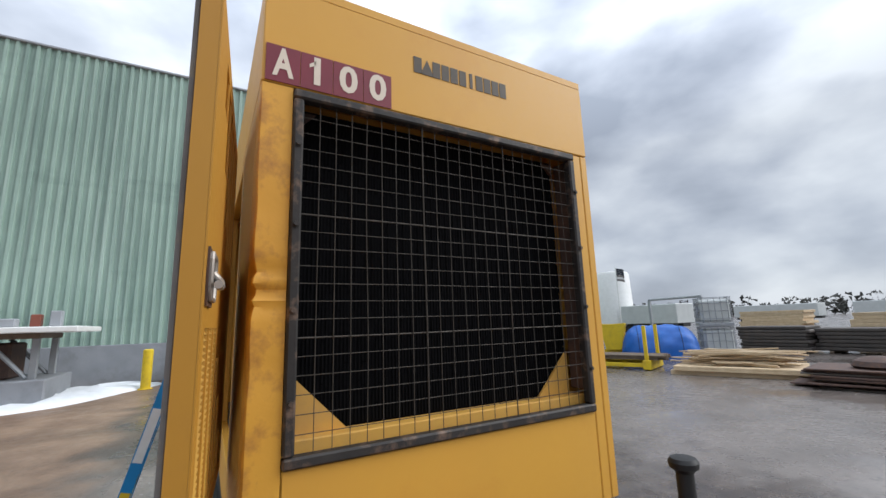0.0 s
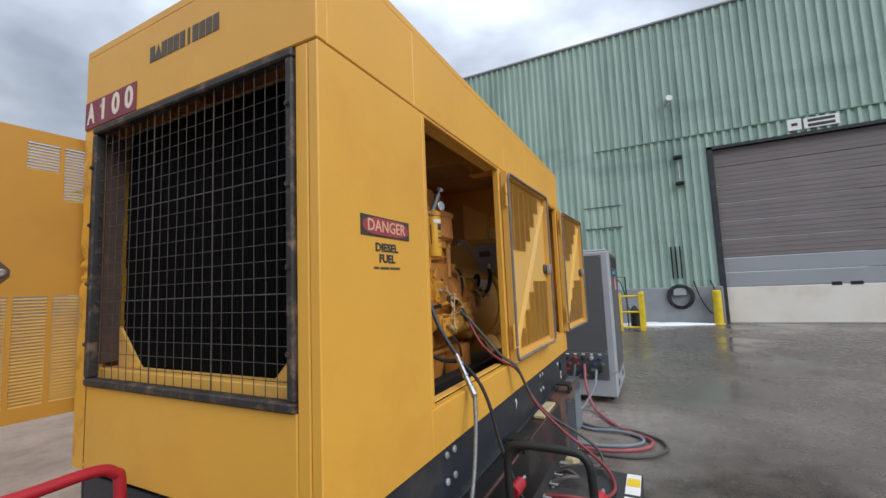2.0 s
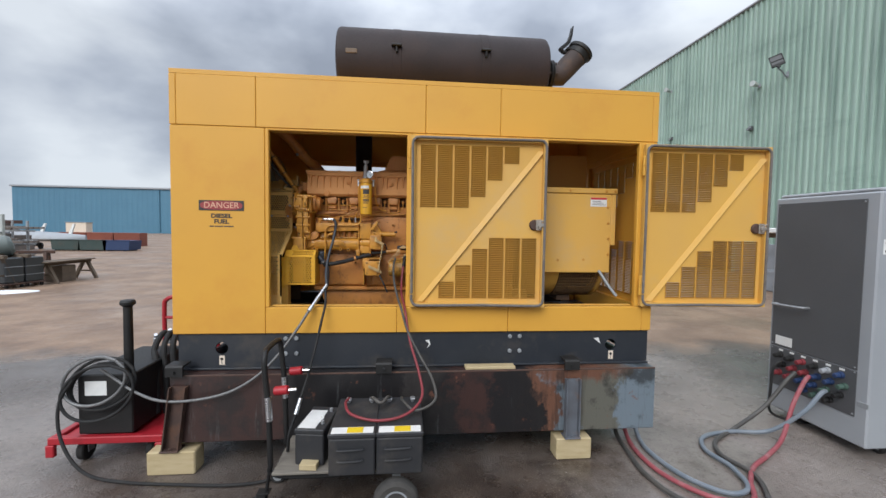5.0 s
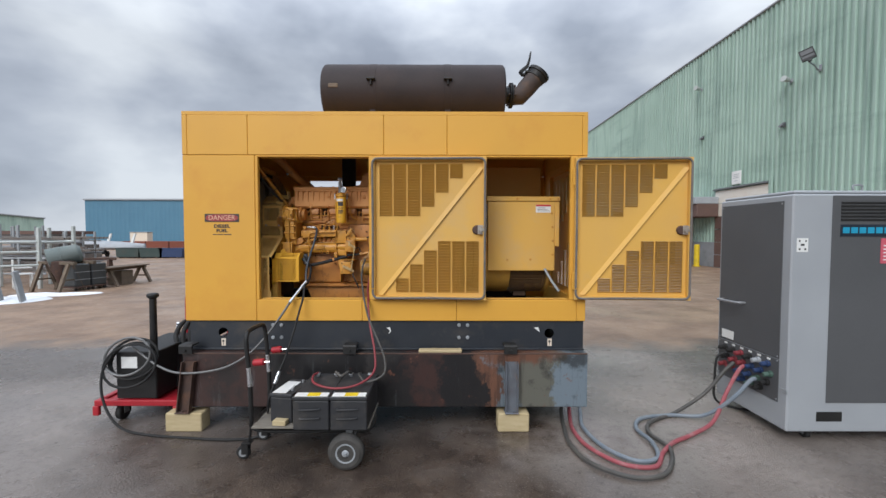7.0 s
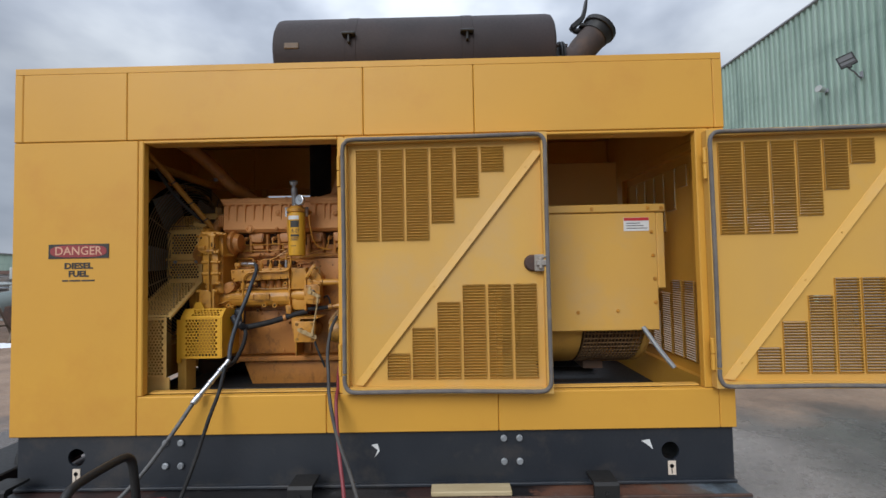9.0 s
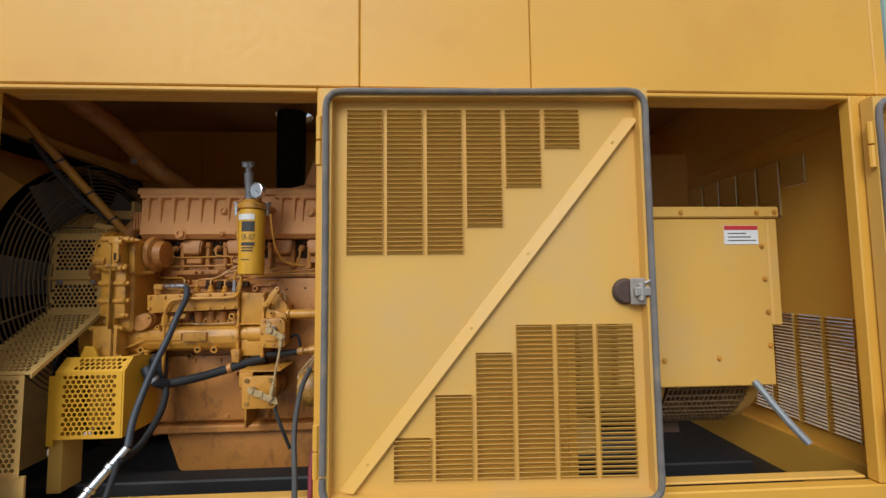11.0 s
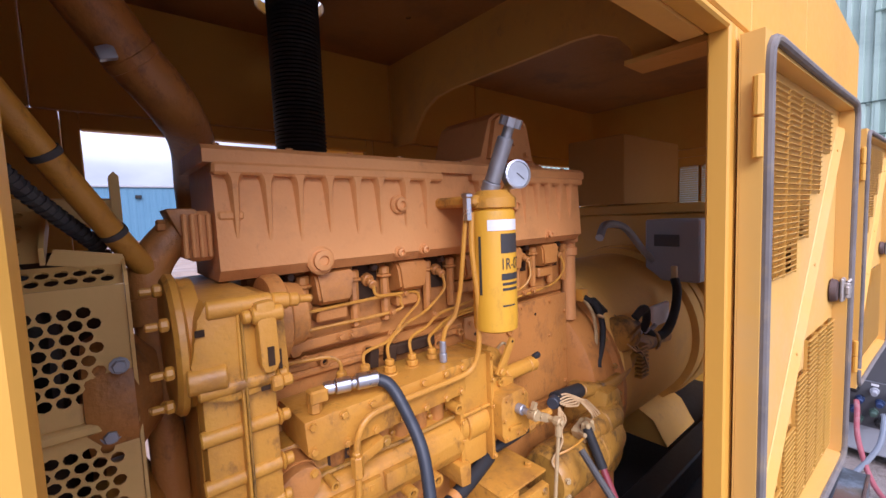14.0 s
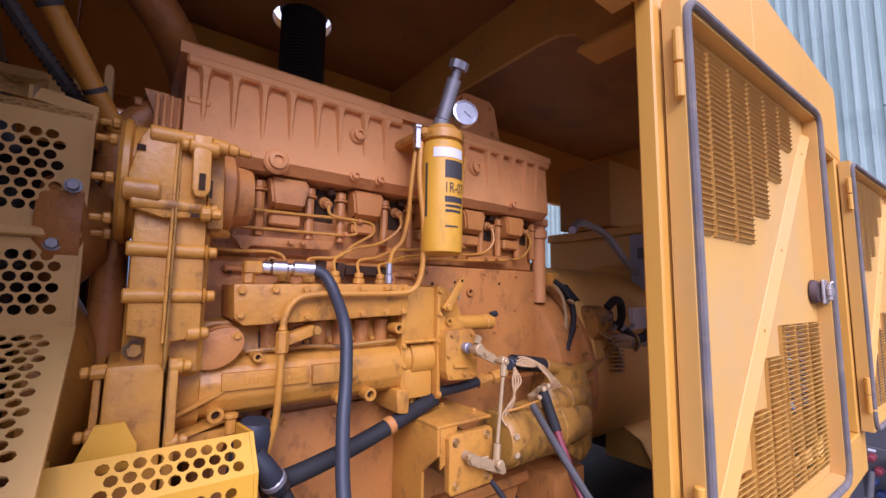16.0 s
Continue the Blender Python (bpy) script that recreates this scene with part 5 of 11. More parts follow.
    for x, z, k in cols:
        for a in (x - 0.0012, x + cw - 0.0003):
            cbox(edges, (a, 0.0285, z), (a + 0.0015, 0.0365, z + k * PITCH), 0)
    edges.transform(m)
    part("louvre_edge", edges, M["slat"], d, kind="stuff", smooth=False, fix=False)
    # latch: a rusty disc, a plated cam and a bent lever
    bm = bmnew()
    lx, lz = w - 0.078, 0.603
    cyl(bm, (lx, 0.036, lz), (lx, 0.016, lz), 0.040, 0.036, seg=18, edge=0.004)
    bm.transform(m)
    latch = part("latch", bm, M["rust"], d, "rust-brown latch disc")
    bm = bmnew()
    cbox(bm, (lx + 0.006, 0.004, lz - 0.040), (lx + 0.066, 0.015, lz + 0.040), 0.004)
    cbox(bm, (lx + 0.012, -0.010, lz - 0.014), (lx + 0.060, 0.003, lz + 0.014), 0.004)
    cyl(bm, (lx + 0.034, 0.0, lz - 0.028), (lx + 0.034, 0.0, lz + 0.024), 0.011, seg=12, edge=0.003)
    tube(bm, [(lx + 0.045, 0.0, lz + 0.024), (lx + 0.062, -0.006, lz + 0.034), (lx + 0.068, -0.006, lz + 0.046)], 0.005, 6, smooth=False)
    bm.transform(m)
    part("cam", bm, M["latch"], latch, "worn plated latch cam")
    if not latch_in:
        # outer side: a pointed plate with a sunk dark bowl, a bolt and a bent lever
        bm = bmnew()
        prism(bm, [(lx + 0.050, lz - 0.056), (lx + 0.056, lz), (lx + 0.050, lz + 0.058), (lx - 0.052, lz + 0.058), (lx - 0.092, lz + 0.012), (lx - 0.092, lz - 0.012), (lx - 0.052, lz - 0.056)], "y", 0.0405, 0.0445)
        bm.transform(m)
        bowl = part("handle_bowl", bm, M["rust"], d, "rusty pointed handle plate with a sunk bowl")
        bm = bmnew()
        ring = [(lx - 0.040, lz - 0.042), (lx + 0.034, lz - 0.042), (lx + 0.042, lz - 0.030), (lx + 0.042, lz + 0.034), (lx + 0.034, lz + 0.046), (lx - 0.040, lz + 0.046), (lx - 0.047, lz + 0.034), (lx - 0.047, lz - 0.030)]
        tube(bm, [(a, 0.0475, b) for a, b in ring + ring[:1]], 0.0055, 8, smooth=False)
        bm.transform(m)
        part("bowl_rim", bm, M["latch"], bowl)
        bm = bmnew()
        prism(bm, [(a, b) for a, b in ring], "y", 0.0448, 0.0462)
        bm.transform(m)
        part("bowl_floor", bm, M["black"], bowl)
        bm = bmnew()
        lathe(bm, [(0.016, 0), (0.016, 0.006), (0.009, 0.008), (0.009, 0.004), (0.0, 0.004)], (lx - 0.066, 0.0445, lz), (0, 1, 0), 16)
        bm.transform(m)
        part("bolt", bm, M["latch"], bowl)
        bm = bmnew()
        tube(bm, [(lx - 0.006, 0.047, lz + 0.010), (lx - 0.002, 0.060, lz - 0.006), (lx + 0.030, 0.064, lz - 0.018), (lx + 0.052, 0.062, lz - 0.016)], 0.0085, 10)
        bm.transform(m)
        part("handle", bm, M["latch"], bowl)
    # hinges
    for z in (0.16, h - 0.16):
        bm = bmnew()
        for k in range(2):
            cyl(bm, (-0.010, 0.006, z - 0.075 + k * 0.077), (-0.010, 0.006, z - 0.002 + k * 0.077), 0.0095, seg=10, edge=0.002)
        bm.transform(m)
        part("hinge", bm, M["yellow"], d)
    return d


M["elbow_rust"] = surface("rust_brown_elbow", (0.062, 0.043, 0.037, 1), (0.040, 0.030, 0.028, 1), 0.65, scale=7, bump=0.3, stain=(0.13, 0.075, 0.045, 1), sscale=6, samount=0.5)
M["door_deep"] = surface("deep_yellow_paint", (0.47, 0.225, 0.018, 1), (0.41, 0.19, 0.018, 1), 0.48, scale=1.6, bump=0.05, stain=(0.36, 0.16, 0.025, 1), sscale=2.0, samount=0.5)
M["door_in"] = surface("door_yellow_dusty", (0.66, 0.375, 0.065, 1), (0.60, 0.345, 0.085, 1), 0.5, scale=1.8, bump=0.04, stain=(0.55, 0.36, 0.15, 1), sscale=2.2, samount=0.5)
M["latch"] = surface("latch_metal", (0.33, 0.27, 0.22, 1), (0.45, 0.42, 0.38, 1), 0.4, metal=0.7, scale=30, bump=0.1)


def hinge_pose(x, y, z, ex, ey):
    return pose(x, y, z, 0, 0, math.degrees(math.atan2(ey - y, ex - x)))


def end_wall():
    """The far end of the housing: a sheet with the doors' stepped louvre fields."""
    w, h, y0, z0 = 0.985, 1.222, 1.09, 1.10
    cw, cols, holes = louvres(w, h)
    m = Matrix(((0, 1, 0, LEN - 0.042), (-1, 0, 0, y0), (0, 0, 1, z0), (0, 0, 0, 1)))
    bm = bmnew()
    sheet(bm, w, h, 0.003, holes)
    for v in bm.verts:
        v.co.y += 0.037
    bm.transform(m)
    p = part("end_panel", bm, M["yellow"], ENC, smooth=False, fix=False)
    bm = bmnew()
    for x, z, k in cols:
        for i in range(k):
            prism(bm, [(0.034, z + i * PITCH), (0.037, z + i * PITCH + 0.0005), (0.023, z + i * PITCH + 0.0115), (0.022, z + i * PITCH + 0.0100)], "x", x, x + cw)
    bm.transform(m)
    part("slats", bm, M["slat"], p, kind="stuff", smooth=False, fix=False)
    edges = bmnew()
    for x, z, k in cols:
        for a in (x - 0.0012, x + cw - 0.0003):
            cbox(edges, (a, 0.0285, z), (a + 0.0015, 0.0365, z + k * PITCH), 0)
    edges.transform(m)
    part("louvre_edge", edges, M["slat"], p, kind="stuff", smooth=False, fix=False)
    for a, b in (((0.042, BOT), (y0 - w, BAND - 0.003)), ((y0, BOT), (WID - 0.042, BAND - 0.003)), ((y0 - w, BOT), (y0, z0)), ((y0 - w, z0 + h), (y0, BAND - 0.003))):
        bm = bmnew()
        cbox(bm, (LEN - 0.04, a[0], a[1]), (LEN - 0.002, b[0], b[1]), 0)
        part("end_frame", bm, M["yellow"], ENC)


end_wall()
door(hinge_pose(1.640, -0.046, 1.122, 2.628, -0.078), True, "open louvred yellow door, dusty inner side with a diagonal brace")
door(hinge_pose(3.392, -0.046, 1.122, 4.378, -0.090), False, "open louvred yellow door, dusty inner side with a diagonal brace")
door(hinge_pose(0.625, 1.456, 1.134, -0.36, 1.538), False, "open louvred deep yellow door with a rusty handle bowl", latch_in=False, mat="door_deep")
door(hinge_pose(2.376, 1.456, 1.134, 1.391, 1.500), False, "open louvred yellow door folded back along the housing")


def decals():
    e = ENC
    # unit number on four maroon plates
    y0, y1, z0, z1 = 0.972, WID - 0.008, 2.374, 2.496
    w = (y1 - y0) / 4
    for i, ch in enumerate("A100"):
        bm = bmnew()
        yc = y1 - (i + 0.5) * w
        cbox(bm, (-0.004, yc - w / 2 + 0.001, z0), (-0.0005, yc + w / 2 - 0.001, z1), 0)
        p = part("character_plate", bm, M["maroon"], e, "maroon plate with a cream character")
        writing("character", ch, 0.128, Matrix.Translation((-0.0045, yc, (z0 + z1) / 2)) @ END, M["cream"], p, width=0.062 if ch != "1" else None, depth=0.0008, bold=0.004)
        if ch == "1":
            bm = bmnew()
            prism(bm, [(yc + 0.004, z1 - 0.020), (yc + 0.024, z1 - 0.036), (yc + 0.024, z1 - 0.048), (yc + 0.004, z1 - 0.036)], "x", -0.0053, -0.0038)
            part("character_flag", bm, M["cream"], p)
    # maker's mark: plain dark bars and a triangle
    a, b = 0.885, 0.452
    n = 11
    for i in range(n):
        yc = a + (b - a) * (i + 0.5) / n
        z = 2.578
        bm = bmnew()
        hw = 0.0165 if i != 5 and i != 6 else 0.0155
        if i == 1:
            prism(bm, [(yc - 0.028, z - 0.032), (yc + 0.028, z - 0.032), (yc, z + 0.03)], "x", -0.002, -0.0005)
        elif i == 6:
            cbox(bm, (-0.002, yc - 0.007, z - 0.032), (-0.0005, yc + 0.007, z + 0.032), 0)
        else:
            cbox(bm, (-0.002, yc - hw, z - 0.032), (-0.0005, yc + hw, z + 0.032), 0)
        part("mark", bm, M["ink_brown"], e, "plain dark maker's mark")
    # danger sign and fuel notice
    bm = bmnew()
    cbox(bm, (0.187, -0.0030, 1.790), (0.485, -0.0005, 1.860), 0)
    s = part("danger_sign", bm, M["ink"], e, "red oval danger sign on black")
    bm = bmnew()
    prism(bm, [(0.336 + 0.140 * math.copysign(abs(math.cos(t)) ** 0.6, math.cos(t)), 1.825 + 0.030 * math.copysign(abs(math.sin(t)) ** 0.7, math.sin(t))) for t in [2 * math.pi * i / 32 for i in range(32)]], "y", -0.0042, -0.0031)
    part("oval", bm, M["faded_red"], s)
    writing("word", "DANGER", 0.058, Matrix.Translation((0.336, -0.0046, 1.825)) @ FRONT, M["faded_cream"], s, width=0.232, bold=0.0006)
    for txt, z, wd, sz in (("DIESEL", 1.752, 0.140, 0.040), ("FUEL", 1.713, 0.098, 0.040)):  # the last line cannot be read
        writing("notice_word", txt, sz, Matrix.Translation((0.335, -0.0016, z)) @ FRONT, M["ink"], e, width=wd, bold=0.0014)
    bm = bmnew()
    for a, b in ((0.255, 0.285), (0.291, 0.345), (0.351, 0.415)):
        cbox(bm, (a, -0.0016, 1.677), (b, -0.0005, 1.685), 0)
    part("notice_bar", bm, M["ink_brown"], e)


M["faded_red"] = surface("faded_sign_red", (0.34, 0.050, 0.048, 1), (0.24, 0.040, 0.042, 1), 0.5, scale=22, bump=0)
M["faded_cream"] = surface("faded_sign_cream", (0.66, 0.40, 0.28, 1), (0.55, 0.28, 0.18, 1), 0.5, scale=30, bump=0)
M["ink_brown"] = surface("worn_dark_print", (0.055, 0.045, 0.035, 1), (0.09, 0.065, 0.04, 1), 0.5, scale=30, bump=0)
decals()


# ---- skid, tank, blocks ----
def skid():
    s = thing("generator_skid", (LEN / 2, WID / 2, 0.667), "navy-black steel skid rails under the yellow housing", "skid base")
    for y0, y1 in ((0.02, 0.032), (WID - 0.032, WID - 0.02)):
        bm = bmnew()
        holed(bm, "y", y0, y1, (0.03, 0.672, LEN - 0.012, BOT - 0.004), [(0.319, 0.818, 0.043), (3.198, 0.812, 0.043)])
        part("rail", bm, M["skid"], s, smooth=False)
    for a, b in (((0.03, 0.034, BOT - 0.03), (LEN - 0.012, 0.12, BOT - 0.004)), ((0.03, -0.005, 0.668), (LEN - 0.012, 0.12, 0.682)), ((0.03, WID - 0.12, BOT - 0.03), (LEN - 0.012, WID - 0.034, BOT - 0.004))):
        bm = bmnew()
        cbox(bm, a, b, 0.003)
        part("flange", bm, M["skid"], s)
    for x in (0.031, LEN - 0.03):
        bm = bmnew()
        cbox(bm, (x, 0.033, 0.684), (x + 0.016, WID - 0.033, BOT - 0.032), 0.003)
        part("cross_plate", bm, M["skid"], s)
    for x0 in (0.76, 2.40):
        for dx in (0, 0.075):
            for z in (0.885, 0.775):
                bm = bmnew()
                cyl(bm, (x0 + dx, 0.02, z), (x0 + dx, 0.006, z), 0.016, seg=12, edge=0.004)
                part("rivet", bm, M["galv"], s)
    for x in (0.320, 3.200):
        bm = bmnew()
        cbox(bm, (x - 0.017, 0.0165, 0.70), (x + 0.020, 0.0195, 0.765), 0)
        t = part("tag", bm, M["cream"], s, "small cream tag")
        bm = bmnew()
        lathe(bm, [(0.007, 0), (0.007, 0.001), (0.010, 0.001), (0.010, 0)], (x, 0.0155, 0.742), (0, -1, 0), 12)
        cbox(bm, (x - 0.002, 0.0155, 0.705), (x + 0.002, 0.0163, 0.732), 0)
        part("pictogram", bm, M["ink"], t)
    for pts in ([(1.76, 0.86), (1.79, 0.865), (1.80, 0.83), (1.775, 0.80), (1.79, 0.835)], [(3.06, 0.862), (3.10, 0.868), (3.115, 0.82), (3.085, 0.845)]):
        bm = bmnew()
        prism(bm, pts, "y", 0.0185, 0.0197)
        part("sticker_scrap", bm, M["label"], s, "torn white sticker")


skid()


def tank():
    t = thing("fuel_tank", (LEN / 2, WID / 2, 0.22), "black fuel tank base worn to rust and pale runs", "fuel tank")
    bm = bmnew()
    cbox(bm, (0.03, -0.10, 0.20), (3.50, WID + 0.10, 0.665), 0.006)
    part("shell", bm, M["tank"], t)
    bm = bmnew()
    cbox(bm, (0.032, -0.101, 0.655), (3.498, -0.088, 0.669), 0.003)
    part("lip", bm, M["rust"], t)
    for x in (0.075, 1.465, 2.833):
        bm = bmnew()
        prism(bm, [(-0.135, 0.670), (-0.135, 0.732), (-0.125, 0.744), (-0.02, 0.744), (-0.02, 0.732), (-0.118, 0.728), (-0.118, 0.670)], "x", x - 0.055, x + 0.055)
        bolt(bm, (x, -0.135, 0.70), (0, -1, 0), 0.010, 0.01)
        part("clip", bm, M["black"], t)
    for x0, x1 in ((0.10, 0.045), (2.845, 2.845)):
        bm = bmnew()
        w = 0.05
        for k in (-1, 1):
            a = [bm.verts.new(p) for p in ((x1 + k * w - 0.004, -0.150, 0.161), (x1 + k * w + 0.004, -0.150, 0.161), (x1 + k * w + 0.004, -0.102, 0.161), (x1 + k * w - 0.004, -0.102, 0.161))]
            b = [bm.verts.new(p) for p in ((x0 + k * w - 0.004, -0.150, 0.60), (x0 + k * w + 0.004, -0.150, 0.60), (x0 + k * w + 0.004, -0.102, 0.60), (x0 + k * w - 0.004, -0.102, 0.60))]
            bm.faces.new(a); bm.faces.new(b)
            for i in range(4):
                bm.faces.new((a[i], a[(i + 1) % 4], b[(i + 1) % 4], b[i]))
        a = [bm.verts.new((x + k * w, y, z)) for (x, z) in ((x1, 0.161), (x0, 0.60)) for k in (-1, 1) for y in (-0.112,)]
        bm.faces.new((a[0], a[1], a[3], a[2]))
        cbox(bm, (x1 - 0.06, -0.16, 0.161), (x1 + 0.06, -0.06, 0.172), 0.003)
        bolt(bm, (x1, -0.14, 0.172), (0, 0, 1), 0.010, 0.01)
        part("leg", bm, M["rust"] if x0 < 1 else M["pale_steel"], t, "" if x0 < 1 else "pale blue-grey worn leg")
    for x0, x1, l in ((-0.105, 0.205, 0.0), (2.728, 2.995, 0.0)):
        for y0 in (-0.14, 1.30):
            bm = bmnew()
            cbox(bm, (x0, y0, 0.0), (x1, y0 + 0.135, 0.160), 0.008)
            solo("timber_block", bm, M["wood"], "pale cut timber block under the tank leg", "wood block", "blocks under the tank")
    bm = bmnew()
    cbox(bm, (2.05, -0.09, 0.668), (2.42, -0.015, 0.69), 0.004)
    solo("wood_strip", bm, M["wood"], "thin wood strip lying on the tank ledge", "wood strip")


M["pale_steel"] = surface("pale_worn_steel", (0.16, 0.18, 0.21, 1), (0.10, 0.10, 0.11, 1), 0.45, metal=0.2, scale=6, bump=0.2, stain=(0.2, 0.12, 0.08, 1), sscale=6, samount=0.6)
tank()


def muffler():
    m = thing("muffler", (1.95, 0.92, TOP), "dark brown cylindrical exhaust muffler lying on the housing roof", "muffler")
    y, z, r = 1.012, 3.214, 0.312
    bm = bmnew()
    lathe(bm, [(r - 0.06, 0), (r - 0.02, 0.008), (r - 0.004, 0.022), (r, 0.045), (r, 0.50), (r + 0.003, 0.503), (r + 0.003, 0.575), (r, 0.578), (r, 1.29), (r + 0.003, 1.293), (r + 0.003, 1.365), (r, 1.368), (r, 1.89), (r - 0.004, 1.915), (r - 0.02, 1.929), (r - 0.06, 1.937)], (0.98, y, z), (1, 0, 0), 56)
    part("shell", bm, M["muffler"], m)
    for x in (1.515, 2.306):
        bm = bmnew()
        cbox(bm, (x - 0.045, y - r - 0.038, z + 0.052), (x + 0.045, y - r + 0.03, z + 0.070), 0.005)
        cbox(bm, (x - 0.008, y - r - 0.030, z + 0.0), (x + 0.008, y - r + 0.03, z + 0.055), 0.004)
        part("lug", bm, M["black"], m)
        bm = bmnew()
        prism(bm, [(y - 0.26, TOP + 0.001), (y + 0.26, TOP + 0.001), (y + 0.22, z - 0.18), (y + 0.12, z - 0.26), (y, z - r), (y - 0.12, z - 0.26), (y - 0.22, z - 0.18)], "x", x - 0.03, x + 0.03)
        part("saddle", bm, M["muffler"], m)
    bm = bmnew()
    cbox(bm, (1.075, y - r - 0.006, z - 0.022), (1.175, y - r + 0.03, z + 0.020), 0.005)
    part("plate", bm, M["nameplate"], m, "small dull brownish plate")
    # outlet: bolted flange pair, mitred elbow, rain cap
    bm = bmnew()
    cyl(bm, (2.90, y, z), (2.985, y, z), 0.088, seg=24)
    cyl(bm, (2.985, y, z), (3.0, y, z), 0.135, seg=24, edge=0.003)
    cyl(bm, (3.004, y, z), (3.02, y, z), 0.135, seg=24, edge=0.003)
    part("flange", bm, M["black"], m)
    for k in range(6):
        t = 2 * math.pi * k / 6 + 0.2
        bm = bmnew()
        cyl(bm, (2.965, y + 0.11 * math.cos(t), z + 0.11 * math.sin(t)), (3.045, y + 0.11 * math.cos(t), z + 0.11 * math.sin(t)), 0.011, seg=6)
        part("bolt", bm, M["elbow_rust"], m)
    bm = bmnew()
    tube(bm, [(3.0, y, z), (3.105, y, z), (3.17, y, z + 0.075), (3.292, y, z + 0.212)], 0.102, 24, 3, smooth=False)
    part("elbow", bm, M["elbow_rust"], m, "rust-brown mitred exhaust elbow")
    bm = bmnew()
    cyl(bm, (3.262, y, z + 0.178), (3.312, y, z + 0.240), 0.108, 0.118, seg=24, edge=0.003)
    cyl(bm, (3.296, y, z + 0.222), (3.318, y, z + 0.252), 0.128, seg=24, edge=0.004)
    cap = part("rain_cap", bm, M["black"], m, "hinged rain cap with its counterweight up")
    bm = bmnew()
    cbox(bm, (3.155, y - 0.05, z + 0.236), (3.215, y + 0.05, z + 0.262), 0.006)
    tube(bm, [(3.205, y, z + 0.255), (3.140, y, z + 0.225), (3.108, y, z + 0.262)], 0.020, 10)
    part("hinge", bm, M["black"], cap)
    bm = bmnew()
    prism(bm, [(3.108, z + 0.235), (3.093, z + 0.262), (3.168, z + 0.325), (3.196, z + 0.392), (3.214, z + 0.470), (3.222, z + 0.470), (3.214, z + 0.380), (3.196, z + 0.310)], "y", y - 0.030, y + 0.030)
    part("counterweight", bm, M["black"], cap)


muffler()

# ---- engine ----
# the engine as it sits in the housing: slight stretch about its middle and top
SEAT = Matrix.Translation((1.45, 0.018, 2.14)) @ Matrix.Diagonal((1.045, 1.0, 1.05, 1.0)) @ Matrix.Translation((-1.45, 0.0, -2.14))


def engine():
    g = thing("diesel_engine", (1.3, 0.65, 1.0), "orange-yellow painted six cylinder diesel engine, dusty and oil stained", "engine")

    def put(name, bm, mat="engine", label="", to=None):
        if name not in ("mounting_rail", "bell_housing", "radiator_pipe", "hose_clamp", "loom_conduit", "wire_loom", "cable_tie"):
            bm.transform(SEAT)
        return part(name, bm, M[mat], to or g, label)

    def block(name, a, b, mat="engine", c=0.006, label="", to=None):
        bm = bmnew()
        cbox(bm, a, b, c)
        return put(name, bm, mat, label, to)

    def pipe(name, pts, r, mat="engine_y", seg=8, label="", n=6, to=None):
        bm = bmnew()
        tube(bm, pts, r, seg, n)
        return put(name, bm, mat, label, to)

    def bolts(where, n, to, mat="engine", r=0.008, h=0.007):
        for p in where:
            bm = bmnew()
            bolt(bm, p, n, r, h)
            put("bolt", bm, mat, to=to)
    # inlet manifold and valve cover with its ribs
    bm = bmnew()
    prism(bm, [(0.425, 1.948), (0.405, 1.965), (0.415, 2.118), (0.60, 2.118), (0.60, 1.948)], "x", 0.845, 1.775)
    cov = put("valve_cover", bm, "faded", "ribbed valve cover of faded salmon paint")
    bm = bmnew()
    prism(bm, [(0.402, 2.118), (0.402, 2.136), (0.41, 2.143), (0.615, 2.143), (0.615, 2.118)], "x", 0.833, 1.787)
    put("flange", bm, "faded", to=cov)
    rib_x = [0.872, 0.918, 0.967, 1.017, 1.068, 1.115, 1.172, 1.222, 1.37, 1.42, 1.452, 1.53, 1.578, 1.625, 1.675, 1.725]
    for i, x in enumerate(rib_x):
        bm = bmnew()
        z1 = 1.985 - 0.01 * (i % 3)
        prof = [(2.104, 0.0150, 0.399), (2.100, 0.0105, 0.3995), (2.095, 0.0078, 0.400), (2.088, 0.0062, 0.4005), (2.072, 0.0054, 0.4015), ((2.07 + z1) / 2, 0.0040, 0.404), (z1, 0.0022, 0.4135)]
        rg = [[bm.verts.new(v) for v in ((x - hw - 0.004, 0.419, z), (x - hw, y + 0.004, z), (x - hw * 0.6, y, z), (x + hw * 0.6, y, z), (x + hw, y + 0.004, z), (x + hw + 0.004, 0.419, z))] for z, hw, y in prof]
        for a, b in zip(rg, rg[1:]):
            for k in range(5):
                bm.faces.new((a[k], a[k + 1], b[k + 1], b[k]))
        put("rib", bm, "faded", to=cov)
    for a, b in ((0.843, 1.262), (1.345, 1.777)):
        bm = bmnew()
        cbox(bm, (a, 0.398, 2.101), (b, 0.42, 2.119), 0.004)
        put("rib_rail", bm, "faded", to=cov)
    for x, z, r in ((0.995, 1.966, 0.016), (1.155, 2.055, 0.012), (1.484, 2.049, 0.013), (1.150, 1.966, 0.008), (1.208, 1.967, 0.008), (1.62, 1.972, 0.009)):
        bm = bmnew()
        lathe(bm, [(r * 1.5, 0), (r * 1.5, 0.006), (r * 1.25, 0.010), (r, 0.010), (r, 0.018), (r * 0.55, 0.020), (r * 0.5, 0.015)], (x, 0.412, z), (0, -1, 0), 14)
        put("boss", bm, "faded", to=cov)
    bolts([(x, 0.45, 2.143) for x in (0.86, 0.97, 1.08, 1.19, 1.36, 1.48, 1.60, 1.75)], (0, 0, 1), cov, "faded", 0.006)
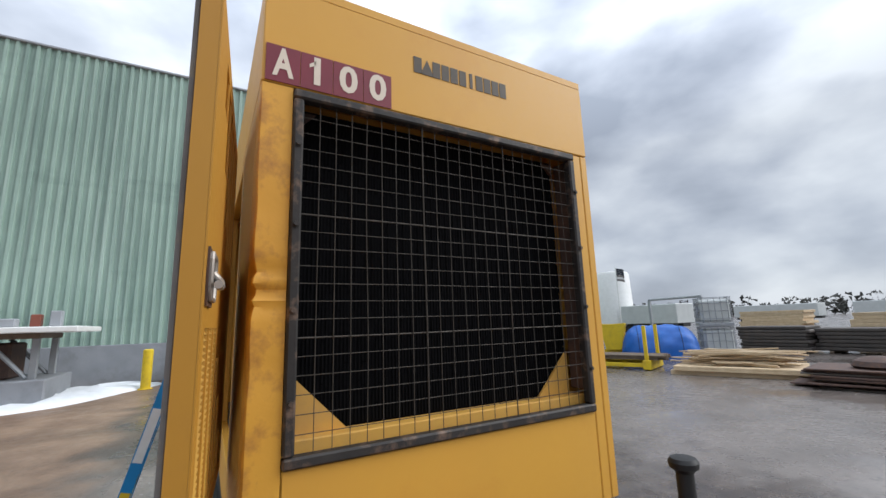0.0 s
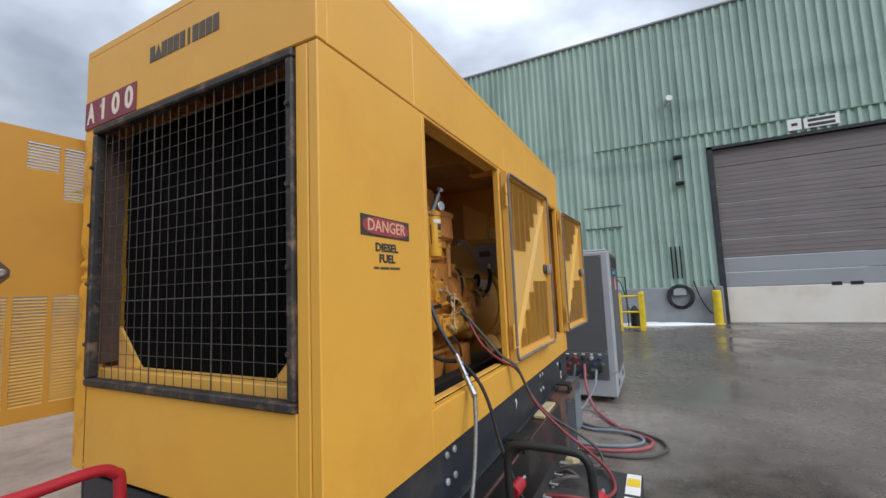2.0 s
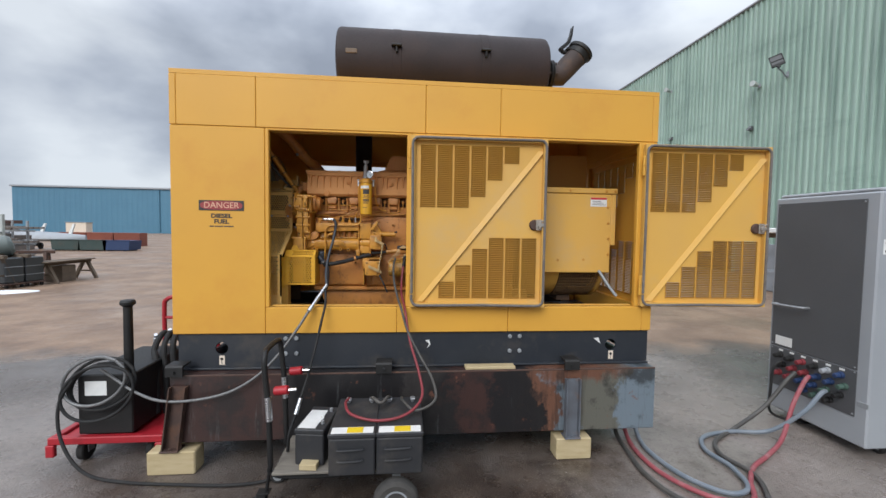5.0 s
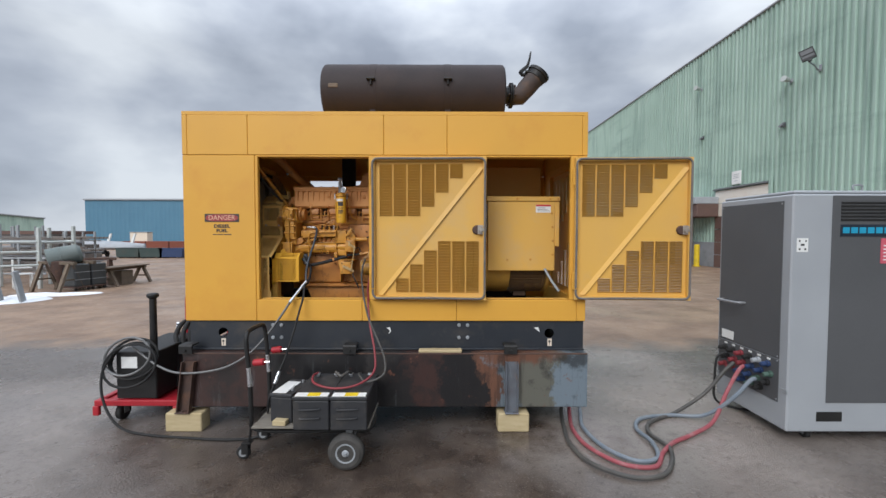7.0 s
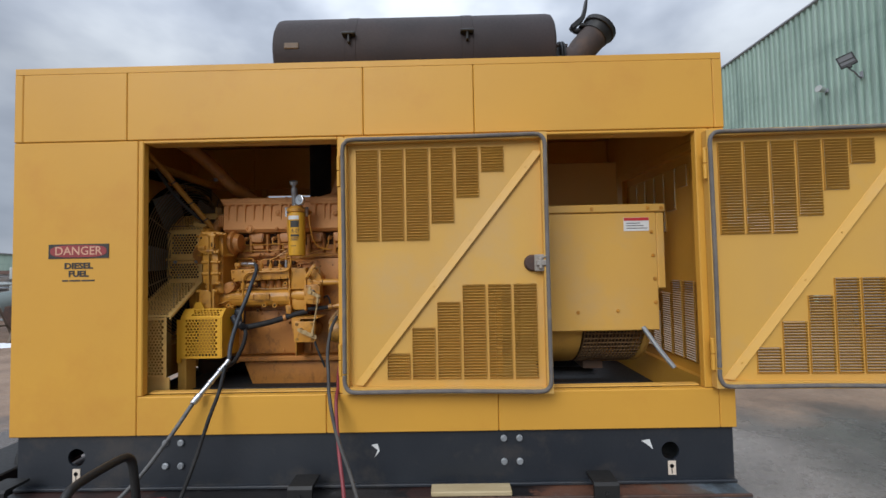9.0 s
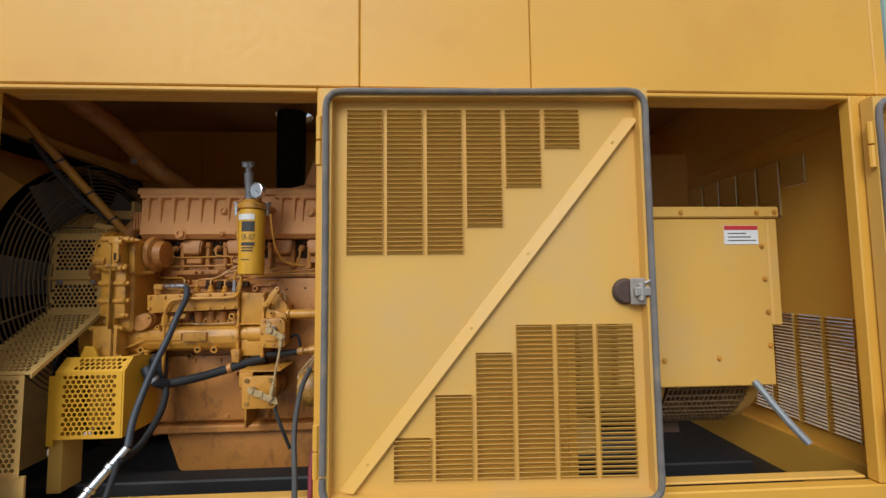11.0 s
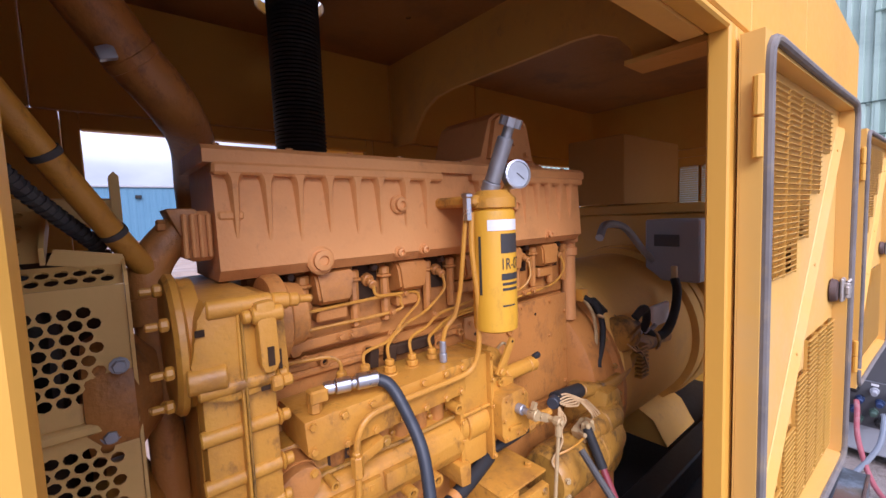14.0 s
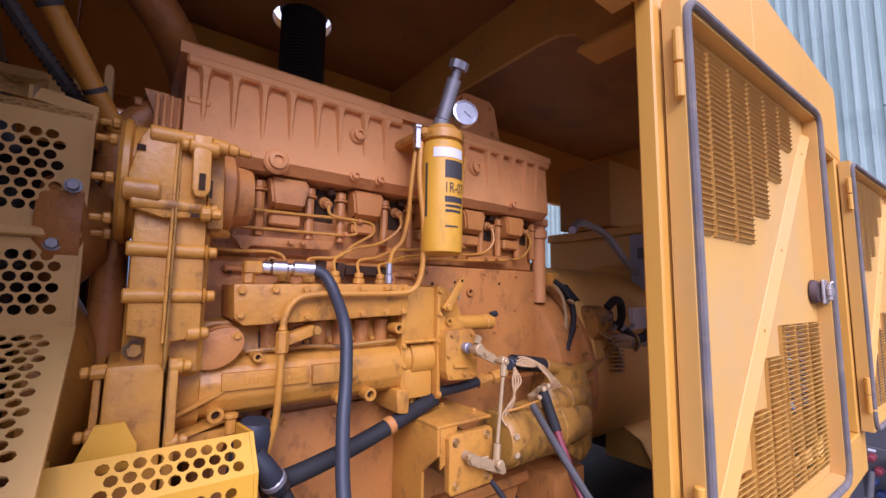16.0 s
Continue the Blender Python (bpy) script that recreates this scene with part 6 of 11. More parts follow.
    for k in range(4):
        block("fin", (0.806 + k * 0.010, 0.425, 1.985), (0.812 + k * 0.010, 0.52, 2.048), "faded", 0.002, to=cov)
    block("end_block", (0.812, 0.435, 1.98), (0.846, 0.56, 2.052), "faded", 0.006, to=cov)
    block("end_lug", (0.846, 0.407, 2.035), (0.885, 0.43, 2.052), "faded", 0.005, to=cov)
    # air inlet housing on top
    bm = bmnew()
    prism(bm, [(1.34, 2.143), (1.44, 2.170), (1.472, 2.262), (1.498, 2.280), (1.580, 2.280), (1.605, 2.262), (1.635, 2.170), (1.72, 2.143)], "y", 0.47, 0.66)
    hump = put("air_inlet", bm, "faded")
    bm = bmnew()
    prism(bm, [(1.458, 2.165), (1.480, 2.258), (1.500, 2.272), (1.578, 2.272), (1.598, 2.258), (1.622, 2.165)], "y", 0.455, 0.469)
    put("inlet_cover", bm, "faded", to=hump)
    bolts([(1.50, 0.455, 2.252), (1.58, 0.455, 2.252), (1.49, 0.455, 2.18), (1.59, 0.455, 2.18), (1.54, 0.455, 2.205)], (0, -1, 0), hump, "faded", 0.006)
    # helpers for castings laid out in the housing's own coordinates
    def cast(name, bm, mat="engine", label="", to=None):
        return part(name, bm, M[mat], to or g, label)

    def cbx(name, a, b, mat="engine", c=0.006, label="", to=None):
        bm = bmnew()
        cbox(bm, a, b, c)
        return cast(name, bm, mat, label, to)

    def slab(name, poly, axis, lo, hi, mat="engine", round_=0.006, label="", to=None):
        """A cast plate with rounded edges."""
        bm = bmnew()
        prism(bm, poly, axis, lo, hi)
        bmesh.ops.recalc_face_normals(bm, faces=bm.faces)
        if round_:
            bmesh.ops.bevel(bm, geom=list(bm.edges), offset=round_, segments=2, profile=0.6, affect="EDGES", clamp_overlap=True)
        return cast(name, bm, mat, label, to)

    def bar(name, runs, mat="engine_y", seg=14, to=None, label=""):
        """Turned pieces end to end: (p, q, radius)."""
        bm = bmnew()
        for p, q, r in runs:
            cyl(bm, p, q, r, seg=seg, edge=min(0.002, r * 0.3))
        return cast(name, bm, mat, label, to)

    def run(name, pts, r, mat="engine_y", seg=8, n=6, to=None, label=""):
        bm = bmnew()
        tube(bm, pts, r, seg, n)
        return cast(name, bm, mat, label, to)

    def heads(where, n, to, mat="engine_y", r=0.007, h=0.006):
        for p in where:
            bm = bmnew()
            bolt(bm, p, n, r, h)
            cast("bolt", bm, mat, to=to)

    def port(name, p, r, mat, to, n=(0, -1, 0), long=0.018):
        """A threaded boss; a dark disc in its bore paints the shade."""
        bm = bmnew()
        lathe(bm, [(r * 0.95, -long), (r, 0.0), (r * 0.96, 0.003), (r * 0.55, 0.003), (r * 0.5, -0.008), (0.001, -0.009)], p, n, 14)
        b = cast(name, bm, mat, to=to)
        q = Vector(p) - Vector(n) * 0.004
        bar("bore", [(q - Vector(n) * 0.004, q, r * 0.52)], "pit", 12, b)

    # cylinder head: pedestals with chamfered tops, studs and injectors in the gaps
    head = cbx("cylinder_head", (0.862, 0.492, 1.775), (1.79, 0.72, 1.938), "engine", 0.008)
    ped = [1.008, 1.183, 1.365, 1.505, 1.665]
    for x in ped:
        bm = bmnew()
        prof = [(1.940, 0.0375, 0.470), (1.932, 0.0385, 0.447), (1.920, 0.0375, 0.441), (1.880, 0.0315, 0.443), (1.872, 0.030, 0.455), (1.869, 0.030, 0.492)]
        rg = [[bm.verts.new(v) for v in ((x - hw, y, z), (x + hw, y, z), (x + hw, 0.50, z), (x - hw, 0.50, z))] for z, hw, y in prof]
        for a, b in zip(rg, rg[1:]):
            for i in range(4):
                bm.faces.new((a[i], a[(i + 1) % 4], b[(i + 1) % 4], b[i]))
        bm.faces.new(rg[0]); bm.faces.new(rg[-1][::-1])
        bmesh.ops.bevel(bm, geom=[e for e in bm.edges if abs(e.verts[0].co.z - e.verts[1].co.z) > 0.003], offset=0.005, segments=2, affect="EDGES")
        cast("pedestal", bm, "engine", to=head)
        cbx("pedestal_foot", (x - 0.031, 0.462, 1.838), (x + 0.031, 0.493, 1.866), "engine", 0.004, to=head)
    for i, x in enumerate((0.925, 1.095, 1.275, 1.435, 1.585, 1.735)):
        # flat dark plate that paints the shade inside the port
        slab("port_recess", [(x - 0.024, 1.862), (x + 0.022, 1.860), (x + 0.026, 1.930), (x - 0.027, 1.932)], "y", 0.4885, 0.4925, "pit", 0, to=head)
        bar("injector", [((x, 0.492, 1.905), (x, 0.478, 1.900), 0.013), ((x, 0.478, 1.900), (x, 0.466, 1.896), 0.0085), ((x, 0.466, 1.896), (x, 0.458, 1.893), 0.0095)], "engine", 10, head)
        bar("injector_nut", [((x + 0.012, 0.486, 1.925), (x + 0.012, 0.470, 1.928), 0.008)], "soot", 6, head)
        for s in (-0.036, 0.034):
            if 0.88 < x + s < 1.78:
                bar("stud", [((x + s, 0.474, 1.815), (x + s, 0.474, 1.905), 0.0095), ((x + s, 0.474, 1.905), (x + s, 0.474, 1.911), 0.0155), ((x + s, 0.474, 1.911), (x + s, 0.474, 1.927), 0.0115)], "engine", 8, head)
    # block with its side covers
    blk = cbx("engine_block", (0.862, 0.478, 1.20), (1.79, 0.94, 1.774), "engine", 0.012)
    slab("side_cover", [(1.345, 1.478), (1.775, 1.478), (1.775, 1.776), (1.345, 1.776)], "y", 0.468, 0.479, "engine", 0.004, to=blk)
    slab("side_cover", [(0.90, 1.215), (1.325, 1.215), (1.325, 1.470), (0.90, 1.470)], "y", 0.462, 0.479, "engine", 0.006, to=blk)
    slab("side_cover", [(1.345, 1.215), (1.775, 1.215), (1.775, 1.462), (1.345, 1.462)], "y", 0.462, 0.479, "engine", 0.006, to=blk)
    cbx("rail_cast", (0.90, 0.466, 1.742), (1.33, 0.479, 1.756), "engine", 0.004, to=blk)
    heads([(x, 0.468, z) for x, z in ((1.362, 1.76), (1.56, 1.763), (1.69, 1.76), (1.762, 1.72), (1.762, 1.60), (1.762, 1.50), (1.60, 1.60), (1.685, 1.66))], (0, -1, 0), blk, "engine", 0.005, 0.004)
    heads([(0.925 + 0.078 * i, 0.462, 1.232) for i in range(11)] + [(0.925 + 0.1 * i, 0.462, 1.452) for i in range(5)], (0, -1, 0), blk, "engine", 0.007)
    for x, z, r in ((1.504, 1.711, 0.012), (1.255, 1.736, 0.012), (1.325, 1.748, 0.010), (1.083, 1.757, 0.013), (0.985, 1.765, 0.010)):
        port("block_plug", (x, 0.462, z), r, "engine", blk)
    for x, z in ((1.005, 1.469), (1.20, 1.395)):
        port("block_plug", (x, 0.458, z), 0.016, "engine", blk)
    for x, z in ((1.38, 1.73), (1.455, 1.735), (1.62, 1.735), (0.912, 1.742), (1.125, 1.745)):
        bar("dowel_hole", [((x, 0.4685, z), (x, 0.4675, z), 0.0045)], "pit", 8, blk)
    cbx("pan_rail", (0.862, 0.452, 1.168), (1.79, 0.955, 1.198), "engine", 0.006, to=blk)
    heads([(0.88 + 0.082 * i, 0.470, 1.168) for i in range(12)], (0, 0, -1), blk, "engine", 0.007)
    slab("oil_pan", [(0.90, 1.167), (0.955, 1.02), (0.995, 0.985), (1.63, 0.985), (1.675, 1.02), (1.74, 1.167)], "y", 0.49, 0.91, "engine", 0.02, "oily orange sump")
    for y in (0.30, 1.05):
        block("mounting_rail", (0.45, y, 0.962), (3.2, y + 0.09, 1.06), "black", 0.006, label="oily black mounting rail")
    slab("mount_leg", [(1.72, 1.215), (1.86, 1.215), (1.86, 1.05), (1.80, 0.99), (1.72, 0.99)], "y", 0.36, 0.50, "engine", 0.008)

    # timing gear housing: a drive case above, a split column, a broad foot
    gear = slab("gear_housing", [(0.772, 1.935), (0.840, 1.935), (0.846, 1.922), (0.846, 1.812), (0.795, 1.806), (0.766, 1.814), (0.754, 1.832), (0.752, 1.862), (0.757, 1.888), (0.762, 1.915)], "y", 0.292, 0.62, "engine_y", 0.009, "yellow timing gear housing")
    slab("column", [(0.762, 1.83), (0.850, 1.83), (0.852, 1.640), (0.815, 1.634), (0.815, 1.60), (0.787, 1.60), (0.787, 1.642), (0.764, 1.646)], "y", 0.308, 0.93, "engine_y", 0.006, to=gear)
    cbx("column_back", (0.762, 0.335, 1.58), (0.86, 0.93, 1.83), "engine_y", 0.008, to=gear)
    slab("column_foot", [(0.748, 1.608), (0.806, 1.608), (0.812, 1.598), (0.816, 1.25), (0.742, 1.25), (0.746, 1.50)], "y", 0.303, 0.93, "engine_y", 0.010, to=gear)
    slab("foot_flange", [(0.816, 1.612), (0.829, 1.612), (0.831, 1.25), (0.818, 1.25)], "y", 0.306, 0.93, "engine_y", 0.004, to=gear)
    slab("foot_flange", [(0.736, 1.60), (0.745, 1.605), (0.742, 1.25), (0.730, 1.25)], "y", 0.318, 0.93, "engine_y", 0.004, to=gear)
    for a, b, z0, z1 in ((0.8035, 0.8075, 1.635, 1.925), (0.8080, 0.8110, 1.60, 1.925)):
        cbx("joint_flange", (a, 0.288 if z1 > 1.9 and a > 0.8078 else 0.2895, z0), (b, 0.32, z1), "engine_y" if a < 0.8078 else "oily_y", 0.001, to=gear)
    cbx("gasket_line", (0.8163, 0.3035, 1.25), (0.8178, 0.34, 1.61), "oily_y", 0, to=gear)
    for z, y, x1 in ((1.763, 0.310, 0.850), (1.699, 0.311, 0.851), (1.826, 0.298, 0.846)):
        bar("bolt_boss", [((0.757, y, z), (x1, y, z), 0.0105), ((x1, y, z), (x1 + 0.004, y, z), 0.0125), ((x1 + 0.004, y, z), (x1 + 0.016, y, z), 0.0085)], "engine_y", 12, gear)
    for z, x0 in ((1.645, 0.846), (1.600, 0.828), (1.497, 0.829), (1.41, 0.829)):
        bar("bolt_boss", [((x0 - 0.012, 0.316, z), (x0 + 0.006, 0.316, z), 0.011), ((x0 + 0.006, 0.316, z), (x0 + 0.017, 0.316, z), 0.0085)], "engine_y", 12, gear)
    for z in (1.60, 1.52, 1.40):
        bar("bolt_boss", [((0.750, 0.320, z), (0.732, 0.320, z), 0.010), ((0.732, 0.320, z), (0.722, 0.320, z), 0.0075)], "engine_y", 10, gear)
    heads([(0.776, 0.335, 1.624)], (0, -1, 0), gear, "oily_y", 0.010, 0.009)
    # drive case: ribs, clamp arm, studs
    bar("case_rib", [((0.772, 0.298, 1.924), (0.848, 0.298, 1.924), 0.0125), ((0.848, 0.298, 1.924), (0.870, 0.298, 1.922), 0.0115), ((0.870, 0.298, 1.922), (0.884, 0.298, 1.921), 0.0095), ((0.884, 0.298, 1.921), (0.903, 0.298, 1.9195), 0.0055)], "engine_y", 14, gear)
    bar("case_rib", [((0.748, 0.300, 1.842), (0.790, 0.296, 1.842), 0.0165)], "engine_y", 14, gear)
    slab("clamp_arm", [(0.822, 1.928), (0.846, 1.930), (0.848, 1.85), (0.842, 1.838), (0.828, 1.838), (0.824, 1.85)], "y", 0.271, 0.294, "engine_y", 0.006, to=gear)
    bar("clamp_bolt", [((0.808, 0.281, 1.912), (0.818, 0.281, 1.912), 0.0085), ((0.818, 0.281, 1.912), (0.856, 0.281, 1.912), 0.011)], "engine_y", 12, gear)
    bar("clamp_bolt", [((0.838, 0.290, 1.818), (0.852, 0.290, 1.818), 0.0115), ((0.852, 0.290, 1.818), (0.866, 0.290, 1.818), 0.008)], "engine_y", 10, gear)
    for x, y, z, w, h in ((0.8485, 0.277, 1.852, 0.002, 0.013), (0.836, 0.2702, 1.860, 0.004, 0.012), (0.8485, 0.2905, 1.812, 0.006, 0.004), (0.833, 0.2912, 1.814, 0.006, 0.003), (0.764, 0.2905, 1.900, 0.005, 0.004)):
        cbx("chipped_paint", (x - w, y - 0.0006, z - h), (x + w, y + 0.0012, z + h), "pit", 0, to=gear)
    slab("case_flange", [(0.847, 1.925), (0.870, 1.923), (0.874, 1.80), (0.851, 1.80)], "y", 0.318, 0.47, "engine_y", 0.005, to=gear)
    bm = bmnew()
    lathe(bm, [(0.066, 0), (0.070, 0.006), (0.070, 0.022), (0.055, 0.030), (0.05, 0.055)], (0.872, 0.42, 1.875), (1, 0, 0), 24)
    cast("drive_boss", bm, "engine", to=gear)
    bm = bmnew()
    lathe(bm, [(0.02, -0.014), (0.088, -0.012), (0.094, -0.007), (0.094, 0.0), (0.086, 0.004), (0.086, 0.02)], (0.752, 0.390, 1.870), (1, 0, 0), 30)
    cast("case_cover", bm, "engine_y", to=gear)
    for t_ in (150, 190, 232, 110, 270):
        y, z = 0.390 + 0.082 * math.cos(radians(t_)), 1.870 + 0.082 * math.sin(radians(t_))
        bar("case_stud", [((0.738, y, z), (0.728, y, z), 0.0085), ((0.728, y, z), (0.714, y, z), 0.005)], "engine_y", 8, gear)
    # union low on the case, from which the leak lines run
    bar("line_union", [((0.852, 0.34, 1.802), (0.872, 0.37, 1.802), 0.011), ((0.872, 0.37, 1.802), (0.892, 0.40, 1.804), 0.008)], "engine_y", 8, gear)

    # pulleys and pump bodies towards the fan
    for x, y, z, r, mat in ((0.668, 0.47, 1.80, 0.085, "engine"), (0.665, 0.50, 1.545, 0.150, "engine_y"), (0.56, 0.66, 1.40, 0.15, "black"), (0.545, 0.62, 1.84, 0.15, "black"), (0.56, 0.54, 1.69, 0.09, "soot")):
        bm = bmnew()
        lathe(bm, [(r * 0.5, 0), (r * 0.9, 0.005), (r, 0.02), (r, 0.055), (r * 0.8, 0.07), (r * 0.6, 0.085)], (x - 0.02, y, z), (1, 0, 0), 28)
        cast("pulley", bm, mat)
    # coolant: upright pipe, collar, thermostat elbow with raised marks
    run("coolant_pipe", [(0.742, 0.48, 1.30), (0.739, 0.48, 1.62), (0.735, 0.485, 1.90)], 0.0235, "engine", 14)
    bar("hose_collar", [((0.735, 0.485, 1.885), (0.734, 0.486, 1.925), 0.031)], "engine", 18)
    el = run("thermostat_elbow", [(0.734, 0.486, 1.92), (0.735, 0.487, 1.955), (0.748, 0.488, 1.985), (0.772, 0.49, 2.012), (0.795, 0.495, 2.028)], 0.0275, "engine", 16)
    for k in range(6):
        p = Vector((0.742, 0.461, 1.975)).lerp(Vector((0.772, 0.463, 2.010)), k / 5)
        cbx("raised_mark", p - Vector((0.002, 0.001, 0.004)), p + Vector((0.002, 0.002, 0.004)), "engine", 0.0006, to=el)
    slab("elbow_flange", [(0.758, 2.052), (0.798, 2.052), (0.806, 2.035), (0.800, 1.985), (0.786, 1.985)], "y", 0.455, 0.53, "engine", 0.006, to=el)
    bar("elbow_bolt", [((0.748, 0.47, 2.028), (0.760, 0.47, 2.028), 0.009)], "engine", 6, el)
    run("radiator_pipe", [(0.88, 0.95, 1.98), (0.87, 0.90, 2.12), (0.845, 0.72, 2.19), (0.800, 0.60, 2.235), (0.74, 0.56, 2.30), (0.66, 0.50, 2.40), (0.58, 0.42, 2.475), (0.50, 0.32, 2.54)], 0.041, "engine", 16, 8, label="thick painted radiator pipe")
    bar("hose_clamp", [((0.752, 0.567, 2.287), (0.741, 0.561, 2.299), 0.0425)], "engine", 18)
    slab("pipe_lug", [(0.700, 2.285), (0.722, 2.295), (0.728, 2.275), (0.706, 2.268)], "y", 0.520, 0.535, "alu", 0.002)
    pipe("loom_conduit", [(0.44, 0.20, 2.46), (0.536, 0.291, 2.30), (0.652, 0.40, 2.10), (0.711, 0.455, 2.0), (0.735, 0.475, 1.965)], 0.0155, "engine_y", 14)
    bm = bmnew()
    L = spline([(0.50, 0.30, 2.30), (0.555, 0.345, 2.185), (0.61, 0.40, 2.09), (0.685, 0.48, 2.0)], 16)
    tube(bm, L, 0.009, 8, smooth=False)
    for i, p in enumerate(L[:-1]):
        cyl(bm, p, p + (L[i + 1] - p) * 0.4, 0.0112, seg=8)
    put("wire_loom", bm, "loom", "ribbed dark wire loom")
    for f in (0.25, 0.62, 0.93):
        p = Vector((0.536, 0.291, 2.30)).lerp(Vector((0.711, 0.455, 2.0)), f)
        v = Vector((0.175, 0.164, -0.30)).normalized() * 0.004
        bm = bmnew()
        cyl(bm, p - v, p + v, 0.0172, seg=12)
        put("cable_tie", bm, "loom")

    # injection pump: cover plate, ledge of barrels, rounded body with cast pads
    cover = slab("pump_cover", [(0.900, 1.718), (1.236, 1.725), (1.236, 1.661), (0.918, 1.650), (0.903, 1.662)], "y", 0.352, 0.47, "engine_y", 0.0035, "yellow injection pump cover")
    heads([(0.912, 0.352, 1.708), (0.965, 0.352, 1.710), (1.018, 0.352, 1.711), (1.072, 0.352, 1.713), (1.128, 0.352, 1.715), (1.182, 0.352, 1.716), (1.226, 0.352, 1.716), (0.912, 0.352, 1.668), (0.968, 0.352, 1.661), (1.022, 0.352, 1.663), (1.076, 0.352, 1.664), (1.130, 0.352, 1.666), (1.182, 0.352, 1.667), (1.222, 0.352, 1.669)], (0, -1, 0), cover, "engine_y", 0.0062, 0.005)
    body = slab("pump_body", [(0.380, 1.594), (0.366, 1.582), (0.358, 1.560), (0.360, 1.535), (0.372, 1.513), (0.395, 1.501), (0.475, 1.498), (0.475, 1.658), (0.420, 1.655), (0.412, 1.630), (0.408, 1.602)], "x", 0.862, 1.232, "engine_y", 0.004)
    slab("pump_nose", [(0.384, 1.625), (0.366, 1.600), (0.362, 1.56), (0.368, 1.51), (0.39, 1.487), (0.475, 1.48), (0.475, 1.64)], "x", 0.828, 0.866, "engine_y", 0.006, to=body)
    for z0, z1 in ((1.53, 1.555), (1.497, 1.505)):
        bm = bmnew()
        a = [bm.verts.new(v) for v in ((0.826, 0.345, z0 - 0.012), (0.826, 0.345, z0 - 0.006), (0.915, 0.360, z1 + 0.004), (0.915, 0.360, z1 - 0.002))]
        b = [bm.verts.new(v.co + Vector((0, 0.05, 0))) for v in a]
        bm.faces.new(a); bm.faces.new(b[::-1])
        for i in range(4):
            bm.faces.new((a[i], a[(i + 1) % 4], b[(i + 1) % 4], b[i]))
        cast("web", bm, "engine_y", to=body)
    slab("cast_pad", [(0.892, 1.548), (1.030, 1.546), (1.030, 1.574), (0.892, 1.576)], "y", 0.3535, 0.37, "engine_y", 0.0025, to=body)
    slab("cast_pad", [(1.037, 1.543), (1.122, 1.542), (1.122, 1.575), (1.037, 1.576)], "y", 0.3490, 0.37, "engine_y", 0.003, to=body)
    for k in range(7):
        x = 0.925 + 0.0135 * k
        cbx("raised_mark", (x, 0.3525, 1.556), (x + 0.008, 0.3545, 1.567), "engine_y", 0.0006, to=body)
    for i in range(6):
        x = 0.972 + i * 0.046
        bar("pump_barrel", [((x, 0.412, 1.598), (x, 0.408, 1.652), 0.0165)], "engine", 14, body)
        bar("barrel_screw", [((x + 0.023, 0.412, 1.612), (x + 0.023, 0.399, 1.612), 0.006)], "engine_y", 6, body)
    run("rack_line", [(0.93, 0.385, 1.604), (1.03, 0.378, 1.607), (1.10, 0.378, 1.603), (1.22, 0.376, 1.607)], 0.004, "oily_y", 8, to=body)
    oval = [(0.884 + 0.040 * math.cos(t) * math.cos(0.55) - 0.029 * math.sin(t) * math.sin(0.55), 1.6165 + 0.040 * math.cos(t) * math.sin(0.55) + 0.029 * math.sin(t) * math.cos(0.55)) for t in [2 * math.pi * i / 26 for i in range(26)]]
    slab("oval_plate", oval, "y", 0.350, 0.372, "engine", 0.002, to=body)
    slab("oval_seat", [(0.884 + (p - 0.884) * 1.05, 1.6165 + (q - 1.6165) * 1.05) for p, q in oval], "y", 0.3725, 0.46, "engine", 0, to=body)
    heads([(0.909, 0.350, 1.635), (0.857, 0.350, 1.596)], (0, -1, 0), body, "engine_y", 0.0055, 0.004)
    for x, z, r in ((0.886, 1.514, 0.0125), (1.092, 1.512, 0.012), (1.152, 1.510, 0.013), (1.214, 1.634, 0.0115), (0.943, 1.598, 0.008)):
        port("pump_port", (x, 0.352, z), r, "engine_y", body, long=0.03)
    slab("transfer_block", [(0.985, 1.612), (1.032, 1.628), (1.034, 1.648), (0.985, 1.632)], "y", 0.345, 0.385, "engine_y", 0.003, to=body)
    heads([(1.040, 0.352, 1.636)], (0, -1, 0), body, "oily_y", 0.0075, 0.007)
    cbx("grime", (0.955, 0.402, 1.60), (1.05, 0.409, 1.640), "soot", 0.003, to=body)
    slab("pump_foot", [(1.211, 1.510), (1.245, 1.508), (1.243, 1.458), (1.216, 1.462)], "y", 0.352, 0.47, "engine_y", 0.006, to=body)
    slab("pump_bracket", [(0.83, 1.49), (0.925, 1.49), (0.905, 1.475), (0.90, 1.455), (0.83, 1.452)], "y", 0.36, 0.47, "engine_y", 0.005, to=body)
    bar("drain_tap", [((0.908, 0.352, 1.510), (0.908, 0.352, 1.482), 0.008), ((0.908, 0.352, 1.506), (0.908, 0.352, 1.514), 0.011)], "engine_y", 8, body)
    bm = bmnew()
    lathe(bm, [(0.026, 0.0), (0.030, 0.004), (0.030, 0.085), (0.022, 0.10)], (0.938, 0.375, 1.395), (0.1, -0.15, 1), 18)
    cast("bypass_filter", bm, "hose", "blue-black filter can under the pump")
    # delivery nuts on top of the pump, each with its ring
    nuts = [(0.998, 1.738), (1.046, 1.738), (1.100, 1.734), (1.154, 1.732), (1.206, 1.731)]
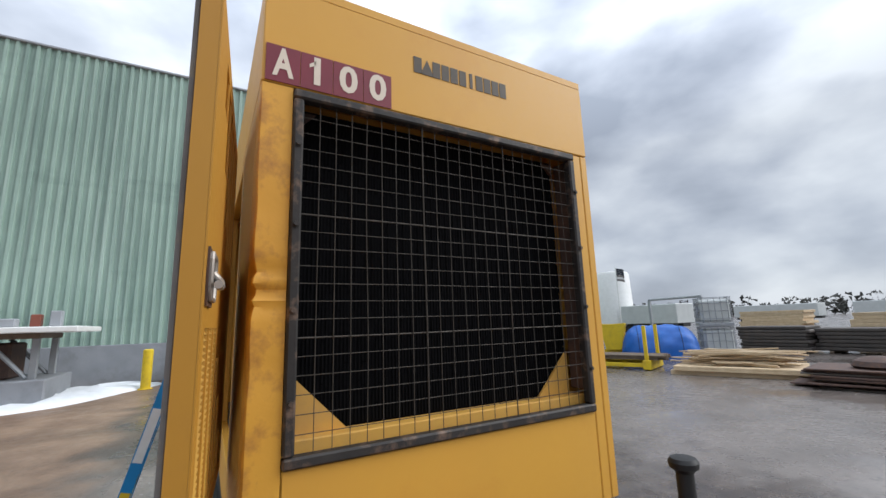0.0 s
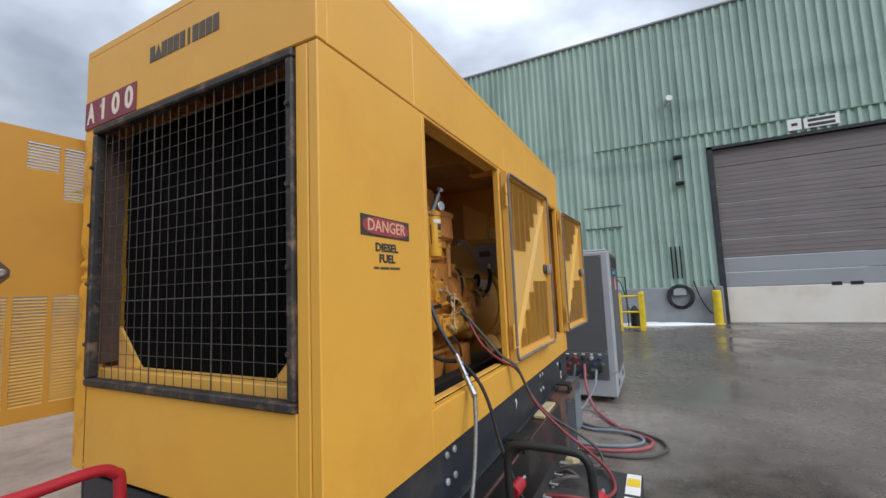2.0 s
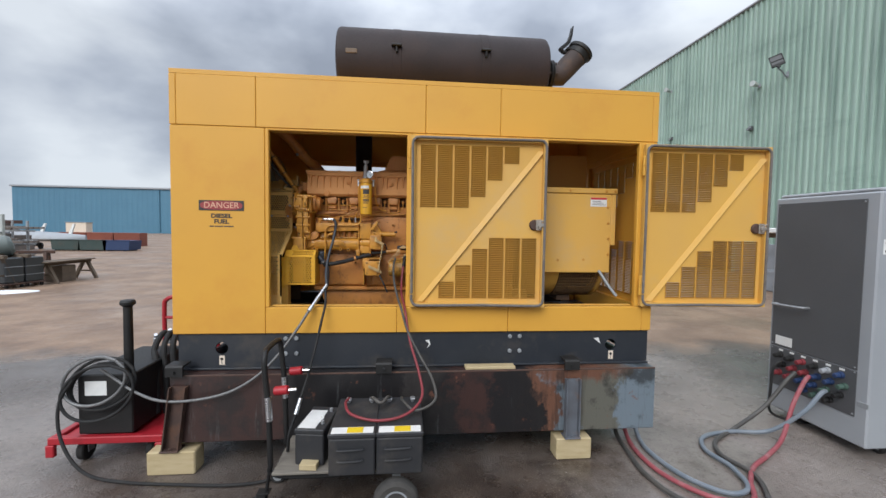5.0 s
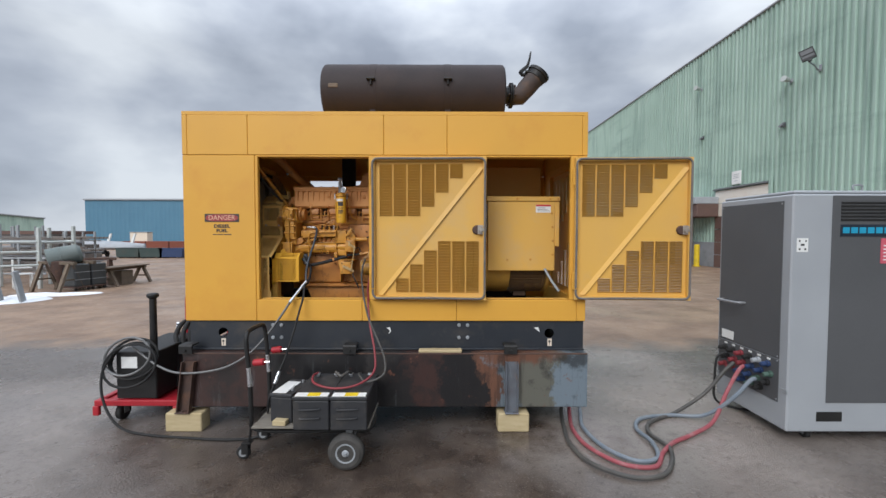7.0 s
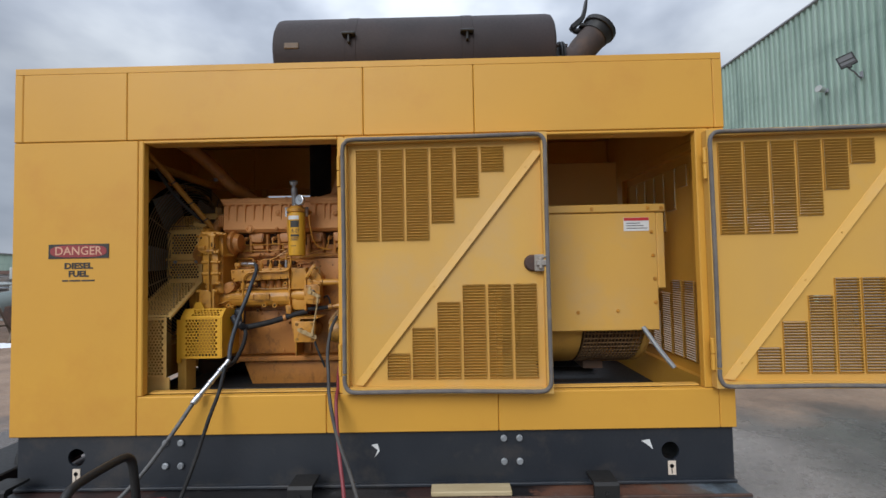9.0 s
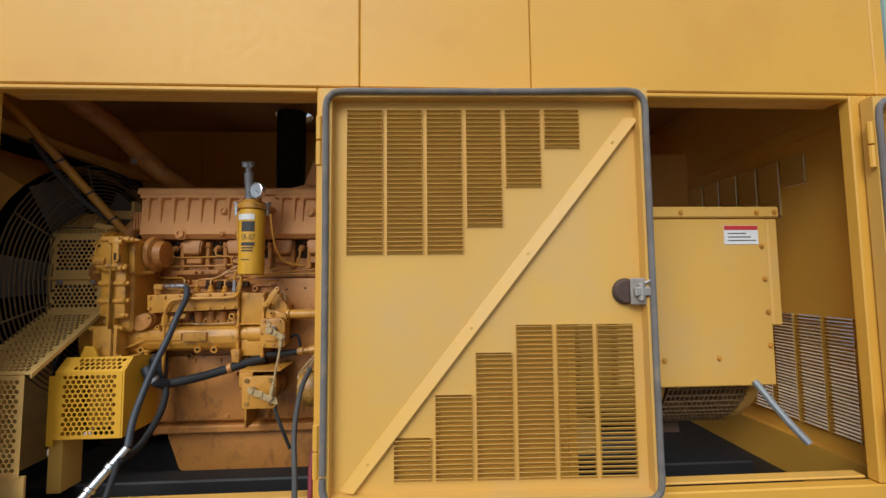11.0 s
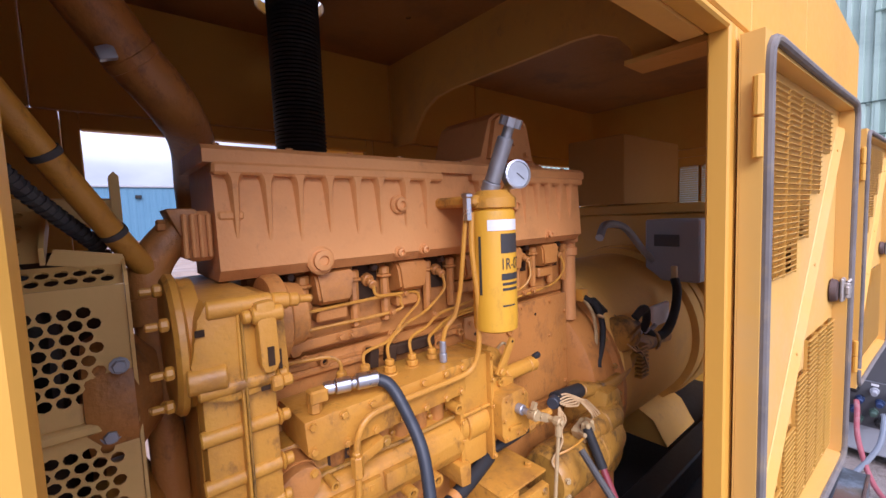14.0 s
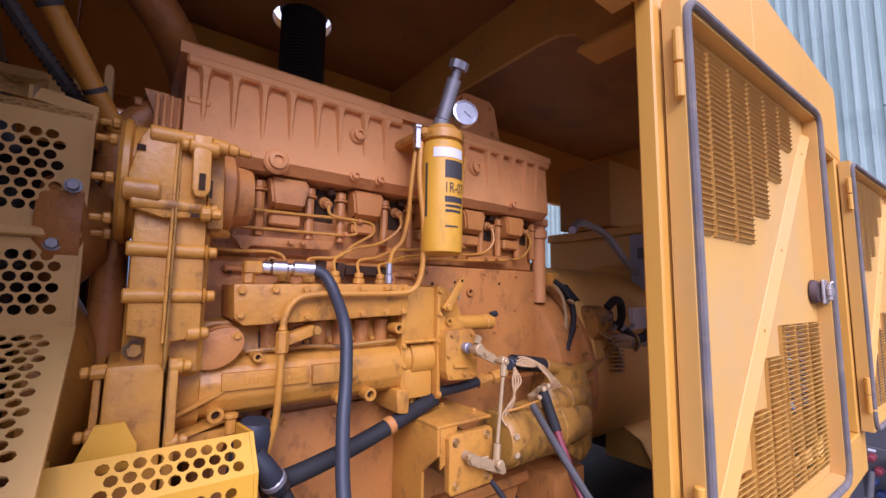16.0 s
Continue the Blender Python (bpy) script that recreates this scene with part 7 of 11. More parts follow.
    for x, z in nuts:
        bar("delivery_nut", [((x, 0.422, 1.717), (x, 0.422, 1.724), 0.019), ((x, 0.422, 1.724), (x, 0.422, z + 0.004), 0.0125), ((x, 0.422, z + 0.004), (x, 0.422, z + 0.016), 0.0095)], "engine_y", 10, cover)
    slab("clamp_pad", [(1.066, 1.735), (1.086, 1.732), (1.090, 1.770), (1.070, 1.772)], "y", 0.440, 0.462, "pit", 0.003)
    slab("clamp_pad", [(1.108, 1.735), (1.128, 1.733), (1.132, 1.768), (1.112, 1.770)], "y", 0.440, 0.462, "pit", 0.003)
    cbx("dark_strip", (1.135, 0.445, 1.742), (1.235, 0.462, 1.765), "pit", 0.003)
    # injection lines rising in bends to the injectors
    lines = (
        [(0.998, 0.422, 1.745), (0.996, 0.424, 1.772), (0.975, 0.435, 1.782), (0.925, 0.452, 1.781), (0.885, 0.458, 1.786), (0.872, 0.462, 1.806), (0.888, 0.463, 1.826), (0.96, 0.462, 1.829), (1.143, 0.461, 1.832), (1.158, 0.461, 1.848), (1.145, 0.461, 1.866), (1.03, 0.460, 1.865), (0.945, 0.456, 1.864), (0.928, 0.458, 1.872), (0.925, 0.460, 1.892)],
        [(1.046, 0.422, 1.745), (1.044, 0.424, 1.768), (1.062, 0.432, 1.775), (1.110, 0.440, 1.780), (1.148, 0.448, 1.806), (1.175, 0.455, 1.822), (1.200, 0.458, 1.838), (1.206, 0.460, 1.852), (1.192, 0.460, 1.866), (1.13, 0.458, 1.868), (1.10, 0.458, 1.873), (1.095, 0.460, 1.892)],
        [(1.100, 0.422, 1.745), (1.098, 0.424, 1.770), (1.115, 0.436, 1.782), (1.158, 0.446, 1.803), (1.21, 0.454, 1.816), (1.25, 0.456, 1.838), (1.272, 0.450, 1.865), (1.275, 0.460, 1.892)],
        [(1.154, 0.422, 1.742), (1.152, 0.426, 1.768), (1.17, 0.438, 1.778), (1.21, 0.446, 1.786), (1.26, 0.455, 1.806), (1.34, 0.458, 1.815), (1.41, 0.457, 1.830), (1.433, 0.450, 1.862), (1.435, 0.460, 1.892)],
        [(1.206, 0.422, 1.742), (1.204, 0.428, 1.764), (1.225, 0.440, 1.772), (1.30, 0.456, 1.795), (1.42, 0.460, 1.806), (1.54, 0.459, 1.818), (1.580, 0.452, 1.850), (1.585, 0.460, 1.892)],
        [(1.215, 0.44, 1.768), (1.32, 0.460, 1.790), (1.50, 0.463, 1.796), (1.65, 0.462, 1.806), (1.715, 0.458, 1.822), (1.735, 0.448, 1.86), (1.735, 0.460, 1.892)])
    for pts in lines:
        run("injection_line", pts, 0.0034, "engine_y", 7)
    slab("line_clamp_bar", [(0.908, 1.812), (1.112, 1.815), (1.102, 1.796), (0.945, 1.794), (0.940, 1.786), (0.928, 1.786), (0.924, 1.795)], "y", 0.462, 0.470, "engine", 0.0015)
    slab("line_clamp_bar", [(1.49, 1.812), (1.66, 1.815), (1.65, 1.796), (1.50, 1.794)], "y", 0.464, 0.472, "engine", 0.0015)
    for x, z in ((1.018, 1.806), (1.042, 1.806), (0.948, 1.780), (1.135, 1.832), (0.905, 1.828), (1.168, 1.866), (1.128, 1.788), (1.245, 1.806), (1.56, 1.806), (1.60, 1.806), (1.45, 1.808)):
        heads([(x, 0.4585, z)], (0, -1, 0), None, "engine", 0.0055, 0.006)
    # filter supply and return pipes
    run("fuel_pipe", [(1.243, 0.325, 2.030), (1.240, 0.325, 1.97), (1.244, 0.325, 1.92), (1.252, 0.325, 1.86), (1.256, 0.328, 1.80), (1.252, 0.330, 1.745), (1.238, 0.335, 1.715), (1.205, 0.338, 1.706), (1.12, 0.338, 1.704), (1.03, 0.338, 1.702), (0.996, 0.338, 1.692), (0.980, 0.338, 1.665), (0.977, 0.338, 1.630), (0.976, 0.338, 1.56), (0.974, 0.345, 1.49), (0.962, 0.36, 1.42)], 0.0058, "engine_y", 10)
    bar("pipe_union", [((0.977, 0.338, 1.640), (0.977, 0.338, 1.603), 0.0105), ((0.977, 0.338, 1.647), (0.977, 0.338, 1.640), 0.0075)], "engine_y", 6)
    run("fuel_pipe", [(1.236, 0.335, 2.02), (1.232, 0.345, 1.93), (1.236, 0.36, 1.87), (1.230, 0.372, 1.82), (1.212, 0.380, 1.795), (1.206, 0.385, 1.765)], 0.0048, "engine_y", 8)
    bar("pipe_sleeve", [((1.206, 0.385, 1.725), (1.206, 0.385, 1.745), 0.008), ((1.206, 0.385, 1.745), (1.206, 0.385, 1.770), 0.0068)], "alu", 8)
    run("fuel_pipe", [(1.362, 0.32, 2.02), (1.366, 0.335, 1.95), (1.372, 0.36, 1.89), (1.395, 0.40, 1.84), (1.46, 0.435, 1.825)], 0.0042, "engine_y", 8)
    # fuel filter, head, hand primer and gauge
    fx, fy = 1.302, 0.300
    bm = bmnew()
    lathe(bm, [(0.036, 1.806), (0.043, 1.810), (0.044, 1.818), (0.044, 2.025), (0.042, 2.036), (0.038, 2.040)], (fx, fy, 0), (0, 0, 1), 28)
    f = put("fuel_filter", bm, "yellow_new", "yellow spin-on fuel filter with white and black bands")
    for a0, a1, z0, z1, mat in ((-150, -60, 2.000, 2.020, "label"), (-118, -58, 1.958, 1.994, "ink"), (-118, -58, 1.908, 1.920, "ink"), (-116, -62, 1.898, 1.903, "ink"), (-116, -66, 1.888, 1.893, "ink"), (-116, -78, 1.858, 1.861, "ink"), (-176, -168, 1.88, 1.99, "ink")):
        bm = bmnew()
        n = 10
        lo = [bm.verts.new((fx + 0.0448 * math.cos(radians(a0 + (a1 - a0) * i / n)), fy + 0.0448 * math.sin(radians(a0 + (a1 - a0) * i / n)), z0)) for i in range(n + 1)]
        hi = [bm.verts.new((v.co.x, v.co.y, z1)) for v in lo]
        for i in range(n):
            bm.faces.new((lo[i], lo[i + 1], hi[i + 1], hi[i]))
        put("print_band", bm, mat, to=f)
    cu = writing("part_code", "1R-07", 0.030, Matrix.Identity(4), M["ink"], f, width=0.046, depth=0.0)
    for v in cu.data.vertices:
        t = radians(-88) + v.co.x / 0.045
        v.co = SEAT @ Vector((fx + 0.0451 * math.cos(t), fy + 0.0451 * math.sin(t), 1.937 + v.co.y))
    bm = bmnew()
    lathe(bm, [(0.040, 2.040), (0.046, 2.043), (0.046, 2.060), (0.036, 2.068), (0.030, 2.075)], (fx, fy, 0), (0, 0, 1), 24)
    cbox(bm, (fx - 0.055, fy - 0.008, 2.046), (fx + 0.045, fy + 0.15, 2.066), 0.005)
    put("filter_head", bm, "engine_y", to=f)
    for x in (fx - 0.058, fx + 0.052):
        bm = bmnew()
        cyl(bm, (x, fy + 0.01, 2.020), (x, fy + 0.01, 2.062), 0.009, seg=6, edge=0.001)
        cyl(bm, (x, fy + 0.01, 2.062), (x, fy + 0.01, 2.070), 0.012, seg=6, edge=0.002)
        put("union", bm, "chrome", to=f)
    u = Vector((0.08, -0.42, 1.0)).normalized()
    p0 = Vector((fx - 0.008, fy, 2.072))
    bm = bmnew()
    cyl(bm, p0, p0 + u * 0.02, 0.018, seg=16, edge=0.002)
    cyl(bm, p0 + u * 0.02, p0 + u * 0.105, 0.0155, seg=16, edge=0.002)
    cyl(bm, p0 + u * 0.105, p0 + u * 0.125, 0.010, seg=12)
    put("hand_primer", bm, "alu", "grey hand priming pump", to=f)
    bm = bmnew()
    q = p0 + u * 0.125
    a, b = frame_of(u)
    n = 20
    r0, r1 = [], []
    for i in range(n):
        t = 2 * math.pi * i / n
        r = 0.021 if i % 2 else 0.0185
        r0.append(bm.verts.new(q + (a * math.cos(t) + b * math.sin(t)) * r))
        r1.append(bm.verts.new(q + u * 0.016 + (a * math.cos(t) + b * math.sin(t)) * r))
    bm.faces.new(r0[::-1]); bm.faces.new(r1)
    for i in range(n):
        bm.faces.new((r0[i], r0[(i + 1) % n], r1[(i + 1) % n], r1[i]))
    put("primer_knob", bm, "alu", to=f)
    gc, gn = Vector((1.330, 0.258, 2.103)), Vector((-0.32, -0.93, 0.05)).normalized()
    bm = bmnew()
    lathe(bm, [(0.018, -0.022), (0.026, -0.018), (0.027, 0.0), (0.0275, 0.004), (0.024, 0.005), (0.0235, 0.002)], gc, gn, 24)
    ga = put("gauge", bm, "chrome", "round white pressure gauge with a chrome rim", to=f)
    bm = bmnew()
    cyl(bm, gc + gn * 0.0022, gc + gn * 0.0028, 0.0232, seg=24)
    put("gauge_face", bm, "glassface", to=f)
    bm = bmnew()
    a, b = frame_of(gn)
    d = (a + b * 0.4).normalized()
    cbox(bm, (-0.001, -0.016, 0.0030), (0.001, 0.004, 0.0034), 0)
    bm.transform(Matrix.Translation(gc) @ gn.to_track_quat("Z", "Y").to_matrix().to_4x4() @ Matrix.Rotation(0.9, 4, "Z"))
    put("gauge_needle", bm, "ink", to=f)
    bm = bmnew()
    cyl(bm, gc - gn * 0.02, gc - gn * 0.02 + Vector((-0.012, 0.02, -0.045)), 0.008, seg=8)
    put("gauge_stem", bm, "engine_y", to=f)
    # governor: two flanges, upper box, drum and foot between them
    gov = slab("governor", [(1.238, 1.722), (1.320, 1.720), (1.320, 1.604), (1.238, 1.604)], "y", 0.372, 0.47, "engine_y", 0.005)
    for a, b in ((1.2275, 1.2365), (1.3205, 1.3295)):
        slab("governor_flange", [(a, 1.722), (b, 1.722), (b, 1.475), (a, 1.475)], "y", 0.362, 0.47, "engine_y", 0.002, to=gov)
    bar("governor_drum", [((1.236, 0.408, 1.563), (1.262, 0.408, 1.563), 0.036), ((1.262, 0.408, 1.563), (1.321, 0.408, 1.563), 0.041)], "engine_y", 24, gov)
    slab("governor_foot", [(1.238, 1.540), (1.318, 1.552), (1.318, 1.480), (1.238, 1.480)], "y", 0.378, 0.47, "engine_y", 0.005, to=gov)
    cbx("seam", (1.236, 0.366, 1.5985), (1.322, 0.40, 1.6055), "engine_y", 0.002, to=gov)
    heads([(1.232, 0.362, z) for z in (1.712, 1.595, 1.555, 1.487)] + [(1.325, 0.362, z) for z in (1.712, 1.66, 1.600, 1.485)], (0, -1, 0), gov, "engine_y", 0.0052, 0.005)
    heads([(x, 0.40, 1.475) for x in (1.25, 1.28, 1.31)], (0, 0, -1), gov, "engine_y", 0.006, 0.008)
    slab("side_web", [(1.330, 1.712), (1.345, 1.726), (1.375, 1.712), (1.408, 1.668), (1.412, 1.615), (1.330, 1.615)], "y", 0.388, 0.47, "engine_y", 0.005, to=gov)
    slab("side_step", [(1.330, 1.662), (1.408, 1.640), (1.412, 1.612), (1.330, 1.616)], "y", 0.372, 0.40, "engine_y", 0.004, to=gov)
    port("web_boss", (1.357, 0.366, 1.642), 0.009, "engine_y", gov)
    bm = bmnew()
    tube(bm, [(1.375, 0.40, 1.70), (1.385, 0.385, 1.722), (1.398, 0.385, 1.716), (1.402, 0.385, 1.690)], 0.0032, 6)
    cast("lever_spring", bm, "lever", to=gov)
    # stop lever
    a, b = Vector((1.341, 0.352, 1.676)), Vector((1.381, 0.352, 1.736))
    u = (b - a).normalized()
    s = Vector((u.z, 0, -u.x))
    poly = [a - s * 0.011 - u * 0.010, a + s * 0.011 - u * 0.010, a + s * 0.010 + u * 0.02, b + s * 0.0085, b + s * 0.005 + u * 0.008, b - s * 0.005 + u * 0.008, b - s * 0.0085, a - s * 0.010 + u * 0.02]
    slab("stop_lever", [(p.x, p.z) for p in poly], "y", 0.349, 0.356, "engine_y", 0.001, to=gov)
    bar("lever_hub", [(a + Vector((0, -0.010, 0)), a + Vector((0, 0.04, 0)), 0.0085)], "engine_y", 8, gov)
    bar("lever_hole", [(b + Vector((0, -0.0036, 0)), b + Vector((0, -0.0025, 0)), 0.0035)], "pit", 8, gov)
    # shut-off solenoid with its dark plug
    bar("shutoff_solenoid", [((1.402, 0.405, 1.634), (1.416, 0.405, 1.634), 0.024), ((1.416, 0.405, 1.634), (1.500, 0.405, 1.634), 0.0185), ((1.500, 0.405, 1.634), (1.526, 0.405, 1.634), 0.0195)], "engine_y", 18, gov)
    bar("solenoid_plug", [((1.518, 0.398, 1.652), (1.540, 0.398, 1.655), 0.008)], "rubber", 10, gov)
    # control box with eight corners, its screws, hub and throttle lever
    slab("control_box", [(1.331, 1.624), (1.402, 1.626), (1.416, 1.610), (1.419, 1.524), (1.404, 1.513), (1.335, 1.517), (1.326, 1.536), (1.324, 1.610)], "y", 0.336, 0.40, "engine_y", 0.003, to=gov)
    heads([(1.341, 0.336, 1.614), (1.398, 0.336, 1.615), (1.332, 0.336, 1.570), (1.410, 0.336, 1.570), (1.341, 0.336, 1.527), (1.402, 0.336, 1.525), (1.378, 0.336, 1.527)], (0, -1, 0), gov, "engine_y", 0.0042, 0.004)
    slab("name_rail", [(1.345, 1.552), (1.385, 1.548), (1.385, 1.540), (1.345, 1.544)], "y", 0.330, 0.337, "engine_y", 0.0015, to=gov)
    bar("lever_hub", [((1.377, 0.336, 1.586), (1.377, 0.318, 1.586), 0.012), ((1.377, 0.318, 1.586), (1.377, 0.282, 1.586), 0.0075)], "alu", 12, gov)
    bm = bmnew()
    prism(bm, [(1.366, 1.596), (1.382, 1.602), (1.398, 1.585), (1.430, 1.569), (1.437, 1.558), (1.428, 1.550), (1.392, 1.567), (1.370, 1.576)], "y", 0.288, 0.296)
    cyl(bm, (1.377, 0.280, 1.586), (1.377, 0.302, 1.586), 0.013, seg=12, edge=0.002)
    cyl(bm, (1.398, 0.283, 1.576), (1.398, 0.290, 1.576), 0.006, seg=6)
    prism(bm, [(1.366, 1.602), (1.374, 1.618), (1.384, 1.612), (1.378, 1.598)], "y", 0.284, 0.292)
    cast("throttle_lever", bm, "lever", to=gov)
    bar("ball_joint", [((1.430, 0.300, 1.560), (1.430, 0.252, 1.560), 0.0065), ((1.430, 0.275, 1.560), (1.430, 0.258, 1.560), 0.011)], "lever", 10, gov)
    bar("linkage_rod", [((1.430, 0.264, 1.566), (1.426, 0.263, 1.528), 0.0078), ((1.426, 0.263, 1.530), (1.404, 0.258, 1.395), 0.0042), ((1.404, 0.258, 1.395), (1.399, 0.256, 1.362), 0.0078)], "lever", 10, gov)
    # bracket with the speed actuator below
    br = slab("actuator_bracket", [(1.272, 1.443), (1.418, 1.443), (1.418, 1.437), (1.272, 1.437)], "y", 0.292, 0.47, "engine_y", 0.0015, "oily yellow actuator bracket")
    slab("bracket_side", [(0.47, 1.4365), (0.292, 1.4365), (0.292, 1.385), (0.345, 1.34), (0.345, 1.22), (0.47, 1.22)], "x", 1.272, 1.279, "engine_y", 0.001, to=br)
    slab("bracket_lip", [(1.279, 1.4365), (1.322, 1.4365), (1.318, 1.418), (1.300, 1.414), (1.296, 1.37), (1.279, 1.36)], "y", 0.290, 0.296, "engine_y", 0.001, to=br)
    heads([(1.31, 0.40, 1.443), (1.37, 0.41, 1.443), (1.40, 0.33, 1.443)], (0, 0, 1), br, "engine_y", 0.007)
    bar("actuator_body", [((1.348, 0.292, 1.366), (1.348, 0.44, 1.366), 0.050)], "oily_y", 26, br)
    slab("actuator_plate", [(1.290, 1.318), (1.296, 1.311), (1.402, 1.311), (1.408, 1.318), (1.408, 1.418), (1.402, 1.425), (1.296, 1.425), (1.290, 1.418)], "y", 0.276, 0.292, "engine_y", 0.002, to=br)
    for x in (1.307, 1.391):
        for z in (1.328, 1.410):
            bar("plate_screw", [((x, 0.2768, z), (x, 0.274, z), 0.0095), ((x, 0.274, z), (x, 0.2725, z), 0.0055)], "oily_y", 12, br)
    bm = bmnew()
    prism(bm, [(1.318, 1.390), (1.326, 1.392), (1.42, 1.352), (1.424, 1.334), (1.414, 1.332), (1.322, 1.372)], "y", 0.252, 0.259)
    cyl(bm, (1.330, 0.278, 1.382), (1.330, 0.246, 1.382), 0.010, seg=12)
    cbox(bm, (1.352, 0.249, 1.358), (1.372, 0.2525, 1.380), 0.002)
    cyl(bm, (1.399, 0.262, 1.357), (1.399, 0.240, 1.357), 0.0105, seg=10, edge=0.002)
    cast("actuator_arm", bm, "lever", to=br)
    run("actuator_lead", [(1.398, 0.30, 1.33), (1.412, 0.27, 1.30), (1.44, 0.25, 1.25), (1.47, 0.25, 1.18)], 0.006, "rubber", 8)
    # starter motor and its solenoid
    bm = bmnew()
    lathe(bm, [(0.030, 0), (0.060, 0.004), (0.066, 0.014), (0.066, 0.030), (0.070, 0.032), (0.070, 0.19), (0.073, 0.192), (0.073, 0.21), (0.066, 0.214), (0.062, 0.29), (0.05, 0.33)], (1.475, 0.345, 1.365), (1, 0, 0), 28)
    st = cast("starter_motor", bm, "oily_y", "oil-stained yellow starter motor")
    bm = bmnew()
    lathe(bm, [(0.018, 0), (0.034, 0.003), (0.038, 0.012), (0.038, 0.080), (0.041, 0.082), (0.041, 0.094), (0.038, 0.096), (0.037, 0.16), (0.028, 0.175)], (1.640, 0.335, 1.425), (1, 0, 0), 20)
    cast("starter_solenoid", bm, "oily_y", to=st)
    slab("solenoid_clamp", [(1.590, 1.452), (1.640, 1.470), (1.648, 1.445), (1.60, 1.425)], "y", 0.300, 0.34, "lever", 0.004, to=st)
    for x, z, r in ((1.612, 1.468, 0.007), (1.596, 1.450, 0.006), (1.630, 1.474, 0.006)):
        bar("terminal", [((x, 0.318, z), (x - 0.012, 0.292, z + 0.006), r)], "lever", 8, st)
    heads([(1.49, 0.283, 1.385), (1.49, 0.283, 1.345)], (-0.6, -0.8, 0), st, "lever", 0.006)
    slab("nose_casting", [(1.76, 1.50), (1.83, 1.50), (1.86, 1.42), (1.855, 1.27), (1.80, 1.24), (1.74, 1.28), (1.725, 1.40)], "y", 0.325, 0.46, "oily_y", 0.016, to=st)
    heads([(1.80, 0.325, 1.46), (1.825, 0.325, 1.33), (1.765, 0.325, 1.31)], (0, -1, 0), st, "oily_y", 0.008)
    # flywheel housing
    bm = bmnew()
    lathe(bm, [(0.30, 0), (0.335, 0.02), (0.345, 0.06), (0.345, 0.12), (0.365, 0.125), (0.365, 0.145), (0.34, 0.15)], (1.790, 0.72, 1.43), (1, 0, 0), 44)
    cast("bell_housing", bm, "engine")
    for t_ in range(150, 262, 14):
        y, z = 0.72 + 0.352 * math.cos(radians(t_)), 1.43 + 0.352 * math.sin(radians(t_))
        bar("bell_bolt", [((1.902, y, z), (1.915, y, z), 0.009)], "oily_y", 6)
    # breather, oil pipe with its rubber sleeve
    bm = bmnew()
    lathe(bm, [(0.022, 1.68), (0.022, 1.885), (0.028, 1.887), (0.028, 1.910), (0.0225, 1.912), (0.0225, 1.925), (0.031, 1.927), (0.031, 1.948), (0.022, 1.95)], (1.822, 0.49, 0), (0, 0, 1), 18)
    cast("breather_pipe", bm, "faded")
    run("oil_pipe", [(1.70, 0.385, 1.508), (1.76, 0.38, 1.496), (1.82, 0.375, 1.484), (1.90, 0.375, 1.487), (1.98, 0.38, 1.505), (2.05, 0.39, 1.53)], 0.018, "oily_y", 12)
    bar("pipe_collar", [((1.712, 0.385, 1.506), (1.732, 0.383, 1.502), 0.0225), ((1.80, 0.377, 1.488), (1.815, 0.376, 1.486), 0.021)], "oily_y", 14)
    run("hose_sleeve", [(1.572, 0.372, 1.530), (1.64, 0.378, 1.520), (1.705, 0.385, 1.509)], 0.0205, "rubber", 12)
    bar("sleeve_cap", [((1.568, 0.370, 1.530), (1.545, 0.362, 1.530), 0.016)], "hose", 12)
    # fittings and dark conduit along the foot of the governor
    L = spline([(1.335, 0.385, 1.482), (1.40, 0.380, 1.487), (1.455, 0.378, 1.493)], 10)
    bm = bmnew()
    tube(bm, L, 0.012, 8, smooth=False)
    cast("corrugated_loom", bm, "rubber")
    bar("line_fitting", [((1.455, 0.378, 1.492), (1.478, 0.377, 1.496), 0.016), ((1.478, 0.377, 1.496), (1.500, 0.376, 1.498), 0.011), ((1.500, 0.376, 1.498), (1.530, 0.374, 1.503), 0.0155), ((1.530, 0.374, 1.503), (1.548, 0.372, 1.507), 0.011)], "engine_y", 8)
    run("drip_pipe", [(1.418, 0.40, 1.545), (1.44, 0.402, 1.555), (1.452, 0.402, 1.535), (1.46, 0.395, 1.505)], 0.005, "rubber", 8)
    run("return_hose", [(0.960, 0.355, 1.385), (1.03, 0.358, 1.395), (1.12, 0.362, 1.414), (1.20, 0.366, 1.436), (1.262, 0.372, 1.454), (1.33, 0.385, 1.470)], 0.0165, "rubber", 14)
    bar("hose_collar", [((1.198, 0.366, 1.435), (1.214, 0.368, 1.440), 0.0190)], "engine", 14)
    run("elbow_hose", [(0.935, 0.31, 1.455), (0.955, 0.30, 1.43), (0.972, 0.31, 1.405), (0.985, 0.34, 1.392)], 0.0175, "hose", 12)
    bar("hose_clip", [((0.962, 0.302, 1.420), (0.968, 0.305, 1.410), 0.0195)], "alu", 12)
    # wiring: pale bundles over the starter, dark looms on the flywheel housing
    run("corrugated_loom", [(1.895, 0.45, 1.725), (1.975, 0.448, 1.668), (2.065, 0.43, 1.618), (2.16, 0.40, 1.584), (2.215, 0.39, 1.54)], 0.019, "rubber", 12)
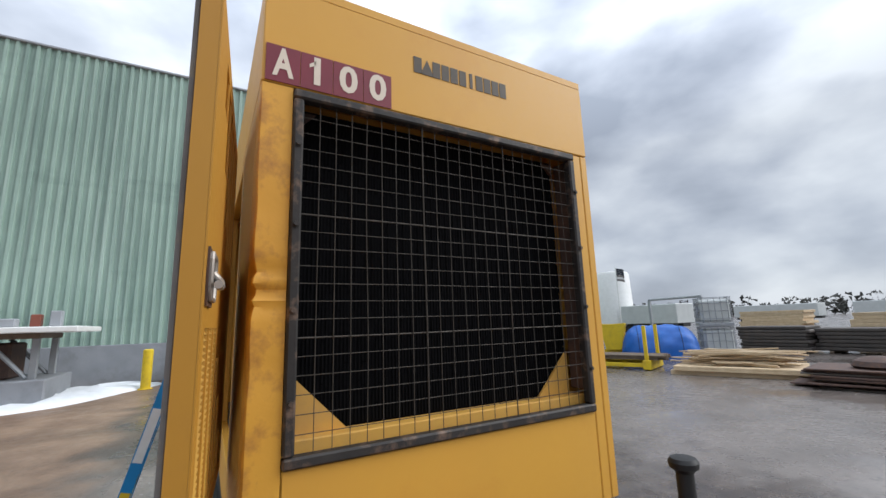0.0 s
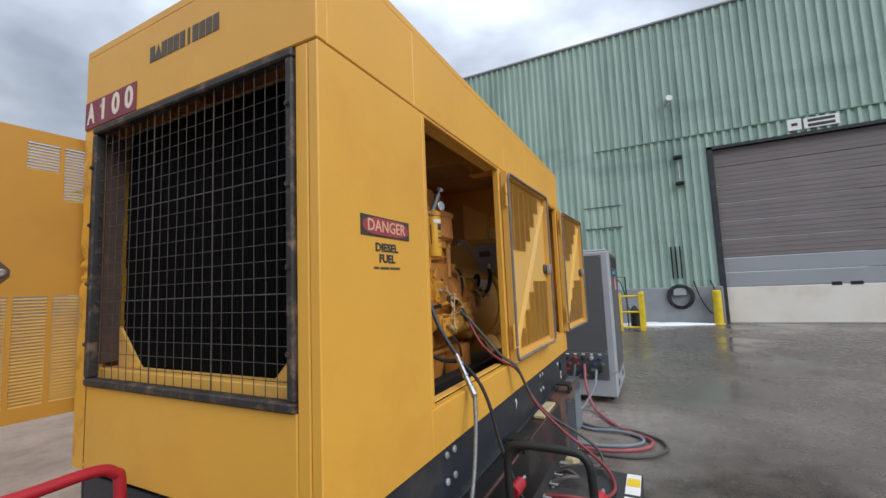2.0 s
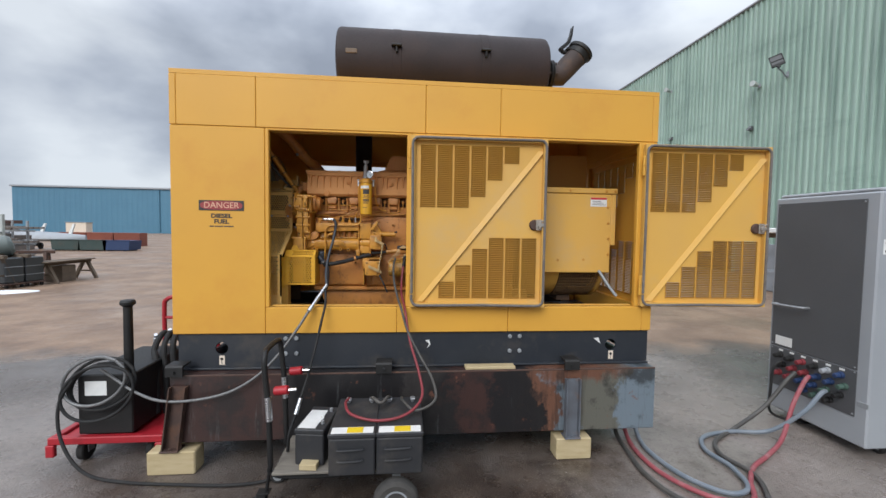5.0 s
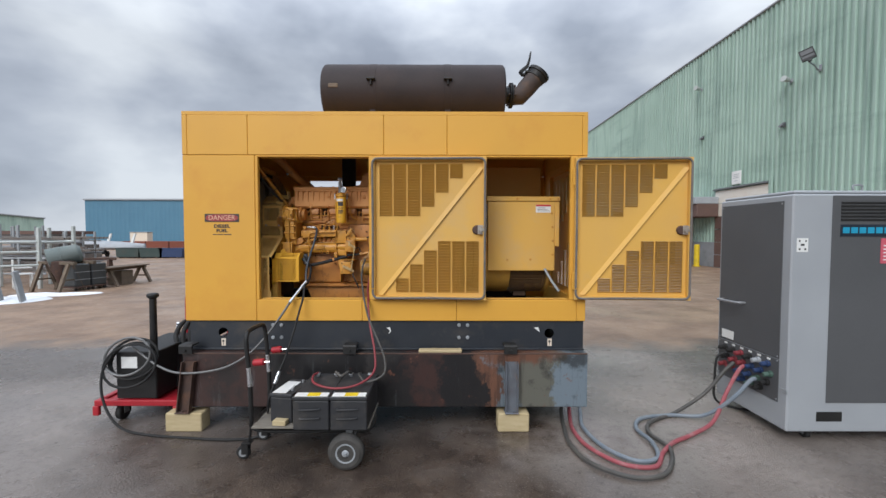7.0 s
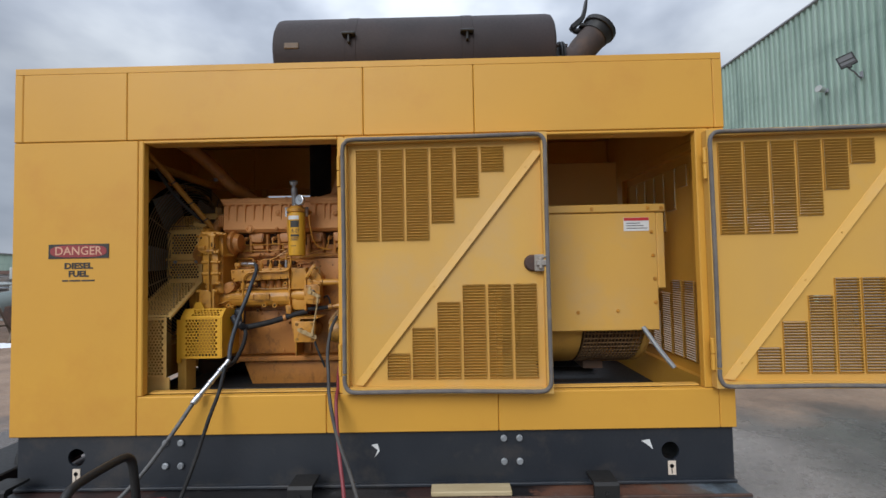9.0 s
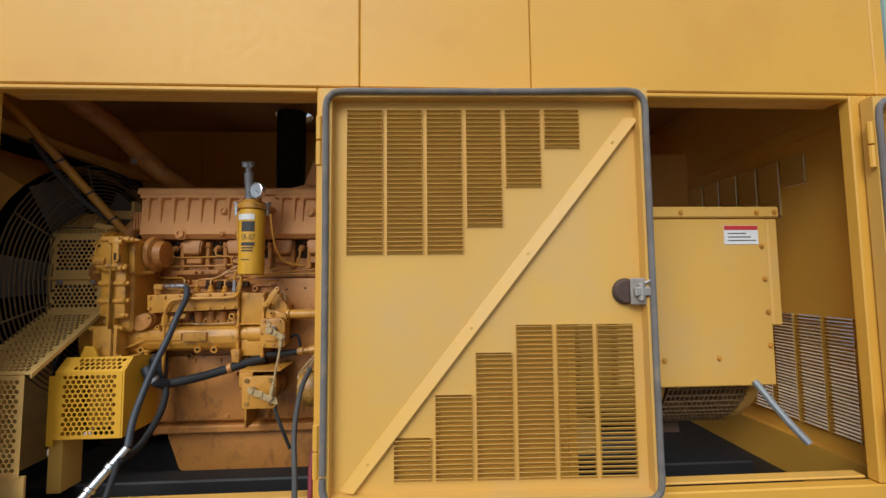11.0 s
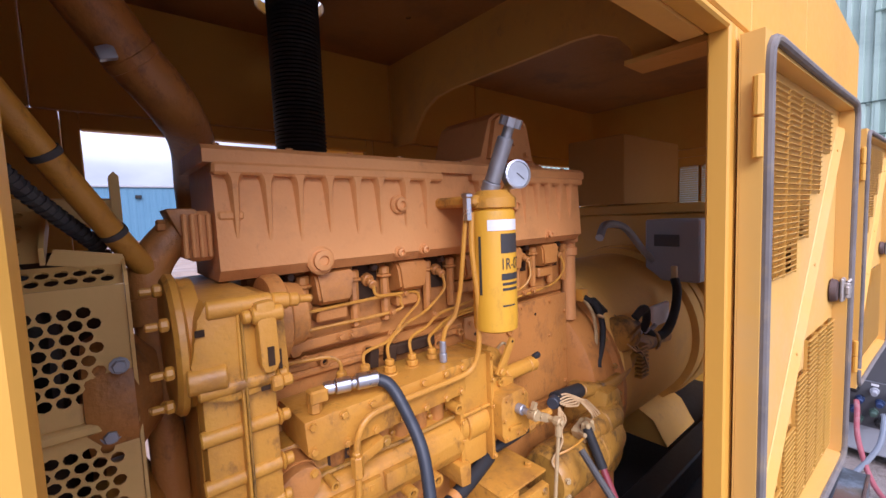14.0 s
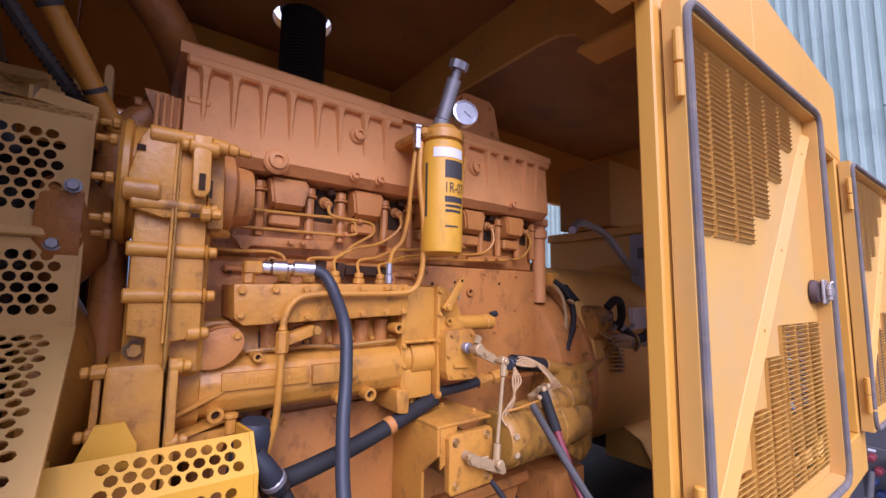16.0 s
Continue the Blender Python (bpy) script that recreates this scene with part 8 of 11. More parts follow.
    bar("sensor_body", [((2.035, 0.415, 1.552), (2.20, 0.405, 1.540), 0.036), ((2.20, 0.405, 1.540), (2.215, 0.404, 1.539), 0.042), ((2.215, 0.404, 1.539), (2.33, 0.40, 1.532), 0.028)], "oily_y", 18)
    cbx("sensor_bracket", (2.045, 0.40, 1.475), (2.245, 0.44, 1.512), "oily_y", 0.008)
    for px in (2.075, 2.135, 2.19):
        bar("terminal", [((px, 0.39, 1.585), (px + 0.004, 0.375, 1.605), 0.008)], "alu", 8)
    random.seed(11)
    for k in range(6):
        d = 0.0075 * (k - 2.5)
        run("wire", [(1.560, 0.352 + d, 1.528), (1.590, 0.336 + d, 1.535 + 0.5 * d), (1.625 + 0.4 * d, 0.328, 1.524), (1.662 + d, 0.325 + d, 1.492 + 0.4 * d), (1.680 + 1.5 * d, 0.322, 1.458), (1.676 + d, 0.322 + d, 1.44)], 0.0026, "tan", 6)
    for k in range(4):
        d = 0.010 * (k - 1.5)
        run("wire", [(1.556, 0.350, 1.522), (1.548 + d, 0.335, 1.490), (1.525 + d, 0.325 + d, 1.462), (1.500 + 1.4 * d, 0.318, 1.440 + d), (1.492 + d, 0.318 + d, 1.405)], 0.0026, "tan", 6)
    run("wire", [(1.49, 0.32, 1.43), (1.54, 0.30, 1.441), (1.60, 0.30, 1.448)], 0.003, "engine_y", 6)
    run("lead_boot", [(1.608, 0.302, 1.464), (1.602, 0.285, 1.440), (1.592, 0.250, 1.385)], 0.0125, "rubber", 12)
    bm = bmnew()
    cbox(bm, (1.598, 0.296, 1.455), (1.622, 0.316, 1.478), 0.004)
    cast("lead_lug", bm, "lever")
    run("corrugated_loom", [(1.852, 0.455, 1.75), (1.892, 0.435, 1.715), (1.912, 0.425, 1.655), (1.893, 0.415, 1.60), (1.852, 0.405, 1.555), (1.842, 0.40, 1.535)], 0.0095, "rubber", 10)
    run("corrugated_loom", [(1.846, 0.46, 1.752), (1.875, 0.44, 1.70), (1.880, 0.43, 1.64), (1.862, 0.42, 1.58), (1.85, 0.405, 1.53), (1.90, 0.395, 1.495), (1.97, 0.39, 1.50)], 0.0055, "lever", 8)
    for z in (1.68, 1.575):
        bar("cable_tie", [((1.895, 0.423, z), (1.899, 0.423, z + 0.006), 0.0125)], "tan", 10)
    slab("loom_clip", [(1.842, 1.735), (1.875, 1.735), (1.875, 1.775), (1.842, 1.775)], "y", 0.452, 0.478, "engine_y", 0.004)
    # charging unit and its bits on the flywheel housing
    bm = bmnew()
    lathe(bm, [(0.03, 0), (0.052, 0.004), (0.058, 0.014), (0.058, 0.06), (0.05, 0.072), (0.02, 0.078)], (1.935, 0.40, 1.615), (1, -0.1, 0), 22)
    ch = cast("charging_dynamo", bm, "oily_y")
    for k in range(9):
        z = 1.455 + 0.013 * k
        cbx("cooling_fin", (2.030, 0.352, z), (2.085, 0.42, z + 0.006), "oily_y", 0.001, to=ch)
    cbx("fin_back", (2.032, 0.42, 1.45), (2.083, 0.45, 1.575), "soot", 0.004, to=ch)
    slab("dynamo_strap", [(1.905, 1.625), (1.985, 1.648), (1.99, 1.636), (1.91, 1.612)], "y", 0.335, 0.345, "oily_y", 0.002, to=ch)
    cbx("relay", (1.985, 0.350, 1.60), (2.025, 0.40, 1.655), "soot", 0.005, to=ch)
    run("corrugated_loom", [(2.01, 0.365, 1.665), (2.04, 0.355, 1.690), (2.08, 0.36, 1.68), (2.105, 0.37, 1.635), (2.11, 0.385, 1.60)], 0.0135, "rubber", 10)
    run("corrugated_loom", [(2.20, 0.39, 1.545), (2.27, 0.37, 1.565), (2.33, 0.365, 1.625), (2.37, 0.37, 1.70), (2.385, 0.385, 1.745)], 0.0165, "rubber", 12)
    bar("loom_end", [((2.383, 0.384, 1.742), (2.405, 0.395, 1.79), 0.013)], "lever", 8)
    for k in range(6):
        d = 0.012 * k
        run("wire", [(1.93 + d, 0.352, 1.60 - 0.3 * d), (1.955 + d, 0.335, 1.575 - d * 0.6), (1.985 + d, 0.34, 1.57 - d), (2.03 + d * 0.6, 0.345, 1.545 - d)], 0.0026, ("tan", "rubber", "lever")[k % 3], 6)
    # fuel sampling hose with its adapter
    bm = bmnew()
    cyl(bm, (0.926, 0.372, 1.720), (0.926, 0.372, 1.752), 0.011, seg=6, edge=0.002)
    cbox(bm, (0.916, 0.360, 1.736), (0.946, 0.384, 1.758), 0.003)
    cast("hose_adapter", bm, "engine_y")


engine()


def guards():
    g = thing("belt_guard", (0.66, 0.25, BOT + 0.02), "dusty yellow perforated sheet guards round the fan belts", "guard")

    def perf(name, o, u, v, w, h, mat="guard", p=0.022, r=0.0075, m=0.014, keep=None, to=g, label=""):
        bm = bmnew()
        perforated(bm, o, u, v, w, h, p, r, m, keep=keep)
        return part(name, bm, M[mat], to, label, smooth=False, fix=False)

    def solid(name, pts, axis, lo, hi, mat="guard", to=g):
        bm = bmnew()
        prism(bm, pts, axis, lo, hi)
        return part(name, bm, M[mat], to)
    X, Y, Z = Vector((1, 0, 0)), Vector((0, 1, 0)), Vector((0, 0, 1))
    P, R = 0.0172, 0.0073
    # upper guard: two tiers with a flanged seam between, a top that slopes back
    perf("front_sheet", (0.50, 0.400, 1.792), X, Z, 0.203, 0.165, p=P, r=R, m=0.016, keep=lambda a, b: a > 0.02)
    perf("front_sheet", (0.50, 0.398, 1.655), X, Z, 0.203, 0.122, p=P, r=R, m=0.012, keep=lambda a, b: a < 0.185)
    solid("ledge", [(0.392, 1.778), (0.388, 1.781), (0.388, 1.789), (0.392, 1.792), (0.41, 1.792), (0.41, 1.778)], "x", 0.495, 0.705)
    solid("edge_strip", [(0.394, 1.655), (0.394, 1.955), (0.405, 1.972), (0.45, 1.99), (0.46, 1.98), (0.412, 1.955), (0.412, 1.655)], "x", 0.7035, 0.7075)
    perf("top_sheet", (0.50, 0.402, 1.957), X, (Y * 0.83 + Z * 0.55), 0.203, 0.045, p=P, r=R, m=0.006)
    perf("top_sheet", (0.49, 0.446, 1.988), X, (Y * 0.83 + Z * 0.55), 0.135, 0.13, p=P, r=R, m=0.008)
    solid("top_lip", [(0.632, 1.985), (0.706, 1.972), (0.706, 1.992), (0.64, 2.004)], "y", 0.436, 0.441)
    solid("notch_wall", [(0.44, 1.985), (0.44, 2.006), (0.55, 2.062), (0.55, 2.03)], "x", 0.626, 0.631)
    solid("cross_bar", [(0.545, 2.035), (0.545, 2.07), (0.55, 2.072), (0.58, 2.072), (0.58, 2.066), (0.551, 2.066), (0.551, 2.035)], "x", 0.56, 0.712)
    solid("upright", [(0.702, 2.03), (0.702, 2.105), (0.708, 2.112), (0.714, 2.105), (0.714, 2.03)], "y", 0.54, 0.59)
    for x, y, z in ((0.675, 0.395, 1.770), (0.55, 0.395, 1.770), (0.69, 0.397, 1.855)):
        bm = bmnew()
        bolt(bm, (x, y, z), (0, -1, 0), 0.008, 0.008)
        part("bolt", bm, M["alu"], g)
    # the slope down to the tall lower front
    sl = (Vector((0, 0.398, 1.655)) - Vector((0, 0.12, 1.482)))
    perf("slope_sheet", (0.50, 0.12, 1.482), X, sl, 0.205, sl.length, p=P, r=R, m=0.012, keep=lambda a, b: a < 0.19)
    solid("slope_edge", [(0.12, 1.47), (0.12, 1.484), (0.397, 1.656), (0.405, 1.645)], "x", 0.7045, 0.7085)
    perf("front_sheet", (0.525, 0.118, 1.17), X, Z, 0.165, 0.31, p=P, r=R, m=0.012)
    solid("side_plate", [(0.12, 1.10), (0.12, 1.482), (0.398, 1.655), (0.44, 1.655), (0.44, 1.10)], "x", 0.492, 0.499)
    solid("foot_plate", [(0.125, 0.962), (0.125, 1.17), (0.132, 1.17), (0.132, 0.962)], "x", 0.50, 0.70)
    # unseen sheet added to keep daylight out of the guard's holes
    bm = bmnew()
    cbox(bm, (0.505, 0.69, 1.05), (0.70, 0.70, 1.99), 0.004)
    part("back_sheet", bm, M["soot"], g, "dark sheet added behind the belt guard to block light")
    # crank pulley guard, brighter paint: a sloped top over the punched front
    c = thing("pulley_guard", (0.80, 0.25, BOT + 0.02), "bright yellow perforated box guard over the crank pulley", "guard")
    perf("front_sheet", (0.702, 0.220, 1.244), X, Z, 0.213, 0.222, "yellow_new", 0.0178, 0.0072, 0.010, lambda a, b: a > 0.024, c)
    sl = Vector((0, 0.262, 1.508)) - Vector((0, 0.220, 1.466))
    perf("top_sheet", (0.702, 0.220, 1.466), X, sl, 0.213, sl.length, "yellow_new", 0.0178, 0.0072, 0.006, lambda a, b: a > 0.045, c)
    for x, back in ((0.9155, 0.40), (0.696, 0.34)):
        solid("side_sheet", [(0.221, 1.244), (0.221, 1.466), (0.262, 1.508), (back, 1.492), (back, 1.244)], "x", x, x + 0.0055, "yellow_new", c)
    solid("bracket", [(0.673, 1.242), (0.679, 1.467), (0.727, 1.502), (0.743, 1.542), (0.773, 1.542), (0.787, 1.513), (0.787, 1.487), (0.701, 1.482), (0.6955, 1.242)], "y", 0.277, 0.284, "yellow_new", c)
    solid("bracket", [(0.673, 1.222), (0.673, 1.452), (0.695, 1.452), (0.695, 1.222)], "y", 0.225, 0.231, "yellow_new", c)
    solid("stay", [(0.667, 1.06), (0.667, 1.243), (0.712, 1.243), (0.712, 1.06)], "y", 0.245, 0.33, "yellow_in", c)


guards()


def exhaust():
    e = thing("exhaust_riser", (1.205, 1.0, 2.143), "black flexible exhaust riser through the roof hole", "exhaust pipe")
    bm = bmnew()
    prof, z = [], 2.15
    while z < TOP - 0.03:
        prof += [(0.074, z), (0.079, z + 0.006)]
        z += 0.012
    lathe(bm, prof, (1.205, 1.056, 0), (0, 0, 1), 28)
    part("bellows", bm, M["rubber"], e)
    bm = bmnew()
    lathe(bm, [(0.085, TOP - 0.02), (0.085, TOP + 0.28), (0.075, TOP + 0.28)], (1.205, 1.056, 0), (0, 0, 1), 28)
    part("exhaust_stub", bm, M["galv"], e)
    bm = bmnew()
    lathe(bm, [(0.03, 0), (0.11, 0.01), (0.12, 0.05), (0.12, 0.14), (0.09, 0.18)], (1.205, 0.92, 2.06), (0, 1, 0), 26)
    cyl(bm, (1.205, 1.02, 2.06), (1.205, 1.075, 2.16), 0.07, seg=20)
    part("turbocharger", bm, M["engine"], e)


exhaust()


def alternator():
    a = thing("alternator", (2.6, 0.72, 1.0), "yellow generator alternator with a terminal box on top", "alternator")
    bm = bmnew()
    lathe(bm, [(0.33, 0), (0.36, 0.015), (0.36, 0.06), (0.345, 0.07), (0.345, 0.62), (0.37, 0.63), (0.37, 0.70)], (1.925, 0.72, 1.47), (1, 0, 0), 48)
    part("barrel", bm, M["yellow_in"], a)
    bm = bmnew()
    lathe(bm, [(0.375, 0), (0.38, 0.01), (0.38, 0.26), (0.375, 0.28)], (2.63, 0.72, 1.47), (1, 0, 0), 48)
    part("stator_frame", bm, M["yellow_in"], a)
    # vent mesh round the fan end
    bm = bmnew()
    n, R = 40, 0.375
    pts = []
    for k in range(17):
        x = 2.925 + 0.020 * k
        tube(bm, [(x, 0.72 + R * math.cos(t), 1.47 + R * math.sin(t)) for t in [math.pi + math.pi * i / 24 for i in range(25)]], 0.0042, 4, smooth=False)
    for i in range(37):
        t = math.pi + math.pi * i / 36
        cyl(bm, (2.92, 0.72 + R * math.cos(t), 1.47 + R * math.sin(t)), (3.26, 0.72 + R * math.cos(t), 1.47 + R * math.sin(t)), 0.0042, seg=4)
    part("vent_mesh", bm, M["vent"], a, "rust-stained expanded metal vent", fix=False)
    bm = bmnew()
    lathe(bm, [(0.2, 0), (0.37, 0.005), (0.38, 0.02), (0.38, 0.04), (0.2, 0.05)], (3.262, 0.72, 1.47), (1, 0, 0), 40)
    part("end_bell", bm, M["yellow_in"], a)
    bm = bmnew()
    cyl(bm, (2.87, 0.72, 1.47), (3.26, 0.72, 1.47), 0.30, seg=32)
    part("rotor", bm, M["soot"], a)
    bm = bmnew()
    cbox(bm, (2.68, 0.30, 1.340), (3.315, 1.12, 1.995), 0.006)
    cbox(bm, (3.3155, 0.3015, 1.57), (3.358, 1.12, 1.995), 0.006)
    box = part("terminal_box", bm, M["door_in"], a, "plain yellow terminal box")
    bm = bmnew()
    cbox(bm, (2.67, 0.292, 1.997), (3.362, 1.13, 2.042), 0.006)
    part("lid", bm, M["door_in"], box)
    for x, z in ((2.93, 2.024), (3.24, 2.024), (3.315, 2.024), (3.26, 1.89), (3.265, 1.76), (3.27, 1.63), (3.27, 1.50), (2.84, 1.45), (3.06, 1.455)):
        bm = bmnew()
        bolt(bm, (x + 0.025, 0.30 if z < 2 else 0.292, z - 0.006), (0, -1, 0), 0.008, 0.006)
        part("screw", bm, M["engine_y"], box)
    bm = bmnew()
    cbox(bm, (3.132, 0.2975, 1.892), (3.272, 0.2998, 1.967), 0)
    lb = part("warning_label", bm, M["label"], box, "white label with a red header")
    bm = bmnew()
    cbox(bm, (3.133, 0.2965, 1.949), (3.271, 0.2974, 1.966), 0)
    part("label_header", bm, M["signred"], lb)
    bm = bmnew()
    for k in range(3):
        cbox(bm, (3.147, 0.2968, 1.905 + 0.014 * k), (3.262 - 0.02 * k, 0.2974, 1.909 + 0.014 * k), 0)
    part("label_lines", bm, M["ink"], lb)
    for x in (2.42, 2.98):
        bm = bmnew()
        prism(bm, [(0.60, 1.062), (0.63, 1.20), (0.86, 1.20), (0.90, 1.062)], "x", x, x + 0.12)
        part("foot", bm, M["soot"], a, "dark oily foot")
    # open channel foot under the barrel
    for x0, x1, pts in ((2.36, 2.655, [(0.52, 1.19), (0.455, 1.155), (0.40, 1.062), (0.408, 1.062), (0.461, 1.149), (0.52, 1.18)]), (2.36, 2.368, [(0.60, 1.20), (0.455, 1.155), (0.40, 1.062), (0.60, 1.062)]), (2.647, 2.655, [(0.60, 1.20), (0.455, 1.155), (0.40, 1.062), (0.60, 1.062)])):
        bm = bmnew()
        prism(bm, pts, "x", x0, x1)
        part("foot_plate", bm, M["yellow_in"], a)
    bm = bmnew()
    tube(bm, [(3.22, 0.30, 1.36), (3.28, 0.24, 1.24), (3.33, 0.20, 1.16)], 0.013, 8)
    part("drain_pipe", bm, M["galv"], a, "pale metal drain pipe")
    # small grey control box on the engine side of the terminal box
    b = thing("control_junction_box", (2.58, 0.45, 1.715), "small grey metal junction box with a dark inset", "junction box")
    bm = bmnew()
    cbox(bm, (2.50, 0.335, 1.715), (2.678, 0.548, 1.972), 0.006)
    part("case", bm, M["bank"], b)
    bm = bmnew()
    cbox(bm, (2.495, 0.41, 1.86), (2.4995, 0.51, 1.91), 0.002)
    part("inset", bm, M["bankdark"], b)
    bm = bmnew()
    tube(bm, [(2.50, 0.52, 1.80), (2.40, 0.52, 1.86), (2.26, 0.52, 1.95), (2.08, 0.50, 1.97), (1.98, 0.47, 1.93)], 0.014, 8)
    part("conduit", bm, M["galv"], b)
    bm = bmnew()
    cbox(bm, (2.22, 0.395, 1.50), (2.36, 0.41, 1.66), 0.003)
    part("data_plate", bm, M["label"], a, "white data plate")

    bm = bmnew()
    rng = random.Random(8)
    bmesh.ops.create_icosphere(bm, subdivisions=2, radius=0.03)
    for v in bm.verts:
        v.co = Vector((v.co.x * 1.2, v.co.y * 0.8, v.co.z * 0.8 + 0.022)) * rng.uniform(0.75, 1.15)
    bm.transform(Matrix.Translation((2.955, 0.44, BOT + 0.021)))
    solo("paper_scrap", bm, M["white"], "crumpled white paper scrap on the oily floor tray", "paper", smooth=False)


alternator()

# ---- load bank ----
def load_bank():
    x0, x1, y0, y1, z0, z1 = 5.04, 6.42, -0.315, 0.535, 0.086, 2.012
    b = thing("load_bank", ((x0 + x1) / 2, (y0 + y1) / 2, 0), "grey steel load bank cabinet on casters with charcoal panels", "load bank")

    def put(name, a, c, mat, ch=0.004, label="", to=b):
        bm = bmnew()
        cbox(bm, a, c, ch)
        return part(name, bm, M[mat], to, label)
    put("cabinet", (x0, y0, z0), (x1, y1, z1), "bank", 0.012)
    put("cap", (x0 + 0.02, y0 + 0.02, z1 + 0.001), (x1 - 0.02, y1 - 0.02, z1 + 0.03), "bank", 0.01)
    # connector side
    put("side_panel", (x0 - 0.006, y0 + 0.085, 0.66), (x0 - 0.001, y1 - 0.03, z1 - 0.05), "bankdark", 0.002)
    cp = put("connector_panel", (x0 - 0.006, y0 + 0.085, 0.30), (x0 - 0.001, y1 - 0.03, 0.652), "bankdark", 0.002)
    for y in (y0 + 0.10, y1 - 0.045):
        for z in (0.32, 0.64, 0.68, z1 - 0.07):
            bm = bmnew()
            cyl(bm, (x0 - 0.006, y, z), (x0 - 0.010, y, z), 0.007, seg=10, edge=0.001)
            part("screw", bm, M["galv"], b)
    bm = bmnew()
    tube(bm, [(x0 - 0.005, 0.46, 1.05), (x0 - 0.06, 0.45, 1.05), (x0 - 0.065, 0.30, 1.055), (x0 - 0.065, 0.18, 1.06), (x0 - 0.005, 0.17, 1.06)], 0.012, 8)
    part("handle", bm, M["alu"], b)
    put("plate", (x0 - 0.009, 0.30, 0.68), (x0 - 0.0065, 0.46, 0.76), "label", 0, "small white plate")
    cols = ("black", "green_tank", "red_lead", "plug_blue", "black", "grey")
    for r, z in enumerate((0.59, 0.51, 0.43, 0.36)):
        for k in range(6):
            y = 0.40 - 0.105 * k - 0.03 * (r % 2)
            mat = ("black", "black", "red_lead", "black", "grey", "plug_blue")[k] if r == 0 else ("green_tank", "black", "red_lead", "red_lead", "plug_blue", "plug_blue")[(k + r) % 6]
            if r == 3 and k not in (2, 3, 4):
                continue
            bm = bmnew()
            cyl(bm, (x0 - 0.004, y, z), (x0 - 0.03, y, z), 0.026, seg=14, edge=0.003)
            cyl(bm, (x0 - 0.03, y, z), (x0 - 0.075, y, z - 0.006), 0.020, seg=14, edge=0.004)
            c = part("connector", bm, M[mat], cp)
            if r == 0:
                bm = bmnew()
                cbox(bm, (x0 - 0.0085, y - 0.02, z + 0.035), (x0 - 0.0065, y + 0.02, z + 0.052), 0)
                part("tag", bm, M["label"], cp)
    # front: louvred panel with a plain cyan name plate
    put("front_panel", (x0 + 0.31, y0 - 0.006, 0.33), (x1 - 0.06, y0 - 0.001, 2.0), "bankdark", 0.002)
    for k in range(6):
        bm = bmnew()
        z = 1.80 + 0.027 * k
        prism(bm, [(y0 - 0.007, z), (y0 - 0.014, z + 0.002), (y0 - 0.014, z + 0.012), (y0 - 0.007, z + 0.016)], "x", x0 + 0.375, x1 - 0.12)
        part("louvre", bm, M["black"], b)
    nm = put("name_plate", (x0 + 0.375, y0 - 0.010, 1.675), (x0 + 0.86, y0 - 0.0065, 1.77), "name_navy", 0, "dark name plate with plain cyan bars")
    for k in range(7):
        x = x0 + 0.39 + k * 0.066
        put("name_bar", (x, y0 - 0.0125, 1.70), (x + 0.052, y0 - 0.0105, 1.748), "cyan", 0, to=nm)
    w = put("warning_sign", (x0 + 0.70, y0 - 0.010, 1.46), (x0 + 0.92, y0 - 0.0065, 1.66), "sign_pink", 0, "faded red warning sign")
    for k in range(5):
        put("sign_line", (x0 + 0.72, y0 - 0.0118, 1.485 + 0.028 * k), (x0 + 0.90 - 0.02 * (k % 3), y0 - 0.0102, 1.495 + 0.028 * k), "label", 0, to=w)
    st = put("sticker", (x0 + 0.035, y0 - 0.003, 1.55), (x0 + 0.125, y0 - 0.0005, 1.66), "label", 0, "white pictogram sticker")
    for a, c in (((x0 + 0.05, 1.565), (x0 + 0.065, 1.58)), ((x0 + 0.095, 1.565), (x0 + 0.11, 1.58)), ((x0 + 0.065, 1.60), (x0 + 0.095, 1.615)), ((x0 + 0.05, 1.63), (x0 + 0.062, 1.645)), ((x0 + 0.1, 1.63), (x0 + 0.112, 1.645))):
        put("sticker_mark", (a[0], y0 - 0.0042, a[1]), (c[0], y0 - 0.0032, c[1]), "ink", 0, to=st)
    for x in (x0 + 0.24, x1 - 0.46):
        put("fork_pocket", (x, y0 - 0.002, 0.175), (x + 0.21, y0 + 0.004, 0.255), "black", 0.002, "dark fork pocket")
    put("corner_bracket", (x0 - 0.004, y0 - 0.004, 0.40), (x0 + 0.002, y0 + 0.07, 0.43), "galv", 0.001)
    for x in (x0 + 0.24, x1 - 0.2):
        for y in (y0 + 0.1, y1 - 0.12):
            bm = bmnew()
            cyl(bm, (x - 0.022, y, 0.044), (x + 0.022, y, 0.044), 0.043, seg=20, edge=0.006)
            c = part("caster", bm, M["rubber"], b)
            bm = bmnew()
            cbox(bm, (x - 0.034, y - 0.025, 0.035), (x - 0.028, y + 0.025, 0.0855), 0.002)
            cbox(bm, (x + 0.028, y - 0.025, 0.035), (x + 0.034, y + 0.025, 0.0855), 0.002)
            part("fork", bm, M["galv"], c)
    bm = bmnew()
    tube(bm, [(x0 + 0.55, y0 + 0.08, z1 + 0.03), (x0 + 0.55, y0 + 0.08, z1 + 0.075), (x0 + 0.62, y0 + 0.08, z1 + 0.075), (x0 + 0.62, y0 + 0.08, z1 + 0.03)], 0.008, 6)
    part("lifting_eye", bm, M["galv"], b)


M["name_navy"] = surface("navy_plate", (0.012, 0.02, 0.035, 1), None, 0.4, bump=0)
